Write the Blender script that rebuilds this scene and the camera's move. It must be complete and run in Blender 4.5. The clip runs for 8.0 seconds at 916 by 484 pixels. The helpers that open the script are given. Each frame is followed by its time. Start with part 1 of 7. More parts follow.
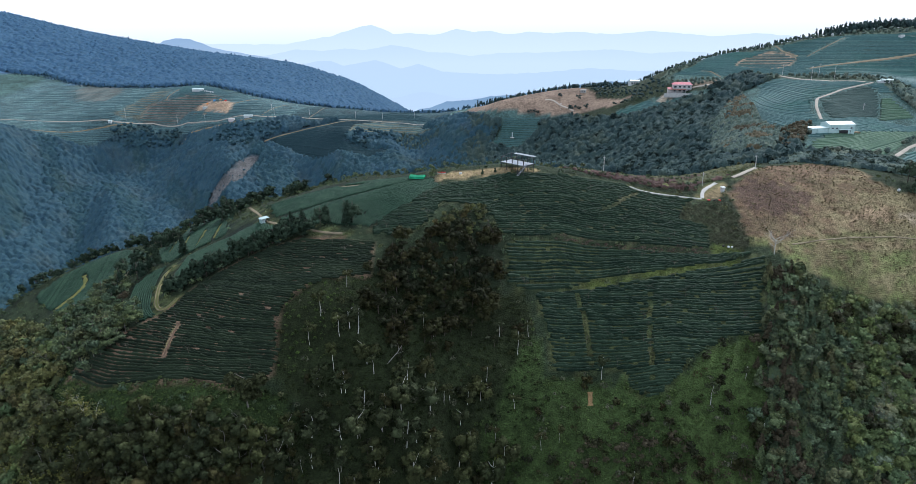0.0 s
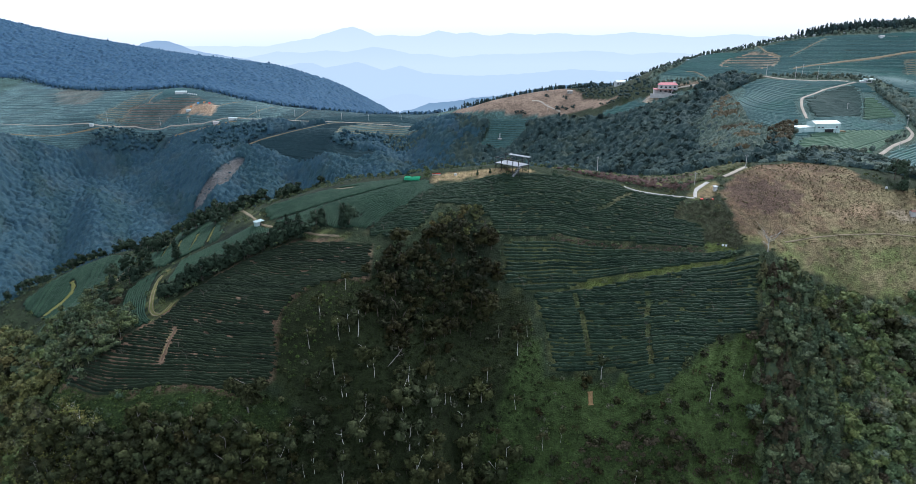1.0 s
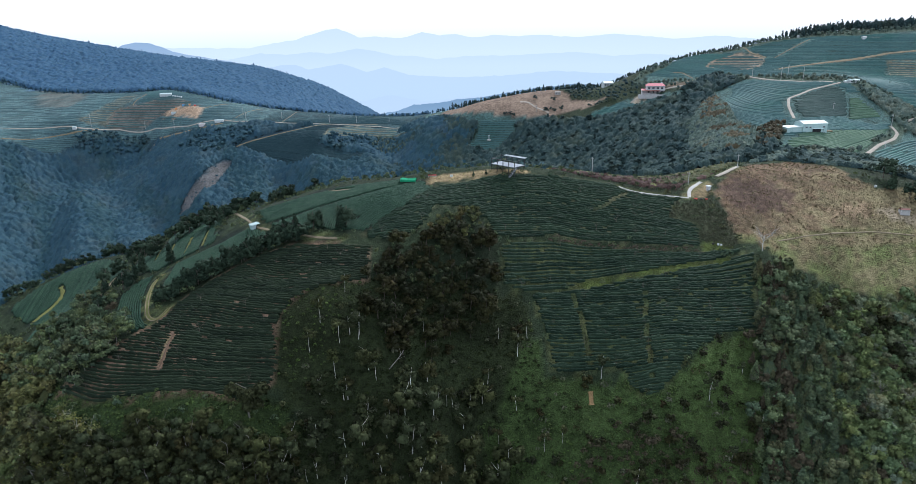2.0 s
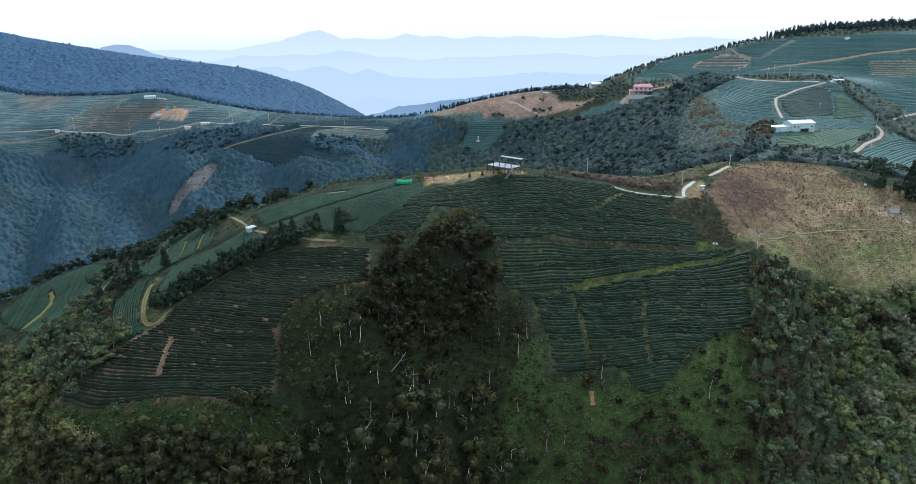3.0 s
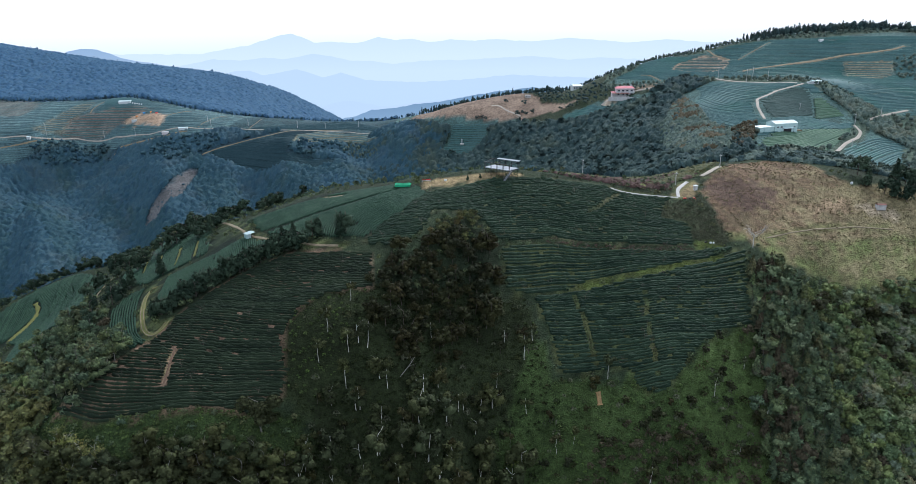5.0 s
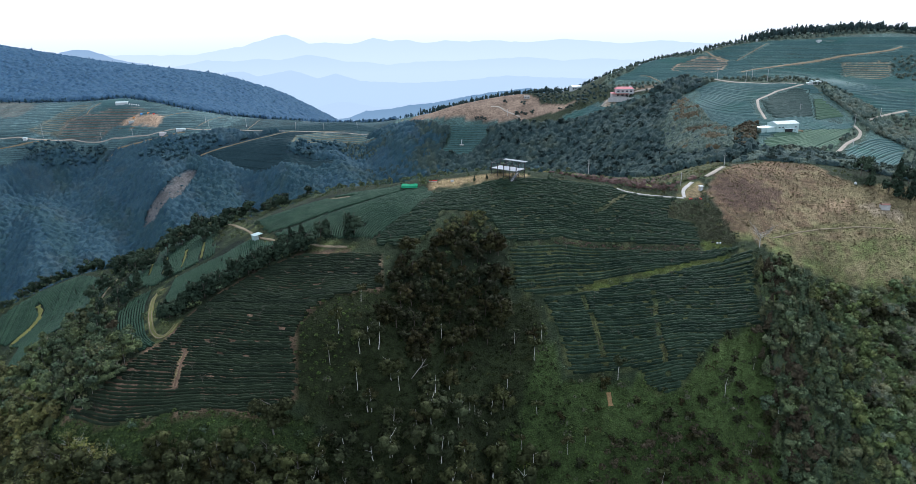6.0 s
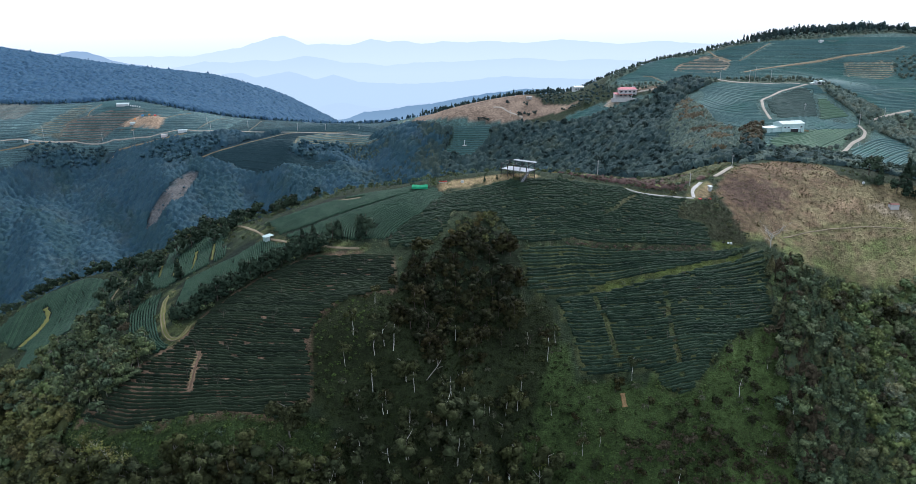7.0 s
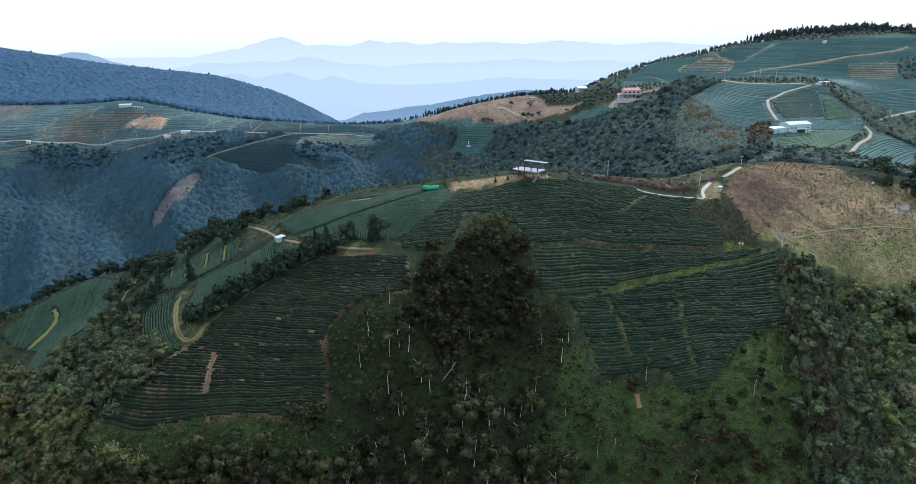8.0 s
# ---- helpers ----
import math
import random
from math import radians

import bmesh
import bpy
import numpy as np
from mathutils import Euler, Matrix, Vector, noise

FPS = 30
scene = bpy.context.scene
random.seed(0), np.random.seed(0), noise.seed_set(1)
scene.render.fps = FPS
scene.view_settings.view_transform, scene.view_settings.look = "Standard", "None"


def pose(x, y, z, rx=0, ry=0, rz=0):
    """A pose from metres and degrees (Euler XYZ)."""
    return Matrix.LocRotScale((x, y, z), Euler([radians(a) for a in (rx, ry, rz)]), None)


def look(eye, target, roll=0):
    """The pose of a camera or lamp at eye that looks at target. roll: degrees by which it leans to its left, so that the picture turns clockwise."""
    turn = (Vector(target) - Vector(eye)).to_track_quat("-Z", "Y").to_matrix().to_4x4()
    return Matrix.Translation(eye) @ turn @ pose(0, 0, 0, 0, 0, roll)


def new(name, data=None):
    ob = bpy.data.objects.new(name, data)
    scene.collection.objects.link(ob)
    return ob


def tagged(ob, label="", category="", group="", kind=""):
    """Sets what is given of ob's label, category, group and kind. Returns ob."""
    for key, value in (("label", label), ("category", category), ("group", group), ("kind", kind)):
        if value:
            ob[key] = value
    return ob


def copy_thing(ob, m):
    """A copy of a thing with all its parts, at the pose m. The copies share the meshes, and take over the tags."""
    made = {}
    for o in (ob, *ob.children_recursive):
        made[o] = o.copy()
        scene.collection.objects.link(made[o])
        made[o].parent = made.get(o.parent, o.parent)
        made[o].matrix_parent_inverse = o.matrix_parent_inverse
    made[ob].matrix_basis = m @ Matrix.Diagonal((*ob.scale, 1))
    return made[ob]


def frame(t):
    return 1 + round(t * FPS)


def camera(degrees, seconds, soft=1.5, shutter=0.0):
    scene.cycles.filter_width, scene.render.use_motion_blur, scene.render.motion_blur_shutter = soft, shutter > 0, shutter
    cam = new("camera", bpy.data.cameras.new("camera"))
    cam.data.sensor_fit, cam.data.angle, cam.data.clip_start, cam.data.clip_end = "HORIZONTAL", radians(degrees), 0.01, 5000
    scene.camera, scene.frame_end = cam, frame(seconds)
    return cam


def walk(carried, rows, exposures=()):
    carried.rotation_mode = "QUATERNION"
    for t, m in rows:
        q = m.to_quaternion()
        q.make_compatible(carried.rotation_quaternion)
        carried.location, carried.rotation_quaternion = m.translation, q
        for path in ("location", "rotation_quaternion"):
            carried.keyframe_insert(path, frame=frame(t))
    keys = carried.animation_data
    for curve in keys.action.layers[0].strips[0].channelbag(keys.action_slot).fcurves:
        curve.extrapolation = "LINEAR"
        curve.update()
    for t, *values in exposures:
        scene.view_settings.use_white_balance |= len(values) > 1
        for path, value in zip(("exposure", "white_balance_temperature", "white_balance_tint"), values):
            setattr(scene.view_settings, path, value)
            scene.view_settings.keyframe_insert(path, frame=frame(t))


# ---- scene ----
cam = camera(69.9, 8.0, soft=0.45)
SCALE = 1.5  # metres to a unit of the plan in which all below is drawn
PATH = [
    (0, (-0.104, 0.437, 149.706), (-0.109, 2.335, 149.075), -0.5),
    (0.5, (-2.637, 0.803, 149.585), (-2.615, 2.701, 148.956), -0.6),
    (1, (-5.047, 0.97, 149.543), (-5.0, 2.868, 148.916), -0.6),
    (1.5, (-7.384, 1.203, 149.433), (-7.313, 3.101, 148.808), -0.6),
    (3, (-14.554, 2.247, 149.386), (-14.412, 4.143, 148.766), -0.7),
    (3.5, (-17.003, 2.564, 149.385), (-16.837, 4.459, 148.766), -0.7),
    (4, (-19.456, 3.128, 149.362), (-19.268, 5.021, 148.745), -0.7),
    (4.5, (-21.813, 3.56, 149.28), (-21.606, 5.452, 148.666), -0.8),
    (6, (-29.023, 5.165, 149.121), (-28.783, 7.055, 148.511), -0.8),
    (6.5, (-31.432, 5.832, 149.116), (-31.188, 7.721, 148.508), -0.9),
    (7, (-33.859, 6.431, 149.062), (-33.611, 8.321, 148.454), -0.9),
    (7.5, (-36.139, 7.008, 148.996), (-35.889, 8.898, 148.391), -0.9),
    (8, (-38.597, 7.548, 148.885), (-38.344, 9.437, 148.28), -0.9),
]
walk(cam, [(t, look([SCALE * c for c in eye], [SCALE * c for c in target], roll)) for t, eye, target, roll in PATH], [(0.0, 0.42, 5750, 10), (8.0, 0.42, 5750, 10)])

# ---------------------------------------------------------------- daylight: thin high cloud, sun veiled and ahead of the camera
SUN_BEARING = 30
world = bpy.data.worlds.new("hazy_sky")
scene.world = world
world.use_nodes = True
wn = world.node_tree
sky = wn.nodes.new("ShaderNodeTexSky")
sky.sky_type, sky.sun_disc = "NISHITA", False
sky.sun_elevation, sky.sun_rotation = radians(40), radians(SUN_BEARING)
sky.air_density, sky.dust_density, sky.ozone_density, sky.altitude = 1.0, 4.0, 1.0, 1200
veil = wn.nodes.new("ShaderNodeMixRGB")
veil.inputs[0].default_value = 0.7
veil.inputs[2].default_value = (12.5, 13.2, 14.4, 1)
wn.links.new(sky.outputs[0], veil.inputs[1])
wn.links.new(veil.outputs[0], wn.nodes["Background"].inputs[0])
wn.nodes["Background"].inputs[1].default_value = 0.1

sun = new("sun", bpy.data.lights.new("sun", "SUN"))
sun.data.energy, sun.data.angle, sun.data.color = 2.9, radians(7), (1.0, 0.95, 0.88)
SUN_WAY = Vector((math.sin(radians(SUN_BEARING)) * math.cos(radians(40)), math.cos(radians(SUN_BEARING)) * math.cos(radians(40)), math.sin(radians(40))))
sun.rotation_euler = (-SUN_WAY).to_track_quat("-Z", "Y").to_euler()

# ---------------------------------------------------------------- materials
GRAIN = 1 / SCALE  # patterns are given in plan units


def shade(name, rough=0.8):
    m = bpy.data.materials.new(name)
    m.use_nodes = True
    t = m.node_tree
    b = t.nodes["Principled BSDF"]
    b.inputs["Roughness"].default_value = rough
    b.inputs["Specular IOR Level"].default_value = 0.1
    return m, t, b


def mottled(name, dark, light, scale=1.0, fine=8.0, rough=0.85, bump=0.3, island=0.0, each=0.0, metal=0.0, accent=None, gloss=0.25, span=0.2, hues=None, depth=0.3):
    """A surface that varies between two colours at two scales; island and each add a spread between joined pieces and between objects; hues tint tree by tree."""
    m, t, b = shade(name, rough)
    b.inputs["Specular IOR Level"].default_value = gloss
    geo = t.nodes.new("ShaderNodeNewGeometry")
    big, small = t.nodes.new("ShaderNodeTexNoise"), t.nodes.new("ShaderNodeTexNoise")
    big.inputs["Scale"].default_value, small.inputs["Scale"].default_value = scale * GRAIN, fine * GRAIN
    big.inputs["Detail"].default_value, small.inputs["Detail"].default_value = 5, 4
    for n in (big, small):
        t.links.new(geo.outputs["Position"], n.inputs["Vector"])
    add = t.nodes.new("ShaderNodeMath")
    add.operation = "ADD"
    half = t.nodes.new("ShaderNodeMath")
    half.operation, half.inputs[1].default_value = "MULTIPLY", 0.5
    t.links.new(big.outputs[0], add.inputs[0])
    t.links.new(small.outputs[0], add.inputs[1])
    t.links.new(add.outputs[0], half.inputs[0])
    last = half.outputs[0]
    for amount, socket in ((island, geo.outputs["Random Per Island"]), (each, None)):
        if amount:
            if socket is None:
                socket = t.nodes.new("ShaderNodeObjectInfo").outputs["Random"]
            k = t.nodes.new("ShaderNodeMath")
            k.operation, k.inputs[1].default_value, k.inputs[2].default_value = "MULTIPLY_ADD", amount, -amount / 2
            t.links.new(socket, k.inputs[0])
            s = t.nodes.new("ShaderNodeMath")
            t.links.new(last, s.inputs[0])
            t.links.new(k.outputs[0], s.inputs[1])
            last = s.outputs[0]
    ramp = t.nodes.new("ShaderNodeValToRGB")
    ramp.color_ramp.elements[0].position, ramp.color_ramp.elements[1].position = 0.5 - span, 0.5 + span
    ramp.color_ramp.elements[0].color, ramp.color_ramp.elements[1].color = (*dark, 1), (*light, 1)
    t.links.new(last, ramp.inputs[0])
    colour = ramp.outputs[0]
    if accent:
        # patches of another hue, a few metres wide
        spots = t.nodes.new("ShaderNodeTexNoise")
        spots.inputs["Scale"].default_value, spots.inputs["Detail"].default_value = scale * 1.3 * GRAIN, 2
        far = t.nodes.new("ShaderNodeVectorMath")
        far.inputs[1].default_value = (37, 91, 13)
        t.links.new(geo.outputs["Position"], far.inputs[0])
        t.links.new(far.outputs[0], spots.inputs["Vector"])
        edge = t.nodes.new("ShaderNodeMapRange")
        edge.inputs["From Min"].default_value, edge.inputs["From Max"].default_value = 0.52, 0.68
        edge.inputs["To Max"].default_value = 0.75
        blend = t.nodes.new("ShaderNodeMixRGB")
        t.links.new(spots.outputs[0], edge.inputs[0])
        t.links.new(edge.outputs[0], blend.inputs[0])
        t.links.new(colour, blend.inputs[1])
        tone = t.nodes.new("ShaderNodeMixRGB")
        tone.blend_type, tone.inputs[0].default_value = "MULTIPLY", 1.0
        tone.inputs[2].default_value = (*accent, 1)
        t.links.new(colour, tone.inputs[1])
        t.links.new(tone.outputs[0], blend.inputs[2])
        colour = blend.outputs[0]
    if hues:
        own, info = t.nodes.new("ShaderNodeAttribute"), t.nodes.new("ShaderNodeObjectInfo")
        own.attribute_name = "tree"
        both, turn = t.nodes.new("ShaderNodeMath"), t.nodes.new("ShaderNodeMath")
        turn.operation = "FRACT"
        t.links.new(own.outputs["Fac"], both.inputs[0])
        t.links.new(info.outputs["Random"], both.inputs[1])
        t.links.new(both.outputs[0], turn.inputs[0])
        wheel = t.nodes.new("ShaderNodeValToRGB")
        for i, h in enumerate(hues):
            e = wheel.color_ramp.elements[i] if i < 2 else wheel.color_ramp.elements.new(1.0)
            e.color = (*h, 1)
        for i in range(len(hues)):
            wheel.color_ramp.elements[i].position = i / (len(hues) - 1)
        t.links.new(turn.outputs[0], wheel.inputs[0])
        dye = t.nodes.new("ShaderNodeMixRGB")
        dye.blend_type, dye.inputs[0].default_value = "MULTIPLY", 1.0
        t.links.new(colour, dye.inputs[1])
        t.links.new(wheel.outputs[0], dye.inputs[2])
        colour = dye.outputs[0]
    t.links.new(colour, b.inputs["Base Color"])
    b.inputs["Metallic"].default_value = metal
    if bump:
        bn = t.nodes.new("ShaderNodeBump")
        bn.inputs["Strength"].default_value, bn.inputs["Distance"].default_value = bump, depth * SCALE
        t.links.new(small.outputs[0], bn.inputs["Height"])
        t.links.new(bn.outputs[0], b.inputs["Normal"])
    return m


WOOD_HUES = [(0.74, 0.82, 0.78), (0.88, 1.0, 0.98), (1.0, 1.02, 0.86), (1.04, 1.08, 0.80), (0.96, 0.86, 0.70), (0.82, 0.94, 0.88), (1.06, 1.06, 0.80), (0.82, 0.90, 0.88), (1.12, 0.92, 0.74)]
FAR_HUES = [(0.78, 0.84, 0.9), (1.0, 1.0, 1.0), (1.12, 1.1, 1.02), (0.88, 0.95, 1.0), (1.18, 1.1, 1.0), (0.95, 0.97, 0.95)]
TEA = mottled("tea_leaves", (0.009, 0.019, 0.012), (0.034, 0.056, 0.032), 0.25, 6.0, 0.6, 1.0, each=0.25, gloss=0.06)
# browner than TEA, and darkened in colour to stand in for cloud shade
TEA_FRONT = mottled("front_tea_leaves_shaded", (0.009, 0.015, 0.009), (0.028, 0.041, 0.022), 0.25, 6.0, 0.6, 1.0, each=0.25, gloss=0.06)
TEA_SPUR = mottled("spur_tea_leaves", (0.010, 0.028, 0.017), (0.032, 0.066, 0.040), 0.25, 6.0, 0.6, 1.0, each=0.25, gloss=0.06)
# far tea: paler and bluer than TEA, with haze put into the colour
TEA_FAR = mottled("far_tea_leaves_hazed", (0.042, 0.088, 0.086), (0.068, 0.126, 0.116), 0.02, 0.6, 0.7, 0, island=0.12, gloss=0.06, accent=(0.75, 0.95, 0.85), span=0.12)
TEA_WEST = mottled("plateau_tea_leaves_hazed", (0.060, 0.106, 0.112), (0.092, 0.148, 0.146), 0.02, 0.6, 0.7, 0, island=0.12, gloss=0.06, accent=(0.8, 0.95, 0.9), span=0.12)
# dark evergreen tone, darkened further to hold the shade on the slope
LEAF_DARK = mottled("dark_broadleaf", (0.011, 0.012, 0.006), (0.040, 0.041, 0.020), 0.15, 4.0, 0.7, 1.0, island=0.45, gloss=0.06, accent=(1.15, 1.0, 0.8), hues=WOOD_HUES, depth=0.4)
LEAF_MID = mottled("broadleaf", (0.054, 0.058, 0.030), (0.158, 0.161, 0.075), 0.15, 4.0, 0.7, 1.0, island=0.45, gloss=0.06, accent=(1.1, 0.97, 0.85), hues=WOOD_HUES, depth=0.4)
LEAF_OLIVE = mottled("olive_broadleaf", (0.070, 0.094, 0.046), (0.138, 0.171, 0.081), 0.15, 4.0, 0.7, 1.0, island=0.45, gloss=0.06, accent=(1.15, 0.95, 0.85), hues=WOOD_HUES, depth=0.4)
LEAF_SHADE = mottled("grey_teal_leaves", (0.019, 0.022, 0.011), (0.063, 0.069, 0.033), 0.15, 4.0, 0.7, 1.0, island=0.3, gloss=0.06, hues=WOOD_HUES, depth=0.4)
LEAF_RUST = mottled("rust_brown_leaves", (0.036, 0.031, 0.019), (0.076, 0.064, 0.038), 0.3, 4.0, 0.8, 0.4, island=0.5, gloss=0.06)
LEAF_BAMBOO = mottled("bamboo_leaves", (0.066, 0.076, 0.027), (0.165, 0.161, 0.061), 0.15, 2.0, 0.7, 0, island=0.4, gloss=0.06, hues=WOOD_HUES)
LEAF_CONIFER = mottled("cypress_needles", (0.013, 0.024, 0.015), (0.039, 0.059, 0.035), 0.2, 3.0, 0.75, 0.8, island=0.2, each=0.3, gloss=0.06)
# far forest leaves: distance haze is put into the colour as added blue
LEAF_FAR = mottled("ravine_leaves_hazed", (0.017, 0.033, 0.034), (0.041, 0.064, 0.059), 0.05, 1.4, 0.8, 1.0, gloss=0.06, accent=(1.25, 1.05, 0.85), hues=FAR_HUES, depth=0.5)
LEAF_WEST = mottled("valley_leaves_hazed", (0.020, 0.048, 0.068), (0.040, 0.077, 0.096), 0.03, 1.3, 0.8, 1.0, gloss=0.06, accent=(1.25, 1.0, 0.9), hues=FAR_HUES, depth=0.5)
LEAF_MOUNTAIN = mottled("mountain_leaves_hazed", (0.032, 0.071, 0.120), (0.046, 0.092, 0.146), 0.015, 0.8, 0.85, 0.8, gloss=0.06, hues=FAR_HUES, depth=0.5)
# creeper leaves near black: cloud shade on the slope is put into their colour
VINE = mottled("vine_leaves_shaded", (0.005, 0.007, 0.003), (0.029, 0.038, 0.012), 0.12, 3.0, 0.7, 0.6, island=0.3, gloss=0.06, accent=(1.5, 1.6, 1.3), span=0.13)
LEAF_EDGE = mottled("wood_edge_leaves", (0.048, 0.065, 0.041), (0.118, 0.146, 0.084), 0.15, 4.0, 0.7, 1.0, island=0.45, gloss=0.06, accent=(1.15, 0.98, 0.88), hues=WOOD_HUES, depth=0.4)
TRACK_GRASS = mottled("grassy_track", (0.062, 0.070, 0.016), (0.130, 0.126, 0.034), 0.3, 2.0, 0.95, 0.4)
FERN = mottled("fern_leaves", (0.025, 0.040, 0.013), (0.085, 0.112, 0.037), 0.12, 3.0, 0.7, 0.6, island=0.3, gloss=0.06, accent=(1.35, 1.5, 1.1), span=0.14)
# darker copy of LEAF_WEST: slope shade put into the leaf colour
LEAF_WEST_DARK = mottled("valley_leaves_slope_shade", (0.018, 0.043, 0.057), (0.033, 0.068, 0.081), 0.03, 1.3, 0.8, 1.0, gloss=0.06, accent=(1.2, 1.0, 0.85), hues=FAR_HUES, depth=0.5)
# dark tea of the saddle and forest edge, its blue painted in for haze
TEA_SADDLE = mottled("saddle_tea_leaves_hazed", (0.020, 0.046, 0.053), (0.033, 0.065, 0.069), 0.02, 0.6, 0.7, 0, island=0.06, gloss=0.06, span=0.14)
TEA_EDGE_FAR = mottled("edge_tea_leaves_hazed", (0.014, 0.032, 0.038), (0.023, 0.046, 0.051), 0.02, 0.6, 0.7, 0, island=0.06, gloss=0.06, span=0.14)
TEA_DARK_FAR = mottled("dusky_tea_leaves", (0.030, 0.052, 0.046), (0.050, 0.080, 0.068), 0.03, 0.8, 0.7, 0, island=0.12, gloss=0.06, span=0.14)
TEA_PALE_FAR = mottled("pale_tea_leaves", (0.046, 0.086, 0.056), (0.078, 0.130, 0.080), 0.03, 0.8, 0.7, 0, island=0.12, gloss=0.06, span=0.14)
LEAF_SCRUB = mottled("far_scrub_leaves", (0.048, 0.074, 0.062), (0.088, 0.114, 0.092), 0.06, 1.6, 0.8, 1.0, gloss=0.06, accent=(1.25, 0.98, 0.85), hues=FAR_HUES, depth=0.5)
LEAF_GREY = mottled("grey_green_leaves", (0.112, 0.132, 0.092), (0.190, 0.211, 0.146), 0.15, 4.0, 0.8, 1.0, island=0.45, gloss=0.06, accent=(1.15, 0.96, 0.88), hues=WOOD_HUES, depth=0.4)
WEED = mottled("weed_leaves", (0.020, 0.026, 0.012), (0.060, 0.057, 0.030), 0.3, 2.0, 0.9, 0, island=0.6, gloss=0.06)
BARK_GREY = mottled("grey_bark", (0.07, 0.065, 0.055), (0.22, 0.205, 0.175), 0.8, 4.0, 0.9, 0.3, each=0.3)
DRY = mottled("dry_twigs", (0.07, 0.055, 0.045), (0.17, 0.14, 0.11), 0.3, 3.0, 0.9, 0, island=0.4, each=0.3, gloss=0.06)
STRAW = mottled("straw", (0.085, 0.070, 0.038), (0.160, 0.128, 0.070), 0.2, 2.0, 0.9, 0, island=0.3, gloss=0.06)
DRY_LEAF = mottled("dry_leaves", (0.045, 0.050, 0.030), (0.105, 0.108, 0.068), 0.3, 2.0, 0.9, 0, island=0.5, gloss=0.06)
RED_LEAF = mottled("reddish_twigs", (0.06, 0.040, 0.035), (0.15, 0.095, 0.075), 0.3, 2.0, 0.9, 0, island=0.5, gloss=0.06)
GRASS_LEAF = mottled("grass_blades", (0.055, 0.075, 0.018), (0.15, 0.17, 0.05), 0.4, 3.0, 0.9, 0, island=0.5, gloss=0.06)
BARK_PALE = mottled("pale_bark", (0.24, 0.23, 0.20), (0.62, 0.60, 0.54), 0.8, 4.0, 0.9, 0.3, each=0.3)
BARK_DARK = mottled("dark_bark", (0.04, 0.03, 0.025), (0.12, 0.10, 0.08), 0.8, 4.0, 0.9, 0.3)
CONCRETE = mottled("pale_concrete", (0.26, 0.25, 0.225), (0.42, 0.40, 0.365), 0.5, 4.0, 0.9, 0.2)
WHITE_WALL = mottled("white_painted_wall", (0.36, 0.38, 0.37), (0.50, 0.52, 0.50), 0.3, 3.0, 0.7, 0.1)
FARM_ROAD = mottled("farm_road_concrete", (0.20, 0.175, 0.14), (0.34, 0.30, 0.24), 0.2, 2.0, 0.9, 0.2)
RED_EARTH = mottled("reddish_earth", (0.085, 0.052, 0.034), (0.16, 0.098, 0.062), 0.3, 2.5, 0.95, 0.4)
SLIP = mottled("orange_soil_slip", (0.11, 0.070, 0.030), (0.26, 0.165, 0.075), 0.6, 3.0, 0.95, 0.5)
EARTH = mottled("bare_earth", (0.09, 0.072, 0.043), (0.22, 0.178, 0.11), 0.15, 1.5, 0.95, 0.4)


def ground_material():
    m, t, b = shade("ground_cover", 0.95)
    geo = t.nodes.new("ShaderNodeNewGeometry")
    tint = t.nodes.new("ShaderNodeVertexColor")
    tint.layer_name = "cover"
    last = tint.outputs[0]
    for scale, low, high in ((0.06, 0.7, 1.35), (0.5, 0.65, 1.4), (2.2, 0.6, 1.45)):
        n = t.nodes.new("ShaderNodeTexNoise")
        n.inputs["Scale"].default_value, n.inputs["Detail"].default_value = scale * GRAIN, 6
        t.links.new(geo.outputs["Position"], n.inputs["Vector"])
        r = t.nodes.new("ShaderNodeMapRange")
        r.inputs["From Min"].default_value, r.inputs["From Max"].default_value = 0.3, 0.7
        r.inputs["To Min"].default_value, r.inputs["To Max"].default_value = low, high
        t.links.new(n.outputs[0], r.inputs[0])
        k = t.nodes.new("ShaderNodeVectorMath")
        k.operation = "SCALE"
        t.links.new(last, k.inputs[0])
        t.links.new(r.outputs[0], k.inputs["Scale"])
        last = k.outputs[0]
    t.links.new(last, b.inputs["Base Color"])
    bn = t.nodes.new("ShaderNodeBump")
    bn.inputs["Strength"].default_value, bn.inputs["Distance"].default_value = 1.0, 0.8 * SCALE
    t.links.new(n.outputs[0], bn.inputs["Height"])
    t.links.new(bn.outputs[0], b.inputs["Normal"])
    return m


GROUND = ground_material()

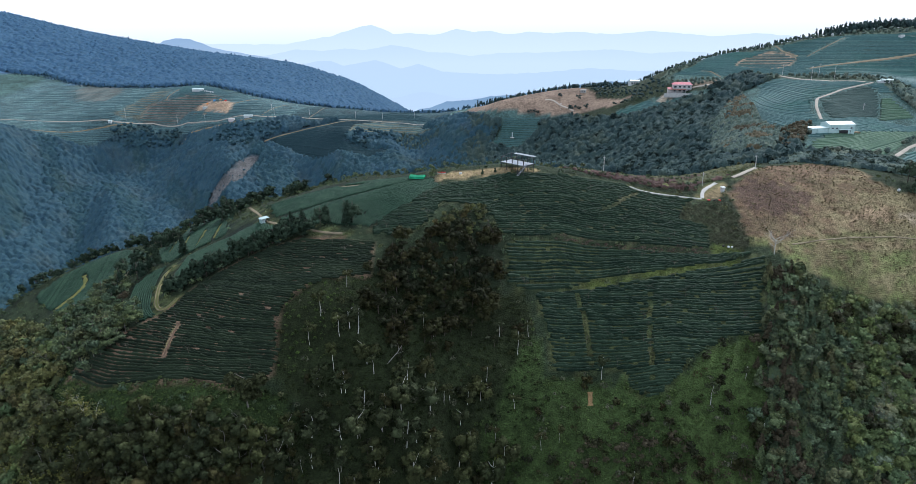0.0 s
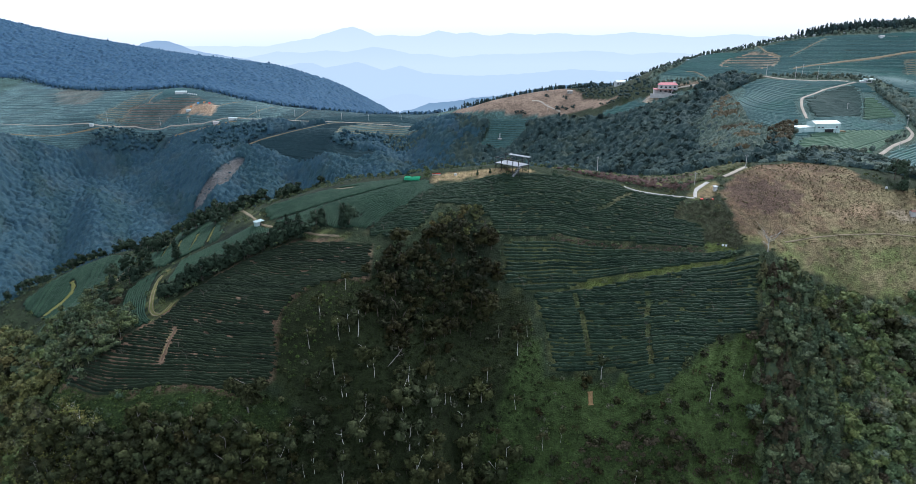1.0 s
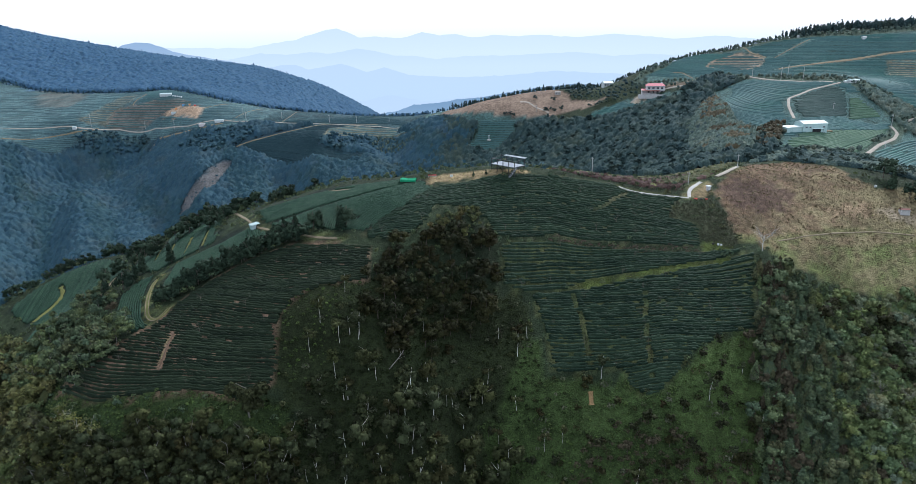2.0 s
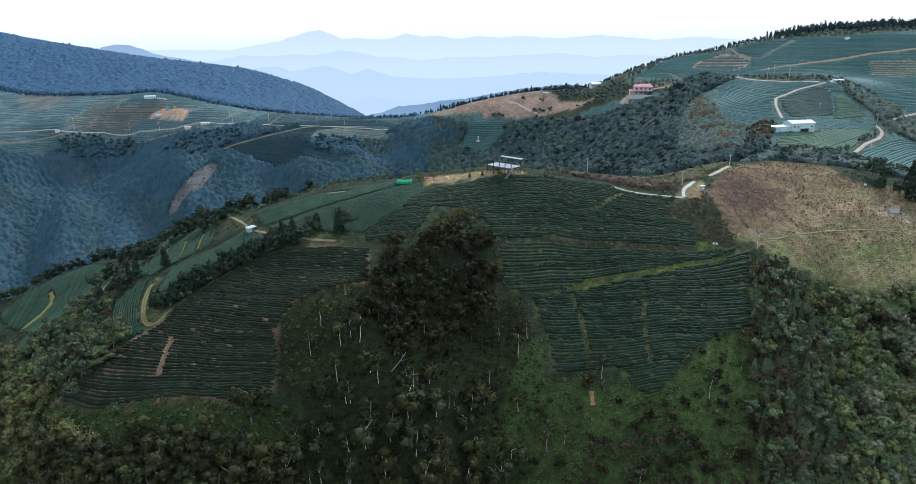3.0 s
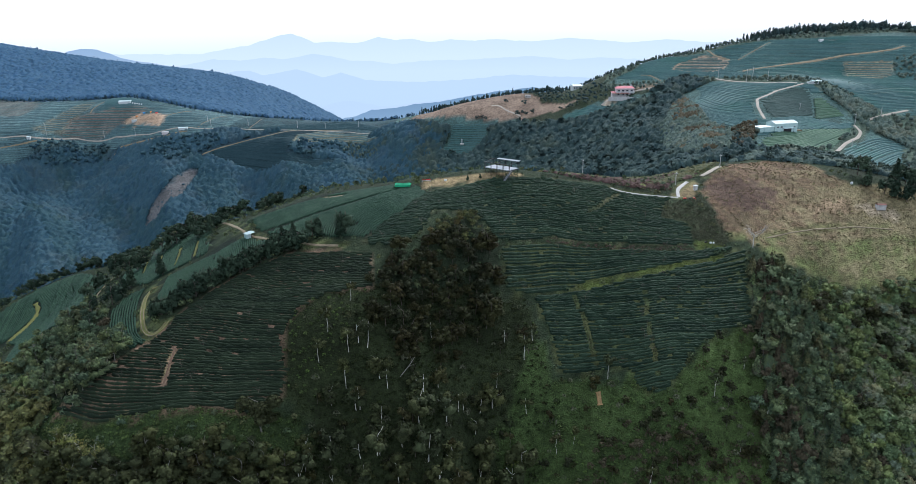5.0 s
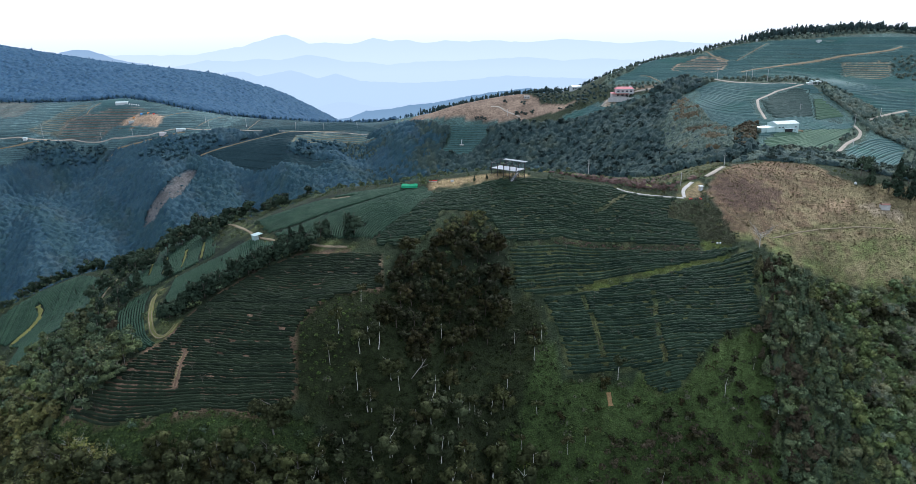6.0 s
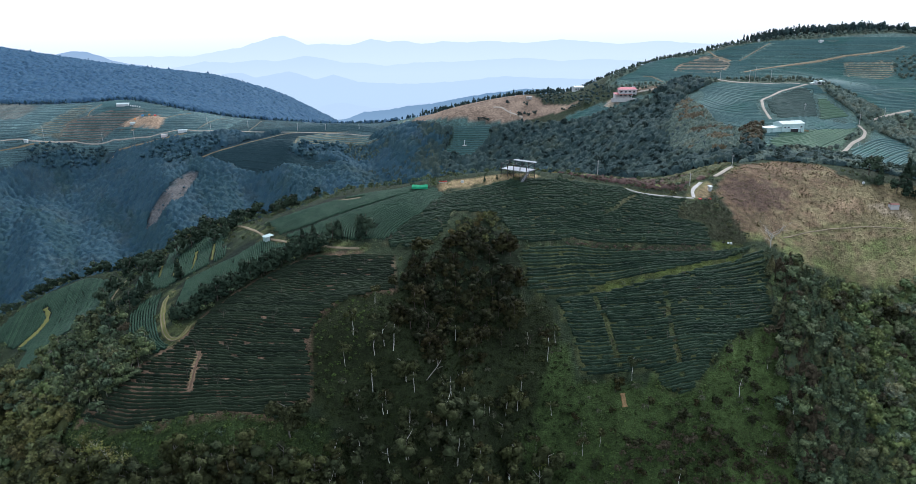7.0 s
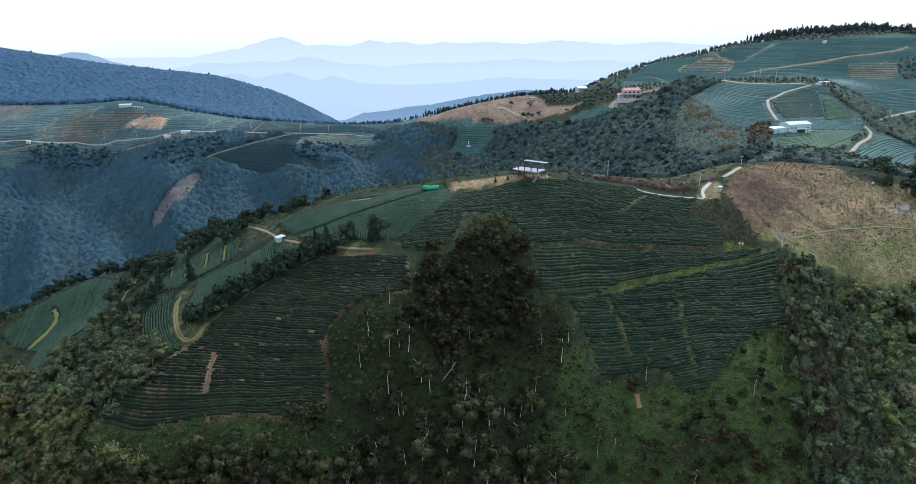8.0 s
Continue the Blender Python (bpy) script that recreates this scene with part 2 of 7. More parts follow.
# ---------------------------------------------------------------- the lie of the land
# Heights along ridges, spurs and valley floors (x, y, z); the sheet between them is a smooth spline.
TEA_HILL = [(29, 255, 95), (-17, 248, 92.5), (-30, 244, 91.5), (-72, 232, 83.5), (-75.7, 244, 83.3), (-70, 268, 81.7), (-57, 280, 83), (-43, 284, 85),
            (-119.5, 284, 63.5), (-110, 282, 69), (-94, 268, 76), (-131, 277, 57), (-163, 311, 45), (-179, 300, 41.8), (-186, 288, 39.6),
            (-188, 268, 36.5), (-175, 275, 38), (-172, 258, 35), (-138, 268, 53),
            (-108, 222, 67), (-96.4, 187, 65.4), (-104, 181, 63), (-112.5, 168.4, 54.5), (-84, 174.4, 64.7),
            (-54, 179, 68.8), (-50, 206, 81), (-42, 179, 67), (-30, 200, 77), (-6, 224, 86.5), (-20, 262, 92), (-4, 256, 94.3), (10, 257, 95.3)]
TEA_SLOPE = [(47, 233, 79), (40, 210.7, 63), (66.5, 212, 66), (97.4, 226.3, 72), (110, 222, 70), (40, 179, 40), (54, 173, 41),
             (71, 182, 49.5), (95, 200, 58.5), (15, 215, 73), (33, 187, 45.5), (46, 197, 54), (131, 287, 88), (115, 270, 85.5),
             (34, 244, 89.5), (50, 258, 92), (64, 256, 89.3), (64, 248, 86.8), (82, 253, 85.5), (98, 255.5, 83.7), (0, 254, 94), (118, 240, 76)]
BROWN_HILL = [(162, 236, 70), (146, 213, 57), (165, 225, 65), (177, 272, 84.5), (195, 262, 82), (187, 250, 77), (150, 262, 81),
              (130, 245, 76), (215, 240, 74), (160, 300, 86)]
NEAR_SLOPE = [(141, 187, 39), (105, 184, 49), (104, 162, 33), (81, 157, 26), (8, 165, 24), (-13, 157, 37), (-20, 171, 53),
              (-36, 166, 49), (-45, 154, 40), (-118, 161, 45), (-95, 151, 46), (-140, 202, 46), (-135, 230, 55), (-160, 190, 25),
              (0, 120, 0), (-100, 110, 15), (100, 110, 0), (180, 170, 25), (-220, 220, 0), (0, 0, -40), (-200, 100, -20),
              (200, 80, -10), (11.7, 190, 52), (18.5, 178.5, 38.5), (33, 169, 32), (-70, 152, 50), (83, 170, 37)]
HIDDEN_VALLEY = [(-200, 420, -25), (-60, 400, 5), (60, 350, 44), (-120, 480, -5), (-330, 450, -45), (100, 340, 62), (20, 450, 15),
                 (-230, 330, 0), (-60, 330, 45), (0, 310, 66), (-120, 350, 20)]
EAST_SLOPE = [(204, 356, 92.5), (220, 407, 103), (279, 439, 112), (270, 379, 87), (253, 547, 118.5), (333, 552, 140), (230, 577, 124),
              (278, 565, 133), (302, 562, 137), (355, 562, 143.5), (400, 566, 145.5), (443, 560, 143.5), (480, 560, 134), (330, 490, 112), (318, 413, 101), (174, 533, 97), (156, 612, 96), (118, 590, 87),
              (78, 584, 84), (38, 578, 79), (34, 640, 77), (55, 628, 84), (93, 622, 91), (120, 615, 93), (-56, 700, 61), (-117, 720, 63), (-179, 735, 68), (174, 478, 85), (121, 463, 61), (148, 440, 80), (136, 391, 68), (150, 360, 84),
              (230, 320, 80), (300, 310, 70), (420, 400, 100), (186, 600, 110)]
WEST_FIELDS = [(45, 554, 56), (1, 654, 69), (-44.5, 630, 53.5), (-108, 621, 52.5), (-102, 653, 59), (-209, 660, 65.5),
               (-256, 691, 70.5), (-286, 732, 86), (-355, 673, 59), (-290, 672, 36), (-120, 592, 29), (-205, 585, 20),
               (-251, 575, 4), (-345, 636, 10), (-422, 700, 66), (-496, 720, 70), (-420, 600, 50), (-378, 560, 8)]
FAR_SIDE = [(0, 760, 40), (100, 720, 60), (256, 680, 80), (400, 720, 90), (-100, 800, 40), (-280, 830, 78), (-462, 840, 84),
            (-570, 840, 94), (-711, 1080, 170), (-533, 1100, 129), (-450, 1090, 115), (-356, 1080, 102), (-264, 1080, 90),
            (-178, 1110, 60), (-95, 1130, 13), (100, 900, -80), (300, 1000, -100), (0, 1300, -90), (-300, 1400, -50), (-700, 1400, 50),
            (500, 1200, -100), (0, 1700, -180), (300, 1600, -180)]
KNOTS = np.array(TEA_HILL + TEA_SLOPE + BROWN_HILL + NEAR_SLOPE + HIDDEN_VALLEY + EAST_SLOPE + WEST_FIELDS + FAR_SIDE, float)


def bend(d):
    return -np.sqrt(d * d + 0.02)


def spline_weights(k):
    n, xy = len(k), k[:, :2] / 100
    a = np.zeros((n + 3, n + 3))
    a[:n, :n] = bend(np.linalg.norm(xy[:, None] - xy[None], axis=2))
    a[:n, n], a[n, :n], a[:n, n + 1:], a[n + 1:, :n] = 1, 1, xy, xy.T
    return np.linalg.solve(a, np.r_[k[:, 2], 0, 0, 0])


WEIGHTS = spline_weights(KNOTS)


def height(x, y):
    """The ground's height at arrays of plan places."""
    x, y = np.asarray(x, float), np.asarray(y, float)
    q = np.stack([x.ravel(), y.ravel()], 1) / 100
    out = np.empty(len(q))
    for i in range(0, len(q), 15000):
        b = q[i:i + 15000]
        d = np.linalg.norm(b[:, None] - KNOTS[None, :, :2] / 100, axis=2)
        out[i:i + 15000] = bend(d) @ WEIGHTS[:len(KNOTS)] + WEIGHTS[-3] + b @ WEIGHTS[-2:]
    # spurs and gullies of the valley's far side
    fx, fy = x.ravel(), y.ravel()
    soft = np.clip((fy - 400) / 80, 0, 1) * np.clip((640 - fy) / 50, 0, 1) * np.clip((30 - fx) / 80, 0, 1) * np.clip((fx + 560) / 80, 0, 1)
    out += soft * 7 * (np.sin((fx * 0.85 + fy * 0.5) / 15) + 0.5 * np.sin((fx * 0.9 + fy * 0.25) / 7.3 + 1.3))
    # beyond the ridges the land sinks to the plain
    far = np.clip((np.hypot(x, y).ravel() - 1500) / 900, 0, 1)
    far = far * far * (3 - 2 * far)
    return (out * (1 - far) - 420 * far).reshape(x.shape)


def ground_z(x, y):
    return float(height(np.array([x]), np.array([y]))[0])


def inside(poly, x, y):
    """Which plan places lie within a polygon."""
    p = np.asarray(poly, float)
    hit = np.zeros(np.shape(x), bool)
    for (x0, y0), (x1, y1) in zip(p, np.roll(p, -1, 0)):
        if y0 != y1:
            hit ^= ((y0 > y) != (y1 > y)) & (x < (x1 - x0) * (y - y0) / (y1 - y0) + x0)
    return hit

# ---------------------------------------------------------------- the plan of fields, paths and clearings (x, y)
RIGHT_LOWER = [(25.8, 206.6), (28.3, 197.1), (29.2, 187.5), (30.8, 185.3), (39.2, 185.2), (48.2, 184.7), (51.6, 181.5), (51.3, 177.3), (54.9, 174.0), (58.2, 173.0), (64.3, 176.6), (67.5, 178.7), (72.3, 183.5), (86.6, 190.7), (97.6, 192.5), (109.2, 221.2), (105.2, 221.7), (99.0, 218.8), (84.4, 215.3), (69.1, 211.6), (54.9, 210.7), (42.8, 210.0), (34.5, 208.6)]
RIGHT_MID = [(16.2, 219.9), (15.9, 207.0), (23.3, 207.1), (34.6, 209.3), (43.0, 211.4), (55.4, 213.1), (69.8, 214.2), (96.2, 219.9), (105.8, 223.3), (86.4, 222.0), (71.7, 221.9), (55.4, 224.1), (45.1, 225.9), (30.0, 224.6)]
RIGHT_UPPER = [(-30.8, 213.1), (-26.9, 219.8), (-18.2, 228.2), (-9.8, 240.5), (0.8, 248.7), (9.9, 250.3), (25.8, 250.7), (49.8, 256.7), (63.6, 255.2), (71.8, 250.5), (93.1, 251.4), (86.2, 245.6), (83.4, 237.9), (93.4, 235.7), (90.8, 225.2), (70.2, 224.8), (55.9, 227.0), (36.8, 228.0), (13.0, 221.9), (12.8, 226.1), (8.1, 231.7), (-5.6, 229.8), (-10.6, 220.0), (-17.4, 213.1), (-29.1, 211.3)]
LEFT_FRONT = [(-113.3, 169.0), (-105.7, 163.5), (-99.4, 161.5), (-92.8, 161.5), (-84.7, 161.0), (-60.8, 160.0), (-53.5, 165.3), (-53.1, 170.9), (-54.5, 177.4), (-50.7, 183.0), (-44.8, 188.3), (-28.9, 195.3), (-27.8, 207.9), (-46.4, 210.9), (-54.7, 208.8), (-68.1, 204.4), (-78.3, 199.6), (-89.2, 191.5), (-91.9, 184.2), (-101.8, 176.3), (-105.8, 170.6)]
UPPER_LEFT = [(-76.2, 245.7), (-65.5, 249.0), (-52.7, 255.2), (-38.8, 256.1), (-20.1, 256.8), (-11.0, 249.9), (-7.6, 242.3), (-16.5, 228.6), (-24.3, 221.0), (-29.4, 215.1), (-37.4, 215.0), (-39.4, 215.0), (-45.7, 216.8), (-55.2, 218.5), (-63.7, 223.5)]
SHED_STRIP = [(-101.0, 218.9), (-96.3, 222.0), (-85.6, 222.9), (-78.6, 229.6), (-74.5, 229.8), (-61.6, 216.7), (-56.7, 212.6), (-70.0, 206.0), (-82.4, 202.6), (-91.7, 199.3), (-97.0, 203.4)]
FAN_FIELD = [(-115, 214), (-112.5, 221), (-105.3, 222), (-104.2, 210), (-101.5, 198), (-97.5, 188.5), (-93.8, 184.2), (-97, 181.5), (-105, 188.5), (-111, 202)]
TERRACES = [(-119.1, 235.1), (-125.3, 253.4), (-112.1, 248.6), (-117.2, 276.0), (-108.4, 275.3), (-93.2, 264.8), (-87.8, 250.5), (-87.6, 235.2), (-83.6, 235.8), (-85.0, 225.4), (-97.9, 224.6), (-105.6, 223.5)]
LOW_LEFT = [(-188.8, 268.9), (-185.1, 286.3), (-177.1, 296.4), (-162.7, 301.8), (-146.3, 288.9), (-140.7, 275.4), (-130.7, 238.0), (-141.5, 237.4), (-153.5, 244.0), (-150.3, 224.7), (-162.6, 230.0), (-168.3, 252.4), (-184.4, 263.6)]
YELLOW_PATH = [(39.8, 210.2), (55.0, 211.4), (69.3, 212.3), (84.5, 215.5), (99.6, 218.7), (100.1, 220.3), (85.2, 217.8), (69.8, 214.4), (55.5, 213.5), (43.1, 212.6)]
LAWN = [(90.9, 225.5), (92.8, 227.5), (101.1, 228.0), (103.7, 224.5), (101.4, 222.9), (92.0, 222.9)]
HILL_TOP = [(-9.4, 250.2), (-3.8, 255.4), (3.2, 256.7), (17.0, 255.7), (29.9, 257.1), (30.7, 253.8), (16.7, 250.3), (3.1, 250.1), (-8.2, 247.2)]
BROWN_CLEARING = [(109.9, 259.1), (121.4, 276.7), (143.1, 295.2), (164.7, 304.9), (179.5, 290.6), (176.2, 274.0), (182.5, 263.1), (198, 264), (214, 258), (198, 236), (180, 214), (160.8, 209.7), (146.0, 212.1), (136.3, 216.0), (124.7, 217.2), (114.9, 225.3), (106.6, 227.6), (107.0, 241.6)]
VINE_SLOPE = [(-54.9, 181.2), (-47.9, 186.5), (-31.1, 194.4), (22.2, 206.1), (27.1, 184.6), (50.9, 180.0), (63.2, 171.8), (64, 155), (64, 130), (-49, 128), (-47.6, 160.6), (-53.1, 165.8)]
EAST_FIELDS = [(180.2, 392.7), (207.7, 490.8), (236.9, 503.1), (250.1, 461.9), (274.0, 437.6), (274.2, 416.7), (279.1, 394.5), (269.3, 383.2), (235.3, 348.7), (213.2, 328.0), (172, 326), (180, 341), (196, 364), (200, 374), (186, 366)]
UPPER_FIELDS = [(245, 506), (229, 538), (200, 575), (215, 588), (255, 570), (300, 562), (345, 545), (450, 545), (450, 400), (313, 391), (300, 400), (293, 415), (286, 445)]
HOUSE_FIELD = [(126.9, 543.6), (141.7, 543.2), (161.5, 538.8), (170.9, 530.5), (202.0, 513.9), (196.8, 509.4), (172.4, 516.1), (153.9, 521.9), (130.9, 530.0)]
WEST_FIELDS_FAR = [(-520, 850), (-330, 757), (-212, 716), (-150, 742), (-60, 720), (0, 680), (-10, 640), (-33.6, 627.5), (-77.9, 652.8), (-111.7, 662.6), (-143.0, 649.0), (-166.5, 664.5), (-200.7, 646.0), (-229.8, 657.9), (-279.9, 675.9), (-327.2, 677.0), (-371.6, 646.6), (-500, 620)]
SADDLE_FIELD = [(-170, 662), (-150, 742), (-60, 720), (0, 680), (-10, 640), (-33.6, 627.5), (-77.9, 652.8), (-111.7, 662.6), (-143.0, 649.0)]
WEST_FIELDS_NEAR = [(-187.7, 627.1), (-147.2, 639.2), (-108.5, 657.7), (-55.6, 656.1), (-23.3, 607.2), (-55.7, 625.5), (-102.9, 621.1), (-107.2, 607.2), (-55.6, 590.1), (-75.9, 581.9), (-117.0, 594.1), (-160.5, 615.2)]
BROWN_FAR_FIELD = [(6, 629), (15, 655), (60, 645), (90, 635), (112, 628), (122, 600), (121, 588), (136, 568), (146, 563), (133, 556), (108, 563), (91, 564), (76, 569), (55, 574.6), (32, 579), (13, 601)]
GLADE = [(38.8, 570.0), (71.6, 567.7), (66.5, 554.1), (49.7, 544.4), (28.6, 552.5)]
GROVE = [(-31.8, 184.5), (-27.2, 191.5), (-16.8, 201.8), (-9.3, 206.8), (12.6, 213.9), (14.9, 211.1), (14.5, 204.1), (9.8, 193.6), (2.1, 186.1), (-8.7, 179.2), (-22.4, 175.3), (-29.6, 179.2)]
HILL_BUSHES = [(-8.6, 220.4), (-3.5, 227.1), (9.2, 230.4), (12.0, 223.2), (2.6, 217.7), (-7.5, 215.0)]
DRY_SCRUB = [(86.2, 245.6), (105.1, 252.4), (106.9, 243.1), (106.5, 228.2), (102.0, 224.5), (91.7, 228.0), (94.2, 236.7), (83.4, 237.9)]
NEAR_BELT = [(-230, 262), (-197, 255), (-176.8, 247.6), (-113.5, 168.9), (-105.2, 162.6), (-85.3, 158.5), (-63, 158), (-50.6, 158), (-49, 128), (-160, 120), (-250, 190)]
RIGHT_BELT = [(86.1, 155.3), (98.8, 192.1), (106, 211.6), (114, 214.6), (127.7, 209.5), (158.6, 209.4), (200, 225), (230, 215), (160, 130), (84, 130)]
VINE_RIGHT = [(58.9, 171.9), (66.1, 176.6), (74.1, 183.3), (86.2, 189.4), (97.9, 191.7), (92.1, 171.6), (86.5, 155), (85, 130), (63, 130)]
LANDSLIDE = [(-221.8, 556.6), (-218.7, 568.5), (-213.1, 572.9), (-204.9, 582.2), (-199.8, 602.2), (-194.2, 611.1), (-187.4, 608.6), (-190.6, 590.8), (-193.9, 568.4), (-203.0, 560.1), (-209.8, 550.8)]
ORANGE_SITE = [(-280.4, 698.2), (-274.0, 701.0), (-261.3, 701.6), (-247.3, 698.0), (-232.2, 690.6), (-232.8, 681.0), (-235.4, 674.8), (-255.8, 685.4)]
ORANGE_TERRACES = [(224.4, 551.3), (233.9, 560.0), (258.4, 565.4), (268.0, 551.0), (268.2, 538.2), (258.6, 528.2), (241.9, 534)]
LEFT_TERRACES = [(-332.6, 684.1), (-328.7, 706.7), (-313.7, 717.2), (-291.7, 720.4), (-263.2, 716.1), (-249.3, 706.2), (-261.3, 701.6), (-274.9, 700.1), (-289.7, 695.8), (-292.8, 691.5)]
YARD = [(94.5, 253.5), (101.4, 265.6), (112.1, 269.6), (106.6, 256.2), (99.7, 252.0)]
THICKET = [(-146.7, 219.1), (-137.1, 226.4), (-128.6, 232.0), (-114.3, 212.4), (-111.4, 195.9), (-104.1, 178.9), (-113.0, 171.0), (-126.9, 176.8), (-166.5, 220.4), (-168.8, 225.0), (-161.7, 228.2)]
DRY_TERRACES = [(347.6, 505.0), (378.3, 491.5), (362.0, 469.7), (349.8, 466.6), (337.4, 486.6)]
EAST_LOW = [(267.6, 370.7), (280.3, 379.5), (285.4, 357.2), (246.3, 311.8), (222.0, 299.3), (224.5, 323.0), (222.7, 329.1)]
GROVE_TOP = [(-32.2, 191.4), (-27.8, 198.1), (-19.2, 211.1), (-9.0, 213.4), (12.9, 220.2), (15.1, 214.8), (-8.3, 207.0), (-16.8, 201.8), (-27.2, 191.5)]
RIGHT_LOWER_ROWS = [
    [(24.6, 177.7), (39.8, 176.9), (53.2, 173.7), (72.5, 173.6), (94.5, 175.6)],
    [(23.8, 190.2), (41.8, 190.2), (57.5, 186.3), (75.6, 185.4), (98.8, 187.9)],
    [(23.7, 199.7), (41.4, 200.5), (59.7, 196.4), (78.4, 194.9), (102.1, 196.8)],
    [(23.2, 206.4), (42.6, 209.1), (62.0, 206.6), (81.7, 206.1), (106.1, 207.2)],
    [(23.8, 213.6), (43.8, 217.3), (64.0, 215.5), (84.7, 216.3), (111.9, 222.8)]]
RIGHT_MID_ROWS = [
    [(14.2, 204.6), (34.6, 209.7), (54.9, 210.7), (75.3, 211.9), (106.1, 218.6)],
    [(14.5, 211.8), (35.6, 217.7), (56.3, 217.8), (76.7, 217.2), (107.1, 221.1)],
    [(15.0, 220.9), (36.5, 225.8), (57.5, 224.4), (78.1, 222.5), (108.1, 223.9)]]
RIGHT_UPPER_ROWS = [
    [(-30.9, 210.1), (-9.4, 213.7), (13.0, 221.4), (36.7, 227.6), (61.9, 225.3), (91.9, 224.5)],
    [(-32.2, 222.2), (-9.8, 227.9), (13.7, 235.8), (38.3, 241.1), (64.9, 240.0), (96.1, 237.8)],
    [(-32.8, 226.9), (-10.3, 242.7), (14.4, 249.6), (40.1, 254.6), (68.0, 254.2), (101.1, 252.8)]]
LEFT_FRONT_ROWS = [
    [(-119.8, 171.3), (-101.7, 161.6), (-84.6, 159.9), (-69.3, 158.3), (-44.5, 163.9)],
    [(-113.6, 172.9), (-99.8, 167.2), (-85.2, 164.3), (-69.6, 163.0), (-45.8, 167.5)],
    [(-108.7, 178.3), (-95.2, 174.3), (-82.2, 170.3), (-68.5, 168.5), (-45.6, 170.9)],
    [(-96.6, 187.0), (-82.1, 179.6), (-70.5, 175.6), (-59.5, 175.1), (-45.3, 175.9)],
    [(-86.2, 193.8), (-75.2, 189.3), (-63.1, 184.3), (-53.2, 182.2), (-42.5, 182.8)],
    [(-76.9, 202.2), (-67.4, 196.4), (-56.7, 191.1), (-46.4, 191.4), (-26.1, 196.0)],
    [(-64.9, 209.8), (-53.8, 209.2), (-46.4, 207.9), (-37.1, 208.2), (-25.0, 208.1)]]
UPPER_LEFT_ROWS = [
    [(-74.2, 240.2), (-70.9, 243.1), (-64.4, 244.7), (-55.8, 247.1), (-42.6, 250.6)],
    [(-63.4, 222.6), (-60.8, 229.4), (-55.7, 236.1), (-48.0, 242.0), (-31.3, 252.6)],
    [(-54.0, 217.4), (-52.4, 225.2), (-48.5, 232.7), (-40.7, 238.4), (-19.9, 254.4)],
    [(-42.6, 215.8), (-42.0, 223.1), (-38.4, 229.8), (-29.5, 236.3), (-10.0, 247.9)],
    [(-35.5, 215.9), (-33.1, 221.2), (-28.5, 226.5), (-20.6, 232.0), (-8.5, 243.3)],
    [(-30.8, 212.8), (-27.4, 218.6), (-21.6, 223.7), (-14.9, 229.4), (-6.5, 240.8)]]
SHED_STRIP_ROWS = [
    [(-97.9, 200.9), (-97.2, 208.2), (-97.2, 221.3)],
    [(-82.1, 201.0), (-81.2, 209.4), (-80.6, 222.5)],
    [(-70.0, 205.3), (-70.7, 214.3), (-71.8, 227.0)],
    [(-56.6, 211.0), (-57.6, 213.6), (-59.7, 216.0)]]
FAN_FIELD_ROWS = [
    [(-115, 222), (-114, 213), (-110.5, 201.5), (-105, 189), (-99, 181.5), (-91, 179)],
    [(-105.2, 222), (-104.8, 213), (-102.2, 202), (-98.2, 190.5), (-94.5, 184.6), (-90, 184)]]
TERRACES_ROWS = [
    [(-120.0, 235.2), (-120.7, 241.8), (-123.7, 255.5)],
    [(-105.5, 223.0), (-106.6, 237.1), (-112.2, 268.5)],
    [(-95.4, 222.3), (-96.0, 237.1), (-100.8, 270.0)],
    [(-84.8, 224.1), (-86.1, 236.0), (-89.5, 260.0)]]
LOW_LEFT_ROWS = [
    [(-200, 215), (-208, 255), (-216, 315)],
    [(-118, 215), (-128, 255), (-138, 315)]]
WHITE_ROAD = [(67.3, 253.3), (71.3, 251.0), (78.8, 251.0), (88.0, 251.7), (96.0, 252.3)]
ROAD_SPUR = [(96.3, 252.8), (98.5, 259.4), (104.1, 265.7), (107.6, 269.3)]
FAR_ROAD = [(116.9, 275.5), (122.0, 278.9), (131.7, 287.0)]
SHED_TRACK = [(-86.8, 261.5), (-79.6, 244.2), (-70.1, 226.3), (-61.8, 219.6), (-53.9, 215.4), (-46.3, 212.1), (-38.9, 211.3)]
LOOP_TRACK = [(-100.7, 218.0), (-102.8, 214.4), (-100.6, 202.7), (-96.7, 191.4), (-92.7, 185.7), (-90.2, 187.9), (-89.6, 191.7)]
RED_PATH = [(-83.7, 177.8), (-84.1, 172.3), (-84.5, 167.3)]
SPUR_TRACK = [(-127.8, 232.8), (-132.6, 250.5), (-137.4, 270.1), (-136.2, 279.7)]
BROWN_TRAIL = [(122.8, 230.1), (136.8, 235.8), (148.9, 238.4), (164.8, 238.8), (180.1, 235.5)]
SAND_PATCH = [(-45.7, 248.8), (-42.1, 247.5), (-38.7, 247.6)]
WAREHOUSE_LANE = [(207.5, 378.6), (214.4, 399.0), (222.3, 414.3), (246.2, 431.2), (269.6, 437.7)]
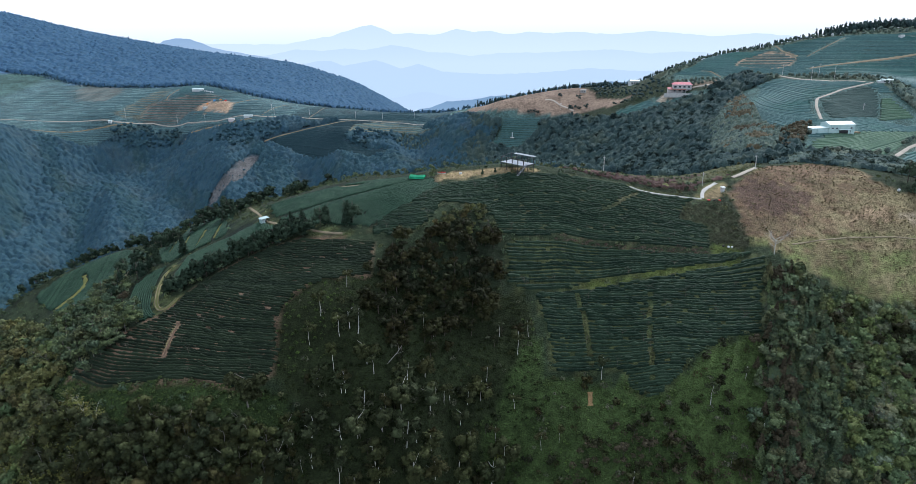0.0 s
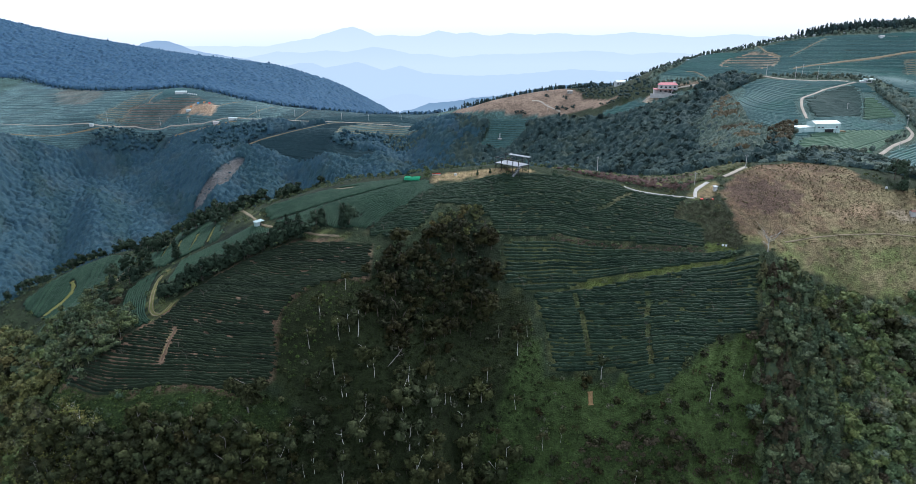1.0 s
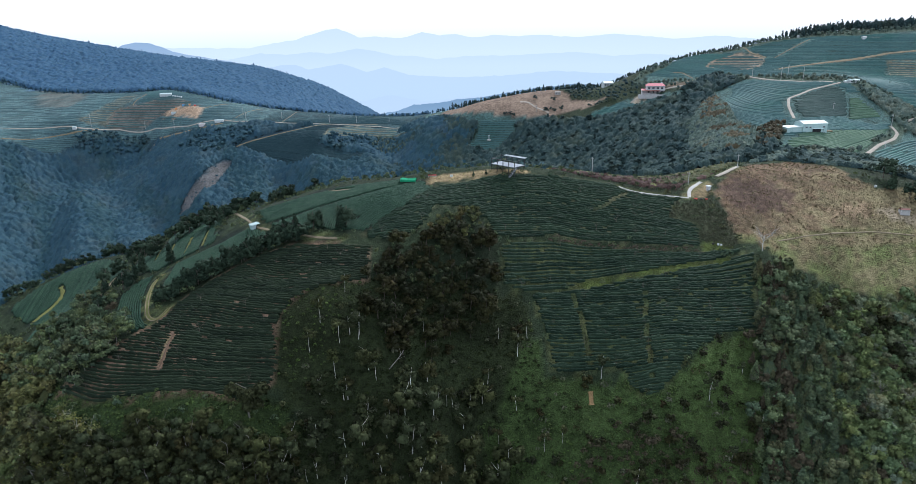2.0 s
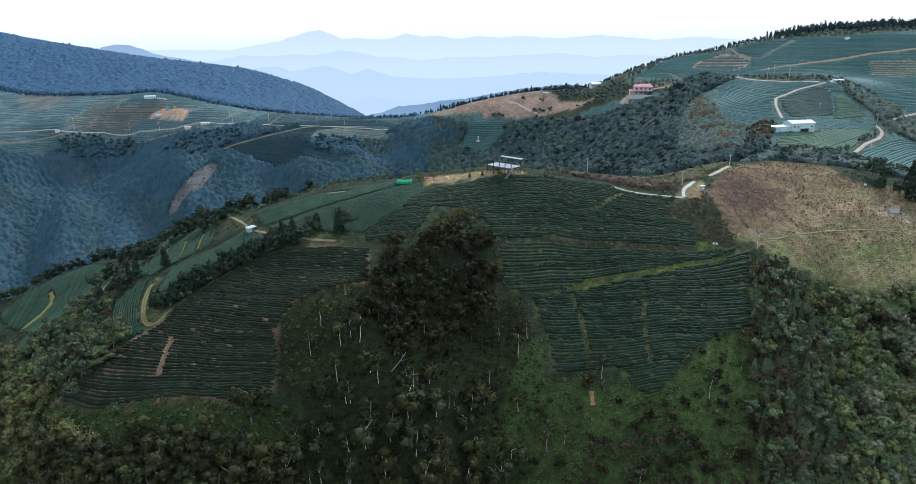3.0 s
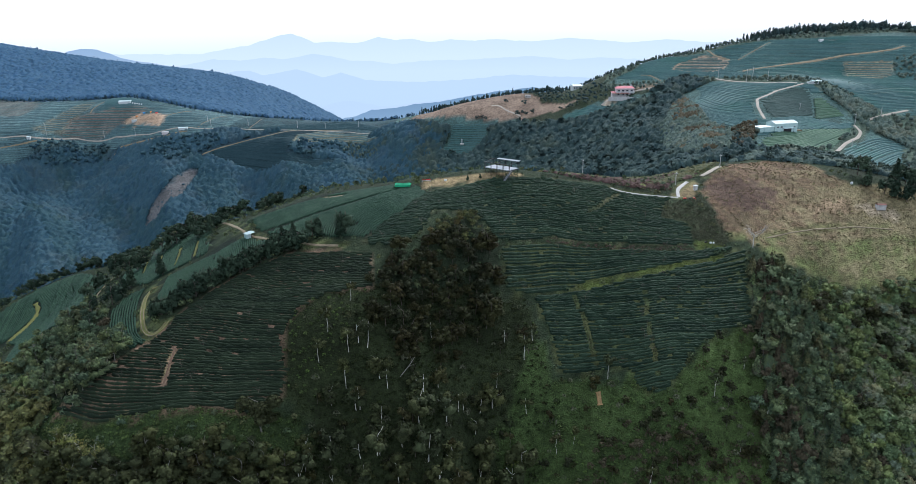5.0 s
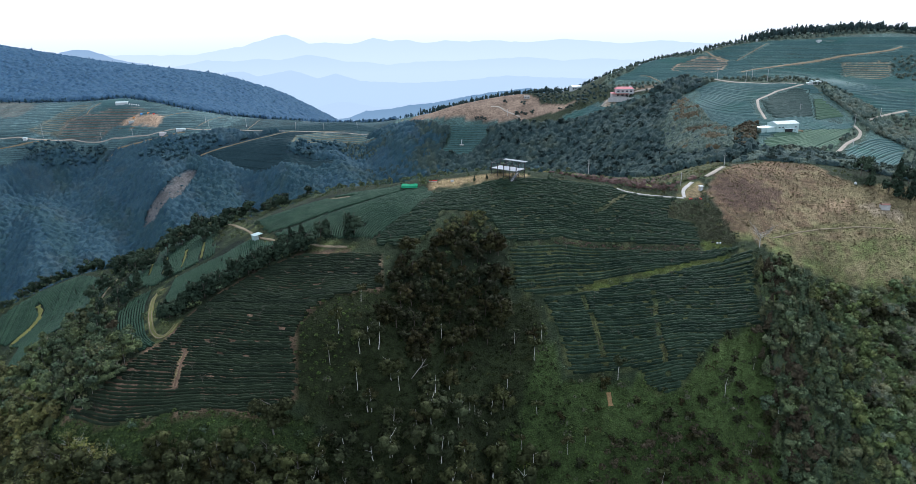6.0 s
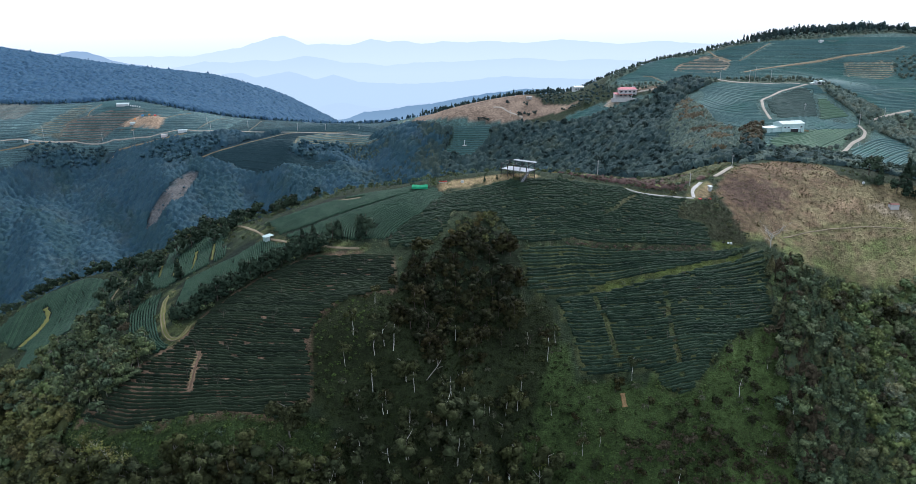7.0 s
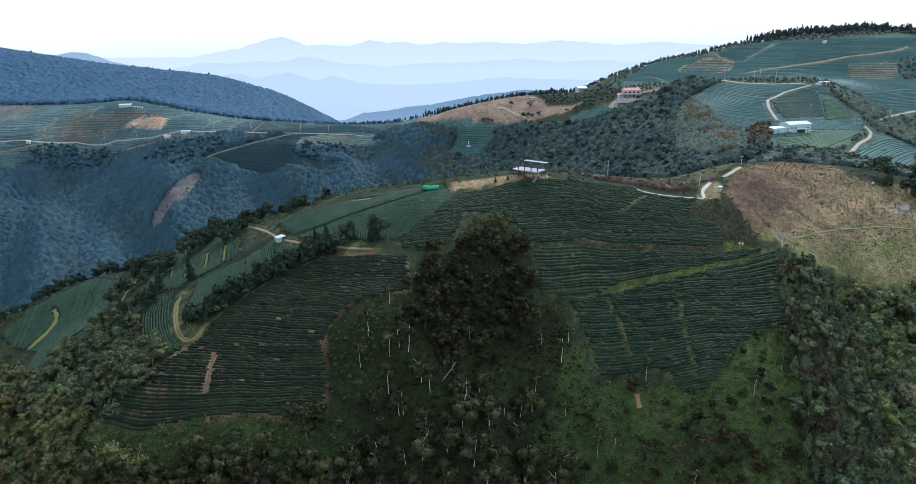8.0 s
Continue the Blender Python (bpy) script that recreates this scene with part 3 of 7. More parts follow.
RIDGE_LANE = [(241.6, 507.6), (246.4, 480.7), (252.8, 456.1), (266.4, 440.8)]
VALLEY_LANE = [(213.1, 322.2), (242.8, 351.5), (263.1, 368.5), (272.3, 378.5), (272.4, 385.3)]
UPPER_LANE = [(265.5, 511.6), (288.6, 510.1), (315.4, 512.9), (333.7, 513.9), (353.1, 513.6), (373.2, 509.2), (390.5, 507.9), (402.9, 511.5)]
HOUSE_LANE = [(158.0, 531.3), (164.3, 535.3), (172.3, 533.2), (186.2, 531.0), (200.7, 524.7)]
EAST_LANE = [(284.1, 390.3), (299.5, 394.4), (318.5, 398.3)]
BROWN_LANE = [(76.2, 588.9), (83.4, 588.0), (87.4, 579.1), (95.3, 571.7), (97.8, 566.9)]
WEST_ROAD = [(-540, 640), (-450, 662), (-378.6, 670.4), (-350.0, 673.9), (-319.8, 687.7), (-282.2, 687.9), (-242.8, 666.6), (-195.2, 657.1), (-162.5, 662.4), (-149.3, 660.5), (-107.9, 658.3), (-83.5, 656.8), (-52.6, 651.0), (-29.1, 634.1)]
WEST_LANE = [(-283.5, 667.8), (-275.7, 675.3), (-264.1, 669.2), (-246.7, 661.6), (-224.5, 654.8), (-204.7, 653.9)]
SADDLE_LANE = [(-186.4, 625.7), (-152.3, 637.3), (-126.4, 645.2), (-105.8, 657.8), (-55.6, 657.9)]
SIDE_LANE = [(-420, 640), (-373.3, 661.3), (-358.2, 666.7), (-344.0, 674.7), (-336.2, 681.1)]
BARN_PATH = [(-306, 738), (-313.9, 724), (-314.0, 717)]
SITE_PATH = [(-233, 689), (-222, 697), (-212, 706)]
FIELD_EDGE = [(-196, 660), (-188, 680), (-178, 706)]
SADDLE_PATH = [(-150, 660), (-145, 680), (-143, 706)]
EAST_B = [(225.2, 416.8), (263.4, 436.1), (265.7, 425.4), (255.9, 406.0), (245.5, 388.8), (213.5, 379.0), (214.5, 392.3)]
EAST_C = [(266.5, 425.3), (274.2, 390.3), (262.0, 385.7), (244.6, 386.2)]
EAST_D = [(183.5, 341.2), (197.0, 352.0), (232.3, 366.2), (269.3, 383.2), (235.3, 348.7), (213.2, 328.0), (172, 326)]
WEST_BROWN = [(-469.8, 834.0), (-435.9, 828.0), (-397.3, 798.3), (-377.0, 743.4), (-379.2, 716.1), (-420.3, 732.6)]
GREY_TERRACES = [(-354.0, 681.3), (-346.6, 702.1), (-337.3, 729.4), (-330.1, 750), (-314.5, 738.3), (-328.7, 706.7), (-333.0, 685.8)]
SADDLE_TERRACES = [(-103.6, 622.3), (-102.2, 643.3), (-83.3, 653), (-52.5, 646.3), (-45, 645), (-22, 612), (-40, 622), (-56.3, 631.2)]
STEP_TERRACES = [(-6.9, 595.0), (0.1, 650), (8, 620), (9.1, 603.4), (4.4, 584.0)]
WEST_COPSES = [[(-352.4, 663.8), (-347.2, 672.1), (-335.1, 679), (-316.2, 682), (-294.9, 685), (-286.3, 680.9), (-294.7, 668.0), (-350.8, 654.2)],
               [(-244.7, 640.2), (-234.1, 645), (-212.8, 647), (-186.4, 646), (-170.4, 643.7), (-174.1, 632.3), (-194.0, 625.5), (-206.9, 613.4)],
               [(-108.1, 605.9), (-103.9, 618), (-83.7, 628), (-56.8, 625.8), (-55.5, 604.7), (-82.4, 600.5)]]
BROWN_COPSE = [(-61.4, 610.9), (-51.4, 625.5), (-27.4, 600), (-25.3, 581.5), (-51.3, 596.0)]
FOOT_BELT = [(-560, 846), (-520, 845), (-330, 754), (-212, 714), (-150, 739), (-60, 717), (0, 677), (12, 660), (20, 668), (0, 690), (-60, 731), (-150, 752), (-212, 726), (-330, 766), (-520, 857), (-560, 858)]
BAMBOO_BANK = [(160.3, 418.3), (189.1, 470.4), (206, 484), (180.2, 392.7), (172, 350), (160, 327.0), (138.7, 338.2), (148.4, 388.0)]
RUSSET_BANK = [(165, 345.6), (185.3, 370), (196, 368.6), (180, 342.9), (164.3, 327)]
SCRUB_BAND = [(274, 424), (283, 426), (293.1, 424), (297, 406.9), (298, 383.7), (300, 359.7), (290, 340), (281.8, 361.4), (279.2, 387.0), (277.1, 394.6), (274.4, 413.8)]
RIGHT_SCRUB = [(378.3, 491.5), (403.4, 497.0), (380, 455), (366.1, 450.0), (358.3, 462.4)]
PURPLE_PATCH = [(113, 266), (124, 272), (136.1, 272.4), (143, 263.2), (141, 252.9), (124, 247), (112, 250)]
BARE_PATCH = [(157, 253), (165.0, 253), (172.4, 256), (176.1, 257.5), (167, 247.5), (156.3, 248)]
HUT_YARD = [(176, 249.5), (183.1, 251), (190, 246), (192.0, 241.5), (184.7, 241.5), (176.0, 245.5)]
FIELD_FOOT = [(-118, 166), (-112, 160), (-104, 155), (-90, 152), (-60, 151), (-48, 152), (-48, 162), (-85, 163), (-105, 166), (-114, 171)]
CREEPER_BANK = [(-54.3, 179.1), (-50.3, 185.1), (-41.9, 189.5), (-33.3, 192.8), (-31.9, 185.7), (-37.4, 176.8), (-41.0, 170.3), (-47.4, 166.3), (-53.4, 168.3)]
FERN_SLOPE = [(6, 171), (24, 196), (27.1, 184.6), (50.9, 180.0), (63.2, 171.8), (64, 130), (4, 130)]
SHOULDER_FIELD = [(175.0, 569.3), (190.1, 574.0), (213.1, 574.0), (239.8, 574.5), (261.3, 569.4), (260.0, 562.2), (233.4, 558.9), (223.9, 550.2), (241.2, 536.4), (244.3, 518.5), (230.8, 531.4), (209.9, 529.2), (194.3, 539.4), (182.2, 552.5)]
HOUSE_YARD = [(155, 529), (163, 537), (172, 535), (169, 527), (160, 526)]
EARTHWORK = [(184, 533), (206, 521), (210, 527), (190, 540)]
WEEDS_A = [(39.6, 209.0), (41.8, 199.6), (41.7, 192.5), (41.5, 186.0)]
WEEDS_B = [(64.7, 206.2), (62.3, 197.7), (60.3, 188.0), (58.9, 177.8)]
WEEDS_C = [(53.5, 238.3), (61.0, 242.9), (69.7, 249.5)]
FOOT_PATH = [(-66.8, 225.7), (-56.3, 228.6), (-48.4, 232.2), (-32.0, 239.0), (-19.4, 247.1), (-11.6, 249.4)]
SHRUB_LINE = [(35.5, 226.2), (45.1, 225.9), (55.4, 224.3), (71.7, 222.1), (89.7, 223.0)]
SHED_AT = (-70.1, 225.5)
TARP_AT = (-16.2, 249.4)
PAVILION_AT = (22.7, 253.8)
BARE_TREE_AT = (113.1, 223.0)
BIN_AT = (96.8, 226.2)
POLE_A_AT = (59.3, 265.3)
WAREHOUSE_AT = (205.7, 358.1)
RED_HOUSE_AT = (175.1, 532.6)
FARM_AT = (278.0, 437.1)
PINK_HUT_AT = (183.5, 247.5)
TANK_AT = (181.9, 264.6)
BOOTH_AT = (107.2, 260.4)
KIOSK_AT = (112.6, 604.6)
WEST_BARN_AT = (-281.9, 726.3)
WEST_HOUSE_AT = (-209.0, 657.8)
WEST_HUT_AT = (-354.8, 672.1)
MONUMENT_AT = (45.2, 556.1)
SOIL_AT = (40.0, 178.0)
HUT_HILL_AT = (347.6, 538.5)
TANK_A_AT = (307.5, 564.7)
TANK_B_AT = (329.1, 558.9)
TANK_C_AT = (337.3, 559.8)
SITE_HUT_AT = (-264.5, 693.7)
BIG_A_AT = (-54.0, 216.5)
BIG_B_AT = (-48.2, 216.0)
BIG_C_AT = (-38.7, 216.1)
TREE_FERN_AT = (10.5, 167.0)
LEANING_AT = (-21.9, 172.5)
POLES = [(130.4, 284.8, 6.2), (100.6, 265.6, 5.6), (241.0, 344.2, 4.6), (272.4, 385.3, 7.4), (255.9, 479.5, 9.4), (257.2, 461.4, 8.7), (248.9, 475.5, 9.3), (243.7, 508.0, 8.6), (295.9, 393.4, 5.8), (241.0, 395.8, 4.5), (87.8, 571.3, 6.0), (-151.2, 671.1, 7.0), (-103.5, 664.3, 7.5), (-44.2, 663.7, 6.2), (-189.2, 672.1, 6.4), (-184.4, 662.5, 7.6), (-76.6, 664.3, 6.2), (-342.1, 679.7, 12.6), (-258.6, 673.6, 8.0), (-294.0, 690.2, 9.7)]
TRUNKS = [(-42.0, 179.4), (-36.2, 176.2), (-44.3, 173.2), (-37.1, 169.8), (-33.3, 166.2), (-21.2, 161.2), (-16.1, 157.5), (-12.6, 158.2), (-28.3, 157.1), (-43.0, 148.8), (-32.9, 150.1), (-8.5, 184.5), (-11.4, 185.5), (-13.3, 168.8), (8.0, 181.4), (12.5, 191.8), (18.2, 188.5), (16.7, 176.5), (10.3, 170.3), (29.4, 168.1), (44.0, 182.2), (75.1, 172.4), (77.3, 158.9), (87.4, 178.4), (22.2, 193.8), (-46.6, 153.8), (-25.4, 169.8), (-3.4, 172.6), (87.6, 163.9)]
BARE = [(38.5, 224.3), (49.1, 224.2), (57.3, 223.3), (64.5, 222.4), (71.7, 221.9), (75.0, 222.5), (79.1, 222.3), (84.6, 222.8), (92.8, 239.5), (87.8, 241.7), (98.1, 241.8), (99.9, 237.2), (100.6, 232.7), (96.3, 229.6), (20.0, 189.7), (13.5, 192.3), (17.5, 195.3), (-117.3, 190.5), (-112.9, 193.8), (-119.5, 183.5), (58.5, 213.8), (32.9, 212.0), (41.0, 197.8), (61.0, 193.8), (59.3, 184.5), (41.9, 190.9), (135.6, 194.9), (141.0, 185.8), (125.1, 171.0), (63.0, 252.6), (69.8, 252.0), (77.0, 252.4), (84.4, 253.9), (90.6, 254.8), (54.4, 256.2), (58.9, 255.2)]
RUST_TREES = [(-119.0, 211.9), (-109.9, 197.2), (107.4, 189.8), (54.1, 161.3), (46.6, 161.0), (61.1, 162.3), (35.7, 161.1), (122.0, 168.6), (116.2, 180.0)]

# ---------------------------------------------------------------- building helpers
def mesh_of(name, verts, faces, mat=None, smooth=False):
    """A mesh from arrays of places and of equal-sided faces."""
    verts, faces = np.asarray(verts, np.float32), np.asarray(faces, np.int32)
    me = bpy.data.meshes.new(name)
    n, k = faces.shape
    me.vertices.add(len(verts))
    me.vertices.foreach_set("co", verts.ravel())
    me.loops.add(n * k)
    me.loops.foreach_set("vertex_index", faces.ravel())
    me.polygons.add(n)
    me.polygons.foreach_set("loop_start", np.arange(0, n * k, k, dtype=np.int32))
    me.polygons.foreach_set("loop_total", np.full(n, k, np.int32))
    if smooth:
        me.polygons.foreach_set("use_smooth", np.ones(n, bool))
    me.update(calc_edges=True)
    if mat:
        me.materials.append(mat)
    return me


def steps(stops):
    """Coordinates from a list of (place, spacing up to the next place)."""
    out = []
    for (a, d), (b, _) in zip(stops, stops[1:]):
        n = max(1, round((b - a) / d))
        out += [a + (b - a) * i / n for i in range(n)]
    return np.array(out + [stops[-1][0]])


rng = np.random.default_rng(7)

# ---------------------------------------------------------------- the ground, one sheet out to the horizon
gx = steps([(-4800, 400), (-1600, 80), (-800, 12), (-400, 6), (-200, 2.5), (210, 4), (460, 15), (900, 80), (1600, 400), (4800, 1)])
gy = steps([(-4800, 400), (-600, 60), (0, 10), (120, 2.4), (310, 4), (760, 10), (1200, 20), (1700, 80), (2400, 400), (4800, 1)])
GX, GY = np.meshgrid(gx, gy)
GZ = height(GX, GY)
ix = np.arange(len(gy) - 1)[:, None] * len(gx) + np.arange(len(gx) - 1)[None]
ground_mesh = mesh_of("ground", np.stack([GX, GY, GZ], -1).reshape(-1, 3),
                      np.stack([ix, ix + 1, ix + 1 + len(gx), ix + len(gx)], -1).reshape(-1, 4), GROUND, True)
ground = tagged(new("ground", ground_mesh), "mountain ground of soil, grass and forest floor", "ground", kind="structure")

# where the far forests stand
VALLEY = [(-460, 330), (-230, 320), (-205, 280), (-190, 310), (-165, 318), (-125, 300), (-95, 285), (-60, 300), (-20, 278), (40, 272), (70, 275), (115, 292), (150, 310), (180, 325), (165, 385), (172, 412), (192, 445),
          (215, 460), (237, 500), (225, 530), (170, 515), (130, 530), (100, 558), (30, 572), (-10, 625), (-60, 640), (-200, 690), (-480, 700)]
RAVINE = [(8, 500), (-6, 470), (12, 430), (2, 390), (20, 350), (6, 320), (0, 300), (70, 275), (115, 292), (150, 310), (180, 325), (165, 385), (172, 412), (192, 445), (215, 460), (237, 500), (225, 530), (170, 515), (130, 530), (100, 558), (20, 572)]
EAST_SLOPE = [(160, 385), (172, 325), (245, 292), (300, 300), (420, 350), (540, 420), (540, 562), (330, 562), (240, 588), (190, 600), (165, 560), (195, 520), (240, 502), (215, 460), (190, 445)]
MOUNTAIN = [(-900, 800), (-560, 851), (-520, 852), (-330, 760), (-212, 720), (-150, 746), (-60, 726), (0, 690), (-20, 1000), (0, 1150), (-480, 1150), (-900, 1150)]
# the creeper ground is darkened the same way, in place of cloud shade
FOREST_FLOOR, TEA_SOIL, GRASS, SAND, VINES_SHADED = (0.021, 0.030, 0.015), (0.085, 0.062, 0.038), (0.075, 0.095, 0.026), (0.225, 0.168, 0.088), (0.019, 0.025, 0.010)
RUST, TAN, HAZED_FAR_SOIL, ORANGE = (0.106, 0.070, 0.042), (0.150, 0.126, 0.066), (0.048, 0.084, 0.074), (0.29, 0.205, 0.135)
TEA_FIELDS = [(RIGHT_LOWER, RIGHT_LOWER_ROWS), (RIGHT_MID, RIGHT_MID_ROWS), (RIGHT_UPPER, RIGHT_UPPER_ROWS), (LEFT_FRONT, LEFT_FRONT_ROWS),
              (UPPER_LEFT, UPPER_LEFT_ROWS), (SHED_STRIP, SHED_STRIP_ROWS), (FAN_FIELD, FAN_FIELD_ROWS), (TERRACES, TERRACES_ROWS),
              (LOW_LEFT, LOW_LEFT_ROWS)]
FAR_FIELDS = [EAST_FIELDS, EAST_LOW, UPPER_FIELDS, HOUSE_FIELD, WEST_FIELDS_FAR, WEST_FIELDS_NEAR, GLADE, SHOULDER_FIELD]
# tracks: line, half width, surface
EARTH_TRACKS = [(SHED_TRACK, 0.5), (LOOP_TRACK, 0.8), (RED_PATH, 0.22), (SPUR_TRACK, 0.45), (BROWN_TRAIL, 0.28), (SAND_PATCH, 0.9),
                (UPPER_LANE, 1.1), ([(265.6, 573.7), (264.6, 558.7), (270.1, 541.9)], 0.6), ([(274.8, 536.5), (291.9, 543.1), (311.4, 553.0)], 0.3), ([(200, 556), (205, 551), (208, 534)], 0.4), (WEST_LANE, 0.6), (SADDLE_LANE, 0.6), ([(SOIL_AT[0] - 0.3, SOIL_AT[1] - 2.2), (SOIL_AT[0], SOIL_AT[1]), (SOIL_AT[0] + 0.2, SOIL_AT[1] + 1.6)], 0.8),
                (SIDE_LANE, 0.5), (BARN_PATH, 0.6), (SITE_PATH, 0.45), (FIELD_EDGE, 0.3), (SADDLE_PATH, 0.3)]
PAVED_TRACKS = [(WHITE_ROAD, 0.3), (ROAD_SPUR, 0.7), (FAR_ROAD, 0.9), (WAREHOUSE_LANE, 0.8), (RIDGE_LANE, 0.8), (VALLEY_LANE, 0.9), (HOUSE_LANE, 1.1),
                (EAST_LANE, 0.8), (BROWN_LANE, 0.9), (WEST_ROAD, 0.45)]


def from_line(line, x, y):
    """The distance of plan places from a line."""
    best = np.full(np.shape(x), 1e9)
    for (x0, y0), (x1, y1) in zip(line, line[1:]):
        dx, dy = x1 - x0, y1 - y0
        u = np.clip(((x - x0) * dx + (y - y0) * dy) / (dx * dx + dy * dy + 1e-9), 0, 1)
        best = np.minimum(best, np.hypot(x - x0 - u * dx, y - y0 - u * dy))
    return best


def rough_noise(x, y, scale, seed=0):
    """Smooth uneven patches between 0 and 1."""
    out = np.zeros(np.shape(x))
    r = np.random.default_rng(seed)
    for k in range(14):
        a, f = r.random() * 6.283, (0.5 + 1.6 * r.random()) / scale * 6.283
        out = out + np.sin((x * math.cos(a) + y * math.sin(a)) * f + r.random() * 6.283)
    return 0.5 + 0.5 * np.tanh(out / 3.0)


tint = np.zeros((GX.size, 4), np.float32)
tint[:] = (*FOREST_FLOOR, 1)
fx, fy = GX.ravel(), GY.ravel()
wx, wy = fx + 1.5 * (rough_noise(fx, fy, 7, 1) - 0.5), fy + 1.5 * (rough_noise(fx, fy, 7, 2) - 0.5)
# far soil, valley, mountain and plateau tints hold added blue in place of haze
tint[(fy > 560) & (fx < 100), :3] = HAZED_FAR_SOIL
# soil between the spur rows is near black: row shade put into its tint
for poly, colour in [(VALLEY, (0.030, 0.054, 0.066)), (RAVINE, (0.018, 0.030, 0.021)), (EAST_SLOPE, (0.056, 0.078, 0.055)), (MOUNTAIN, (0.058, 0.100, 0.158)), (RIGHT_BELT, (0.038, 0.046, 0.030)), (VINE_SLOPE, VINES_SHADED), (VINE_RIGHT, (0.044, 0.066, 0.020)), (FERN_SLOPE, (0.034, 0.052, 0.016)), (FIELD_FOOT, (0.030, 0.046, 0.015))] + [(p, TEA_SOIL) for p, _ in TEA_FIELDS[:4]] + [(p, (0.013, 0.019, 0.013)) for p, _ in TEA_FIELDS[4:]] + [(p, HAZED_FAR_SOIL) for p in FAR_FIELDS] + \
        [(BROWN_FAR_FIELD, (0.155, 0.112, 0.080)), (YELLOW_PATH, GRASS), (LAWN, GRASS), (HILL_TOP, SAND), (YARD, (0.15, 0.115, 0.06)),
         (LANDSLIDE, (0.100, 0.098, 0.094)), (ORANGE_SITE, ORANGE), (ORANGE_TERRACES, (0.19, 0.145, 0.10)), (LEFT_TERRACES, (0.125, 0.100, 0.070)), (DRY_TERRACES, (0.12, 0.115, 0.080)), (STEP_TERRACES, (0.10, 0.105, 0.07)), (WEST_FIELDS_NEAR, (0.016, 0.036, 0.040)), (HOUSE_YARD, (0.30, 0.25, 0.18)), (EARTHWORK, (0.17, 0.13, 0.09)),
         (DRY_SCRUB, (0.050, 0.056, 0.030))]:
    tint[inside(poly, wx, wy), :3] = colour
mix = rough_noise(fx, fy, 9, 3)
for poly, low, high, seed in ((BROWN_CLEARING, RUST, TAN, 4), (LEFT_FRONT, (0.065, 0.047, 0.030), (0.165, 0.108, 0.070), 6), (RIGHT_LOWER, (0.03, 0.042, 0.018), (0.07, 0.075, 0.03), 7),
                              (RIGHT_MID, (0.03, 0.042, 0.018), (0.07, 0.075, 0.03), 8), (RIGHT_UPPER, (0.035, 0.048, 0.024), (0.075, 0.075, 0.038), 9),
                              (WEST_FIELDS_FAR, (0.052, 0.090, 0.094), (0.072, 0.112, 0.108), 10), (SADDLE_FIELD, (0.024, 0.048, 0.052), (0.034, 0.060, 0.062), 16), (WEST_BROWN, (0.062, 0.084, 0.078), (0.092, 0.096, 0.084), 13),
                              (GREY_TERRACES, (0.085, 0.095, 0.075), (0.115, 0.115, 0.085), 14), (SADDLE_TERRACES, (0.080, 0.095, 0.070), (0.125, 0.120, 0.085), 15)):
    m = inside(poly, wx, wy)
    w = rough_noise(fx[m], fy[m], 14, seed)[:, None]
    if poly is BROWN_CLEARING:
        w = np.clip(0.55 * w + 0.5 * rough_noise(fx[m], fy[m], 5, 12)[:, None] + (245 - fy[m])[:, None] / 75 + (fx[m] - 145)[:, None] / 90, 0, 1)
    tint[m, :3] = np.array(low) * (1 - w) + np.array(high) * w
for poly, colour in ((LEFT_TERRACES, (0.112, 0.100, 0.084)), (ORANGE_SITE, ORANGE)):
    tint[inside(poly, wx, wy), :3] = colour
for poly, colour in ((PURPLE_PATCH, (0.066, 0.042, 0.032)), (BARE_PATCH, (0.20, 0.14, 0.085)), (HUT_YARD, (0.25, 0.20, 0.135))):
    m = inside(poly, wx + 5 * (rough_noise(fx, fy, 9, 21) - 0.5), wy + 5 * (rough_noise(fx, fy, 9, 22) - 0.5)) & inside(BROWN_CLEARING, wx, wy)
    tint[m, :3] = 0.25 * tint[m, :3] + 0.75 * np.array(colour)
low = inside(BROWN_CLEARING, wx, wy) & (fy < 232)
w = (0.95 * rough_noise(fx[low], fy[low], 10, 5))[:, None]
tint[low, :3] = tint[low, :3] * (1 - w) + np.array((0.088, 0.105, 0.036)) * w
for line, half in EARTH_TRACKS[:6] + PAVED_TRACKS[:3]:
    d = from_line(line, wx, wy)
    verge = (d < half + (0.4 if line is RED_PATH else 1.8)) & (d > half)
    tint[verge, :3] = 0.45 * tint[verge, :3] + 0.55 * np.array((0.085, 0.095, 0.034))
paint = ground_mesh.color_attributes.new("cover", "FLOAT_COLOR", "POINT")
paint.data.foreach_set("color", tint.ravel())


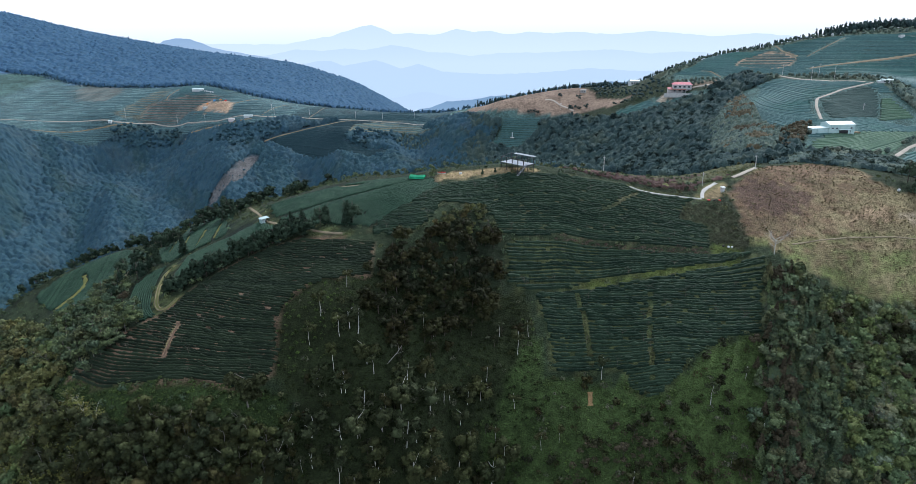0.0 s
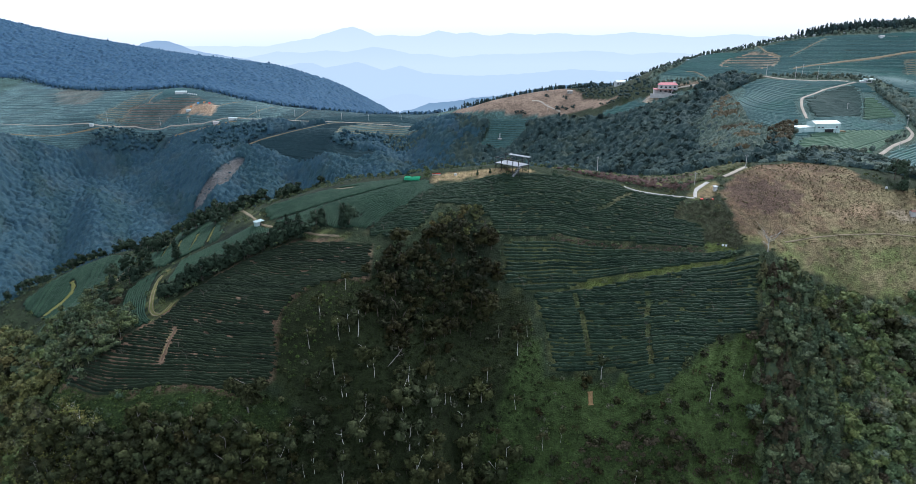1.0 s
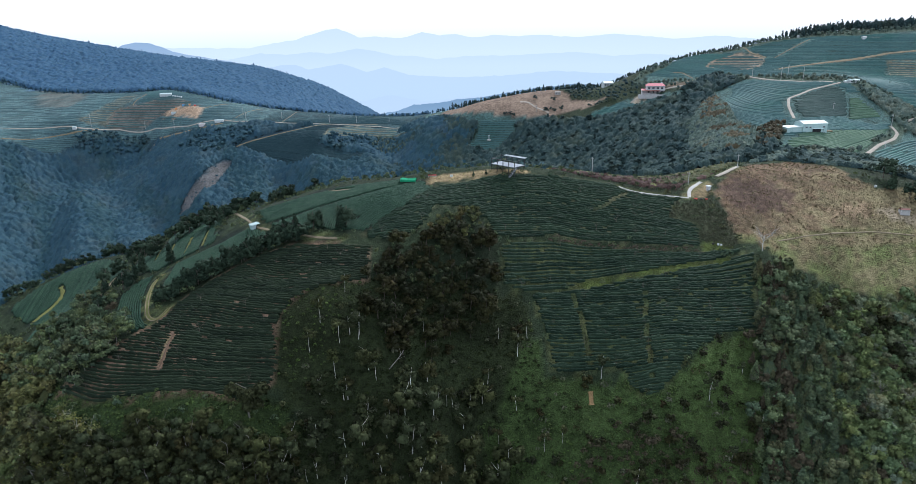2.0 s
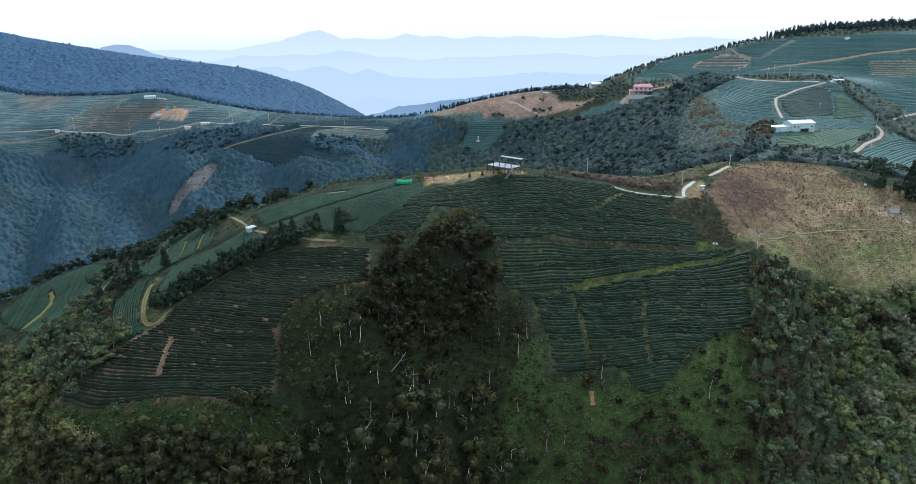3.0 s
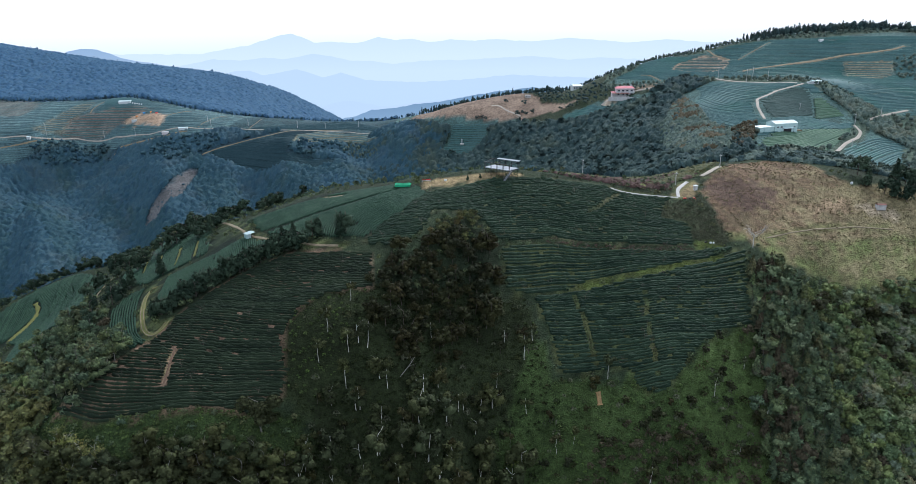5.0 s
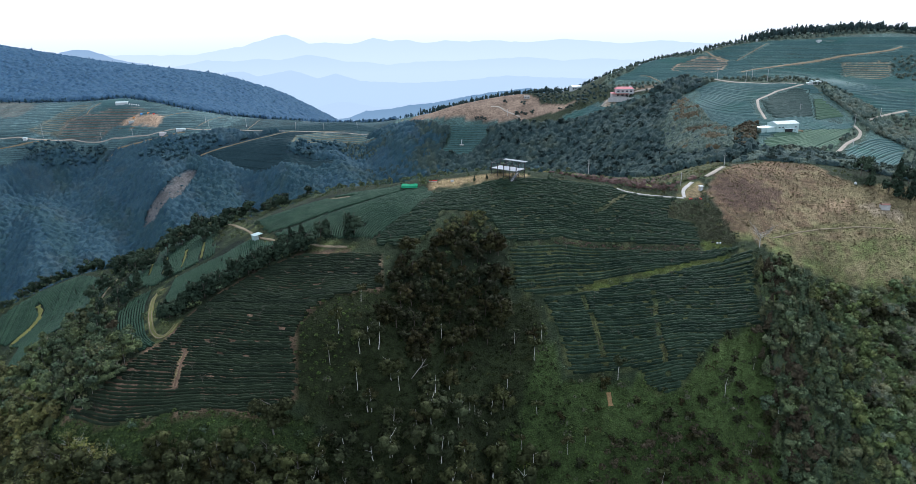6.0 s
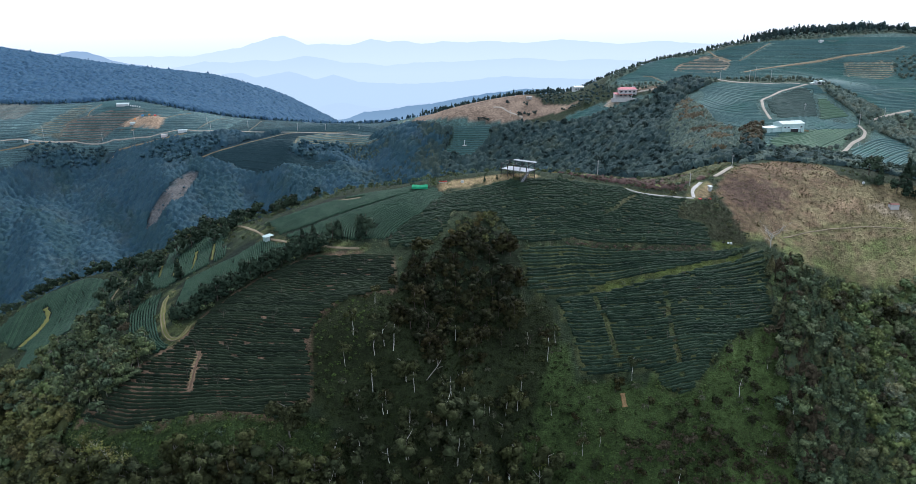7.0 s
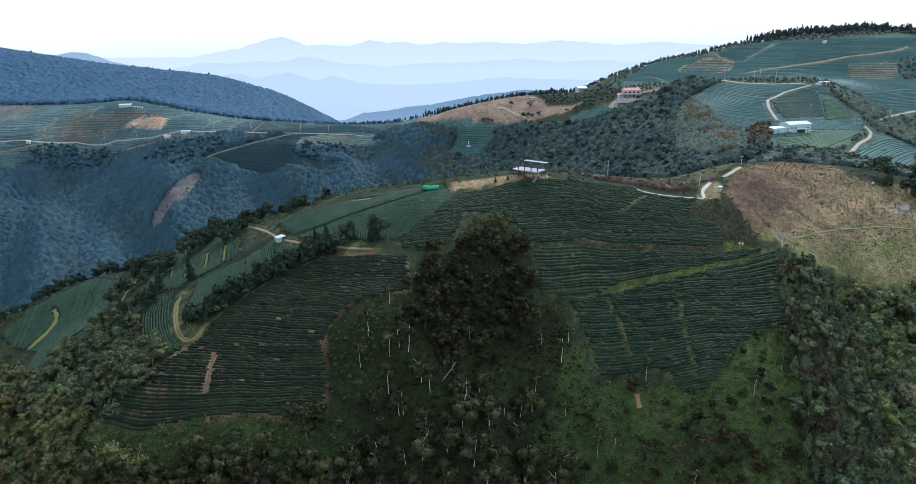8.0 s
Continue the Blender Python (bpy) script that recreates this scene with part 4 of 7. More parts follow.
def ribbon(line, half, lift=0.12, wobble=0.15):
    """A track laid on the ground: crown and two dropped edges."""
    p = np.asarray(line, float)
    s = np.r_[0, np.cumsum(np.linalg.norm(np.diff(p, axis=0), axis=1))]
    n = max(6, int(s[-1] / 1.5))
    u = np.linspace(0, s[-1], n)
    q = np.stack([np.interp(u, s, p[:, 0]), np.interp(u, s, p[:, 1])], 1)
    for _ in range(4):
        q[1:-1] = (q[:-2] + 2 * q[1:-1] + q[2:]) / 4
    t = np.gradient(q, axis=0)
    t /= np.linalg.norm(t, axis=1)[:, None] + 1e-9
    side = np.stack([-t[:, 1], t[:, 0]], 1)
    offs = np.array([-1.06, -1.0, -0.5, 0.0, 0.5, 1.0, 1.06])
    wide = half * (1 + rng.normal(0, wobble, n))
    x = q[:, :1] + side[:, :1] * offs * wide[:, None]
    y = q[:, 1:] + side[:, 1:] * offs * wide[:, None]
    z = height(x, y) + lift
    z[:, [0, -1]] -= lift + 0.4
    k = len(offs)
    a = np.arange(n - 1)[:, None] * k + np.arange(k - 1)[None]
    return np.stack([x, y, z], -1).reshape(-1, 3), np.stack([a, a + 1, a + 1 + k, a + k], -1).reshape(-1, 4)


for (line, half), label in zip(EARTH_TRACKS, ("tan earth track past the white shed", "looping earth track with a grassy middle", "reddish bare earth path between terraces",
        "pale earth track on the spur", "thin earth trail over the cleared hill", "sandy bare patch on the crest", "orange earth lane across the upper slope", "tan earth path down to the terraces", "thin tan path up to the ridge", "tan earth path above the red-roofed house",
        "pale earth lane through far tea fields", "earth lane over the saddle", "small bare earth slip in the creepers",
        "pale lane along the plateau edge", "tan path below the barn", "earth path from the building site", "thin path between plateau fields", "thin path over the saddle")):
    tagged(new("track", mesh_of("track", *ribbon(line, half), SLIP if "slip" in label else RED_EARTH if line is RED_PATH else TRACK_GRASS if line is LOOP_TRACK else EARTH, True)), label, "track", kind="structure")
FIELD_STRIP = [(-173.7, 258.6), (-171.2, 266.0), (-170.0, 273.2), (-170.8, 279.0), (-174.1, 283.5)]
tagged(new("track", mesh_of("track", *ribbon(FIELD_STRIP, 1.0, 0.12, 0.35), TRACK_GRASS, True)), "grassy tan strip across the outer tea field", "track", kind="structure")
GRASS_STRIPS = [[(-104, 231), (-105, 238), (-107, 247)], [(-97, 229), (-97.5, 236), (-99, 244)], [(-110.5, 237), (-112, 244), (-114, 253)], [(-90, 228), (-91, 236), (-92, 243)]]
for strip in GRASS_STRIPS:
    tagged(new("track", mesh_of("track", *ribbon(strip, 0.4, 0.12, 0.4), TRACK_GRASS, True)), "dry grassy bank between stepped tea rows", "bank", kind="structure")
loop = np.array(LOOP_TRACK)
turn = np.gradient(loop, axis=0)
turn /= np.linalg.norm(turn, axis=1)[:, None]
for side in (-0.45, 0.45):
    rut = loop + side * np.stack([-turn[:, 1], turn[:, 0]], 1)
    tagged(new("wheel_rut", mesh_of("wheel_rut", *ribbon([tuple(p) for p in rut], 0.13, 0.15, 0.3), EARTH, True)), "bare tan wheel rut in the grassy track", "wheel rut", kind="structure")
for line, half in PAVED_TRACKS:
    tagged(new("road", mesh_of("road", *ribbon(line, half, 0.18, 0.06), CONCRETE if line is WHITE_ROAD or line is ROAD_SPUR else FARM_ROAD, True)), "narrow pale concrete farm road", "road", kind="structure")

# ---------------------------------------------------------------- hazy distance: plain glowing layers behind everything, haze painted into their colour
LIFT = (SCALE - 1) * PATH[0][1][2]  # these layers are drawn in metres round the first eye


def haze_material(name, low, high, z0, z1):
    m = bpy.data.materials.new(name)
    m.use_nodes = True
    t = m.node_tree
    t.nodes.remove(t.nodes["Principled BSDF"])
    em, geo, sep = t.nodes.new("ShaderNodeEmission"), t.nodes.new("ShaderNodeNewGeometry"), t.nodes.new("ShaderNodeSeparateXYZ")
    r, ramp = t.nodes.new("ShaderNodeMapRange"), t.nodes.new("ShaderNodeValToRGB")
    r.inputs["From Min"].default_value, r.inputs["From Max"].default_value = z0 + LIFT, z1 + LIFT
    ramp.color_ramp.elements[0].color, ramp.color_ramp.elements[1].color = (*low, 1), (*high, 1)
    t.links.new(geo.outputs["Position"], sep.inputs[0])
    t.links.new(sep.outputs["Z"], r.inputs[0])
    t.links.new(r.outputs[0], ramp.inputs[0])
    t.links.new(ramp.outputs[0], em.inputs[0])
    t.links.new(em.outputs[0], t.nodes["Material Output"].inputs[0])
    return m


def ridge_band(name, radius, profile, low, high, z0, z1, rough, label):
    """A far ridge: a glowing curved band whose crest runs through (bearing, height); its painted haze grades in colour
    from z0 up to z1.
    """
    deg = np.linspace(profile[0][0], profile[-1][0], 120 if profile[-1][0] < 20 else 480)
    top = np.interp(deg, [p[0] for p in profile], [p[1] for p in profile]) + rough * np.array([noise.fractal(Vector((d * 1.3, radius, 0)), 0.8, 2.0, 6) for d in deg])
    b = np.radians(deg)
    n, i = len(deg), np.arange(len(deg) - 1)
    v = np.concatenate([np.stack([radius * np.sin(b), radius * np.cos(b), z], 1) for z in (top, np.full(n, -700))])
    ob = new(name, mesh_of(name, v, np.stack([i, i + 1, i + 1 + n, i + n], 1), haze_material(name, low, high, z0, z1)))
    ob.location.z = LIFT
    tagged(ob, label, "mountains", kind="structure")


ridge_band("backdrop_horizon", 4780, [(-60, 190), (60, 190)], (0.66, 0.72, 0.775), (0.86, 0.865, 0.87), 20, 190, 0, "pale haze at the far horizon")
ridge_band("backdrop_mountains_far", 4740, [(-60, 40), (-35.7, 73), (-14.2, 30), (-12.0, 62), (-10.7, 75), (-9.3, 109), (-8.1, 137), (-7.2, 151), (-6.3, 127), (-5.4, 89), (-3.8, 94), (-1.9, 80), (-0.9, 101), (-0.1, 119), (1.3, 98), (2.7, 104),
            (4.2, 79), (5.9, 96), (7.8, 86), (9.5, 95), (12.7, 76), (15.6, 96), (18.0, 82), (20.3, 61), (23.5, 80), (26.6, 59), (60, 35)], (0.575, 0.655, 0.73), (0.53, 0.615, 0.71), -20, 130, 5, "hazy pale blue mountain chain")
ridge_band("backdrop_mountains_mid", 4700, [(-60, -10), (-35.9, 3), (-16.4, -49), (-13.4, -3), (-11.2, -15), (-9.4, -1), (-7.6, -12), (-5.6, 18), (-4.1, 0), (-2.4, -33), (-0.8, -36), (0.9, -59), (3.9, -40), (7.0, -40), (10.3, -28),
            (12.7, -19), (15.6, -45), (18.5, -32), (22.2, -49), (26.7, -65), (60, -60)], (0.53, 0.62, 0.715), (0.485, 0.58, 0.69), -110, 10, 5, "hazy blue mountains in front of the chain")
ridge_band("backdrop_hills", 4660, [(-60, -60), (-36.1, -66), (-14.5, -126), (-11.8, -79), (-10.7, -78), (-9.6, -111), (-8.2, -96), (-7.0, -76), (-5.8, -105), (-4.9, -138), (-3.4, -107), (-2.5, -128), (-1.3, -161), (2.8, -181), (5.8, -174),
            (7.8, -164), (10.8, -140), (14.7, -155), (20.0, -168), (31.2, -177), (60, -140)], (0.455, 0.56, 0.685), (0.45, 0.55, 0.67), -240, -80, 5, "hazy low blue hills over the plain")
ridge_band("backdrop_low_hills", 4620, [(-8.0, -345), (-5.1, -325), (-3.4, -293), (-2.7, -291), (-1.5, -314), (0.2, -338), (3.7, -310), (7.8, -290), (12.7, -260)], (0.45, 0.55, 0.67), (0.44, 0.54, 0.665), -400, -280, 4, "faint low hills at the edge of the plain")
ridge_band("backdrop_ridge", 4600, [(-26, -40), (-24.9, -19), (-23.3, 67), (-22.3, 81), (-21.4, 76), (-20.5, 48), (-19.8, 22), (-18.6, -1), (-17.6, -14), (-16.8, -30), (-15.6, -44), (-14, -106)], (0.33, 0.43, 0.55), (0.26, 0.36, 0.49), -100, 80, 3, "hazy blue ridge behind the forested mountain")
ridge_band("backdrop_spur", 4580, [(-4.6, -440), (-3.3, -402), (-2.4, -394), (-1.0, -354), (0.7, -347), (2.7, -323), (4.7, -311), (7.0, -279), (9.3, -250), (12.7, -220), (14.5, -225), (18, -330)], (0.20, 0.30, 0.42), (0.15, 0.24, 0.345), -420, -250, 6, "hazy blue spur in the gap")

# ---------------------------------------------------------------- tea rows
def along(points, n):
    p = np.asarray(points, float)
    s = np.r_[0, np.cumsum(np.linalg.norm(np.diff(p, axis=0), axis=1))]
    u = np.linspace(0, s[-1], n)
    q = np.stack([np.interp(u, s, p[:, i]) for i in range(2)], 1)
    for _ in range(n // 12):
        q[1:-1] = (q[:-2] + 2 * q[1:-1] + q[2:]) / 4
    return q


SECTION = np.array([(-0.62, -0.3), (-0.66, 0.38), (-0.42, 0.76), (0.0, 0.86), (0.42, 0.76), (0.66, 0.38), (0.62, -0.3)])


def hedge_mesh(path, wide=1.0, tall=1.0, leaf=None, step=0.48):
    """Clipped tea bushes grown together, along runs of plan places."""
    verts, faces, base = [], [], 0
    for run in path:
        s = np.r_[0, np.cumsum(np.linalg.norm(np.diff(run, axis=0), axis=1))]
        n = max(3, int(s[-1] / step) + 1)
        u = np.linspace(0, s[-1], n)
        x, y = np.interp(u, s, run[:, 0]), np.interp(u, s, run[:, 1])
        z = height(x, y)
        tx, ty = np.gradient(x), np.gradient(y)
        ln = np.hypot(tx, ty) + 1e-9
        nx, ny = -ty / ln, tx / ln
        k = len(SECTION)
        jig = rng.normal(0, 0.13, (n, k, 3)) * wide
        lumps = np.convolve(rng.normal(0, 1, n + 2), (0.5, 0.7, 0.5), "valid")
        swell = (1 + lumps * (0.09 if leaf is TEA_SPUR else 0.20)) * np.where((np.arange(n) == 0) | (np.arange(n) == n - 1), 0.55, 1)
        off = SECTION[None, :, 0] * wide * swell[:, None]
        up = SECTION[None, :, 1] * tall * swell[:, None]
        v = np.stack([x[:, None] + nx[:, None] * off, y[:, None] + ny[:, None] * off, z[:, None] + up], -1) + jig
        verts.append(v.reshape(-1, 3))
        a = np.arange(n - 1)[:, None] * k + np.arange(k - 1)[None] + base
        faces.append(np.stack([a, a + k, a + k + 1, a + 1], -1).reshape(-1, 4))
        for e in (0, n - 1):
            m = base + e * k
            faces.append(np.array([[m, m + 1, m + 5, m + 6], [m + 1, m + 2, m + 4, m + 5], [m + 2, m + 3, m + 4, m + 4]][:2]))
        base += n * k
    if not verts:
        return None
    return mesh_of("tea_hedge", np.concatenate(verts), np.concatenate(faces), leaf, True)


def runs_of(q, keep, breaks):
    """Cuts a row where it leaves its field, and at some gaps."""
    out, run = [], []
    for p, ok in zip(q, keep):
        if ok and rng.random() > breaks:
            run.append(p)
        else:
            if len(run) > 2:
                out.append(np.array(run))
            run = []
    if len(run) > 2:
        out.append(np.array(run))
    return out


OPEN_PATHS = [YELLOW_PATH, LAWN, HILL_TOP]


def plant_field(poly, guides, pitch, group, label, breaks=0.02, leaf=None, mass=False, fill=0.53):
    g = np.array([along(k, 120) for k in guides])
    gap = np.linalg.norm(np.diff(g, axis=0), axis=2).mean(1)
    gz = np.array([height(k[:, 0], k[:, 1]).mean() for k in g])
    gap = np.hypot(gap, np.abs(np.diff(gz)))
    s = np.r_[0, np.cumsum(gap)]
    every = []
    for u in np.arange(pitch / 2, s[-1], pitch):
        i = min(len(gap) - 1, int(np.searchsorted(s, u) - 1))
        f = (u - s[i]) / gap[i]
        q = g[i] * (1 - f) + g[i + 1] * f
        q = along(q, max(12, int(np.linalg.norm(np.diff(q, axis=0), axis=1).sum() / 0.8)))
        w = np.cumsum(rng.normal(0, 0.05, len(q)))
        q[:, 1] += np.convolve(w - w.mean(), np.ones(9) / 9, "same") * 0.6 * min(1, pitch) ** 3
        keep = inside(poly, q[:, 0] + rng.normal(0, 0.5), q[:, 1])
        for p in OPEN_PATHS:
            keep &= ~inside(p, q[:, 0], q[:, 1])
        for line, half in EARTH_TRACKS[:6] + PAVED_TRACKS[:2]:
            keep &= from_line(line, q[:, 0], q[:, 1]) > half + (0.2 if line is RED_PATH else 0.5)
        for line, wide in ((WEEDS_A, 0.15), (WEEDS_B, 0.15), (WEEDS_C, 0.2), (FOOT_PATH, 0.4), (FIELD_STRIP, 0.9), *((g, 0.5) for g in GRASS_STRIPS)):
            keep &= from_line(line, q[:, 0], q[:, 1]) > wide + 0.4 * rng.random()
        runs = runs_of(q, keep, breaks)
        if mass:
            every += runs
            continue
        me = hedge_mesh(runs, fill * pitch, 0.45 + 0.3 * pitch, leaf)
        if me:
            tagged(new("tea_hedge", me), label, "tea hedge", group)
    if mass:
        tagged(new("tea_hedges", hedge_mesh(every, fill * pitch, 0.45 + 0.3 * pitch, leaf)), label, "tea rows", kind="stuff")


for (poly, guides), pitch, group, label in zip(TEA_FIELDS, (1.02, 0.96, 0.90, 0.92, 0.82, 0.80, 0.80, 0.80, 0.80),
        ("lower hillside tea rows", "middle hillside tea rows", "upper hillside tea rows", "terraced front tea rows", "hilltop tea rows",
         "tea rows beside the shed", "fan-shaped tea rows", "stepped tea rows", "outer spur tea rows"),
        ("dark green clipped tea hedge following the hillside",) * 3 + ("dark green tea hedge on a brown earth terrace",) +
        ("dark green clipped tea hedge on the spur",) * 5):
    plant_field(poly, guides, pitch, group, label, 0.006 if group.startswith("terraced") else 0.012 if "hillside" in group else 0.004, TEA if "hillside" in group else TEA_FRONT if "terraced" in group else TEA_SPUR, poly in (UPPER_LEFT, SHED_STRIP, TERRACES, FAN_FIELD), 0.42 if poly is LEFT_FRONT else 0.53)


# far tea: rows along the contours, too many and too small to count
def contour_rows(name, poly, seeds, half, label, step=3.0, tall=0.42, avoid=(), leaf=None):
    """Low hedges that follow level lines through seed places on a slope."""
    lines = []
    for way in (1, -1):
        q = np.array(seeds, float)
        line = [q.copy()]
        for _ in range(int(half / step)):
            e = 2.0
            gx_ = height(q[:, 0] + e, q[:, 1]) - height(q[:, 0] - e, q[:, 1])
            gy_ = height(q[:, 0], q[:, 1] + e) - height(q[:, 0], q[:, 1] - e)
            ln = np.hypot(gx_, gy_) + 1e-6
            q = q + way * step * np.stack([gy_ / ln, -gx_ / ln], 1)
            line.append(q.copy())
        lines.append(np.array(line))
    full = np.concatenate([lines[1][::-1], lines[0][1:]])
    verts, faces, base = [], [], 0
    for i in range(full.shape[1]):
        row = full[:, i]
        keep = inside(poly, row[:, 0], row[:, 1])
        for other in avoid:
            keep &= ~inside(other, row[:, 0], row[:, 1])
        for line, lane in EARTH_TRACKS[6:] + PAVED_TRACKS[3:]:
            keep &= from_line(line, row[:, 0], row[:, 1]) > lane + 1.0
        for run in runs_of(row, keep, 0.004):
            n = len(run)
            t = np.gradient(run, axis=0)
            t /= np.linalg.norm(t, axis=1)[:, None] + 1e-9
            z = height(run[:, 0], run[:, 1])
            o = np.array([-0.68, -0.50, 0.50, 0.68])
            up = np.array([-0.3, tall, tall, -0.3])
            v = np.stack([run[:, :1] - t[:, 1:] * o, run[:, 1:] + t[:, :1] * o, z[:, None] + up * rng.uniform(0.85, 1.15, (n, 1))], -1)
            a = np.arange(n - 1)[:, None] * 4 + np.arange(3)[None] + base
            verts.append(v.reshape(-1, 3))
            faces.append(np.stack([a, a + 4, a + 5, a + 1], -1).reshape(-1, 4))
            base += 4 * n
    tagged(new(name, mesh_of(name, np.concatenate(verts), np.concatenate(faces), leaf or TEA_FAR, True)), label, "tea rows", kind="stuff")


def line_of(a, b, gap):
    n = int(math.dist(a, b) / gap)
    return np.linspace(a, b, n) + rng.normal(0, 0.25, (n, 2))


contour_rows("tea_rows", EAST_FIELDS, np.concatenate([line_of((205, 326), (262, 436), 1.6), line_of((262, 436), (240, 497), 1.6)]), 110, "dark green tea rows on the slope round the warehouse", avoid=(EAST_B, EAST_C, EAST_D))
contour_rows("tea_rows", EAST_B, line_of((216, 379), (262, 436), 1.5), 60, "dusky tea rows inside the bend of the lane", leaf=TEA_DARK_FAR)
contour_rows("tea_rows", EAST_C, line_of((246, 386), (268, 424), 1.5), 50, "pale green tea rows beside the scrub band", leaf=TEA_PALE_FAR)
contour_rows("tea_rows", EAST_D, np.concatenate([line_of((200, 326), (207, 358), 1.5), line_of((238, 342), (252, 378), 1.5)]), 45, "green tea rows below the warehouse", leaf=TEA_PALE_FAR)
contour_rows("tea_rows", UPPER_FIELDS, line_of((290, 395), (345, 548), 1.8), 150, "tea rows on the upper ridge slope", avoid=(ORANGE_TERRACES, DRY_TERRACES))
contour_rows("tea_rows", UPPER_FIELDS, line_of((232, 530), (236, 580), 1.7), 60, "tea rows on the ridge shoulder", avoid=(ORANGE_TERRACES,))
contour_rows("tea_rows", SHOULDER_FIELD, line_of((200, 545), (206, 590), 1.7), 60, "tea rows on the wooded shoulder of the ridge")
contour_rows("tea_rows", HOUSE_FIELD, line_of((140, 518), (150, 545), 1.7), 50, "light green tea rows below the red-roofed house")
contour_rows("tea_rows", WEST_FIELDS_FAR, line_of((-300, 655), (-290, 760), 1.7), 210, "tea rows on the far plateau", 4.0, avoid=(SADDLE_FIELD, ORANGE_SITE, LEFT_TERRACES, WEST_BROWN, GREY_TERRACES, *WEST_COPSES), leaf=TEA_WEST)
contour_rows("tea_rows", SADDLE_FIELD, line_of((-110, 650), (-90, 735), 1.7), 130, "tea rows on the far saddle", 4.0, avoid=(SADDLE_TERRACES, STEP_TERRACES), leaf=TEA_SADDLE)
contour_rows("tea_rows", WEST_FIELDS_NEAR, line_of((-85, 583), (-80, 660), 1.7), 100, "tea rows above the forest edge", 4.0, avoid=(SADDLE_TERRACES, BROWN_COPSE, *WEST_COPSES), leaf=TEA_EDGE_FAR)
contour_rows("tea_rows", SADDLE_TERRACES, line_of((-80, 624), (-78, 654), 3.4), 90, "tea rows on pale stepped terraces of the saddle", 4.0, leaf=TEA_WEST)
contour_rows("tea_rows", GREY_TERRACES, line_of((-345, 684), (-322, 744), 4.0), 60, "tea rows on grey stepped terraces", 4.0, leaf=TEA_WEST)
contour_rows("tea_rows", STEP_TERRACES, line_of((0, 588), (3, 640), 4.0), 30, "tea rows on small steps beside the brown field", leaf=TEA_WEST)
contour_rows("tea_rows", GLADE, line_of((45, 544), (55, 570), 1.5), 40, "tea rows in a forest glade")
contour_rows("tea_rows", ORANGE_TERRACES, line_of((246, 530), (248, 564), 2.8), 40, "tea rows on orange earth terraces")
contour_rows("tea_rows", LEFT_TERRACES, line_of((-318, 686), (-290, 720), 3.0), 90, "tea rows on brown stepped terraces")
contour_rows("tea_rows", DRY_TERRACES, line_of((345, 468), (362, 500), 3.4), 60, "tea rows on dry stepped terraces")
contour_rows("tea_rows", EAST_LOW, line_of(EAST_LOW[6], EAST_LOW[3], 1.7), 70, "tea rows below the valley lane")

# ---------------------------------------------------------------- trees
def tufts(centres, normals, size, spread=0.5):
    """Leaf clumps: small bent four-sided leaves at random turns about given places."""
    n = len(centres)
    a = normals * (1, 1, 1.0) + (0, 0, 0.25) + rng.normal(0, spread, (n, 3))
    a /= np.linalg.norm(a, axis=1)[:, None]
    b = np.cross(a, rng.normal(0, 1, (n, 3)))
    b /= np.linalg.norm(b, axis=1)[:, None] + 1e-9
    c = np.cross(a, b)
    s = size * rng.uniform(0.6, 1.3, (n, 1))
    v = np.stack([centres - b * s, centres - c * s * 0.7 + a * s * 0.25, centres + b * s, centres + c * s * 0.7 + a * s * 0.25], 1).reshape(-1, 3)
    return v, np.arange(4 * n).reshape(-1, 4)


def blob_points(n, centre, radii, low=-0.5):
    d = rng.normal(0, 1, (n * 3, 3))
    d /= np.linalg.norm(d, axis=1)[:, None]
    d = d[d[:, 2] > low][:n]
    r = rng.uniform(0.78, 1.08, (len(d), 1))
    return np.array(centre) + d * r * np.array(radii), d


def round_quads(n):
    """A sphere of n x n quads on each of six sides."""
    u = np.linspace(-1, 1, n + 1)
    verts, faces, seen = [], [], {}
    for axis in range(3):
        for sign in (-1, 1):
            grid = {}
            for i in range(n + 1):
                for j in range(n + 1):
                    v = np.zeros(3)
                    v[axis], v[(axis + 1) % 3], v[(axis + 2) % 3] = sign, math.tan(u[i] * math.pi / 4), math.tan(u[j] * math.pi / 4)
                    v /= np.linalg.norm(v)
                    key = tuple(np.round(v, 4))
                    if key not in seen:
                        seen[key] = len(verts)
                        verts.append(v)
                    grid[i, j] = seen[key]
            for i in range(n):
                for j in range(n):
                    q = [grid[i, j], grid[i + 1, j], grid[i + 1, j + 1], grid[i, j + 1]]
                    faces.append(q if sign > 0 else q[::-1])
    return np.array(verts), np.array(faces)


BALLS = {n: round_quads(n) for n in (2, 3, 4)}


def lump(centre, radii, n, rough, low=-2.0):
    """A clump of foliage: an uneven mass, open below the given level."""
    v, f = BALLS[n]
    if low > -1:
        f = f[v[f].mean(1)[:, 2] > low]
    return np.array(centre) + v * np.array(radii) * (1 + rng.normal(0, rough, (len(v), 1))), f


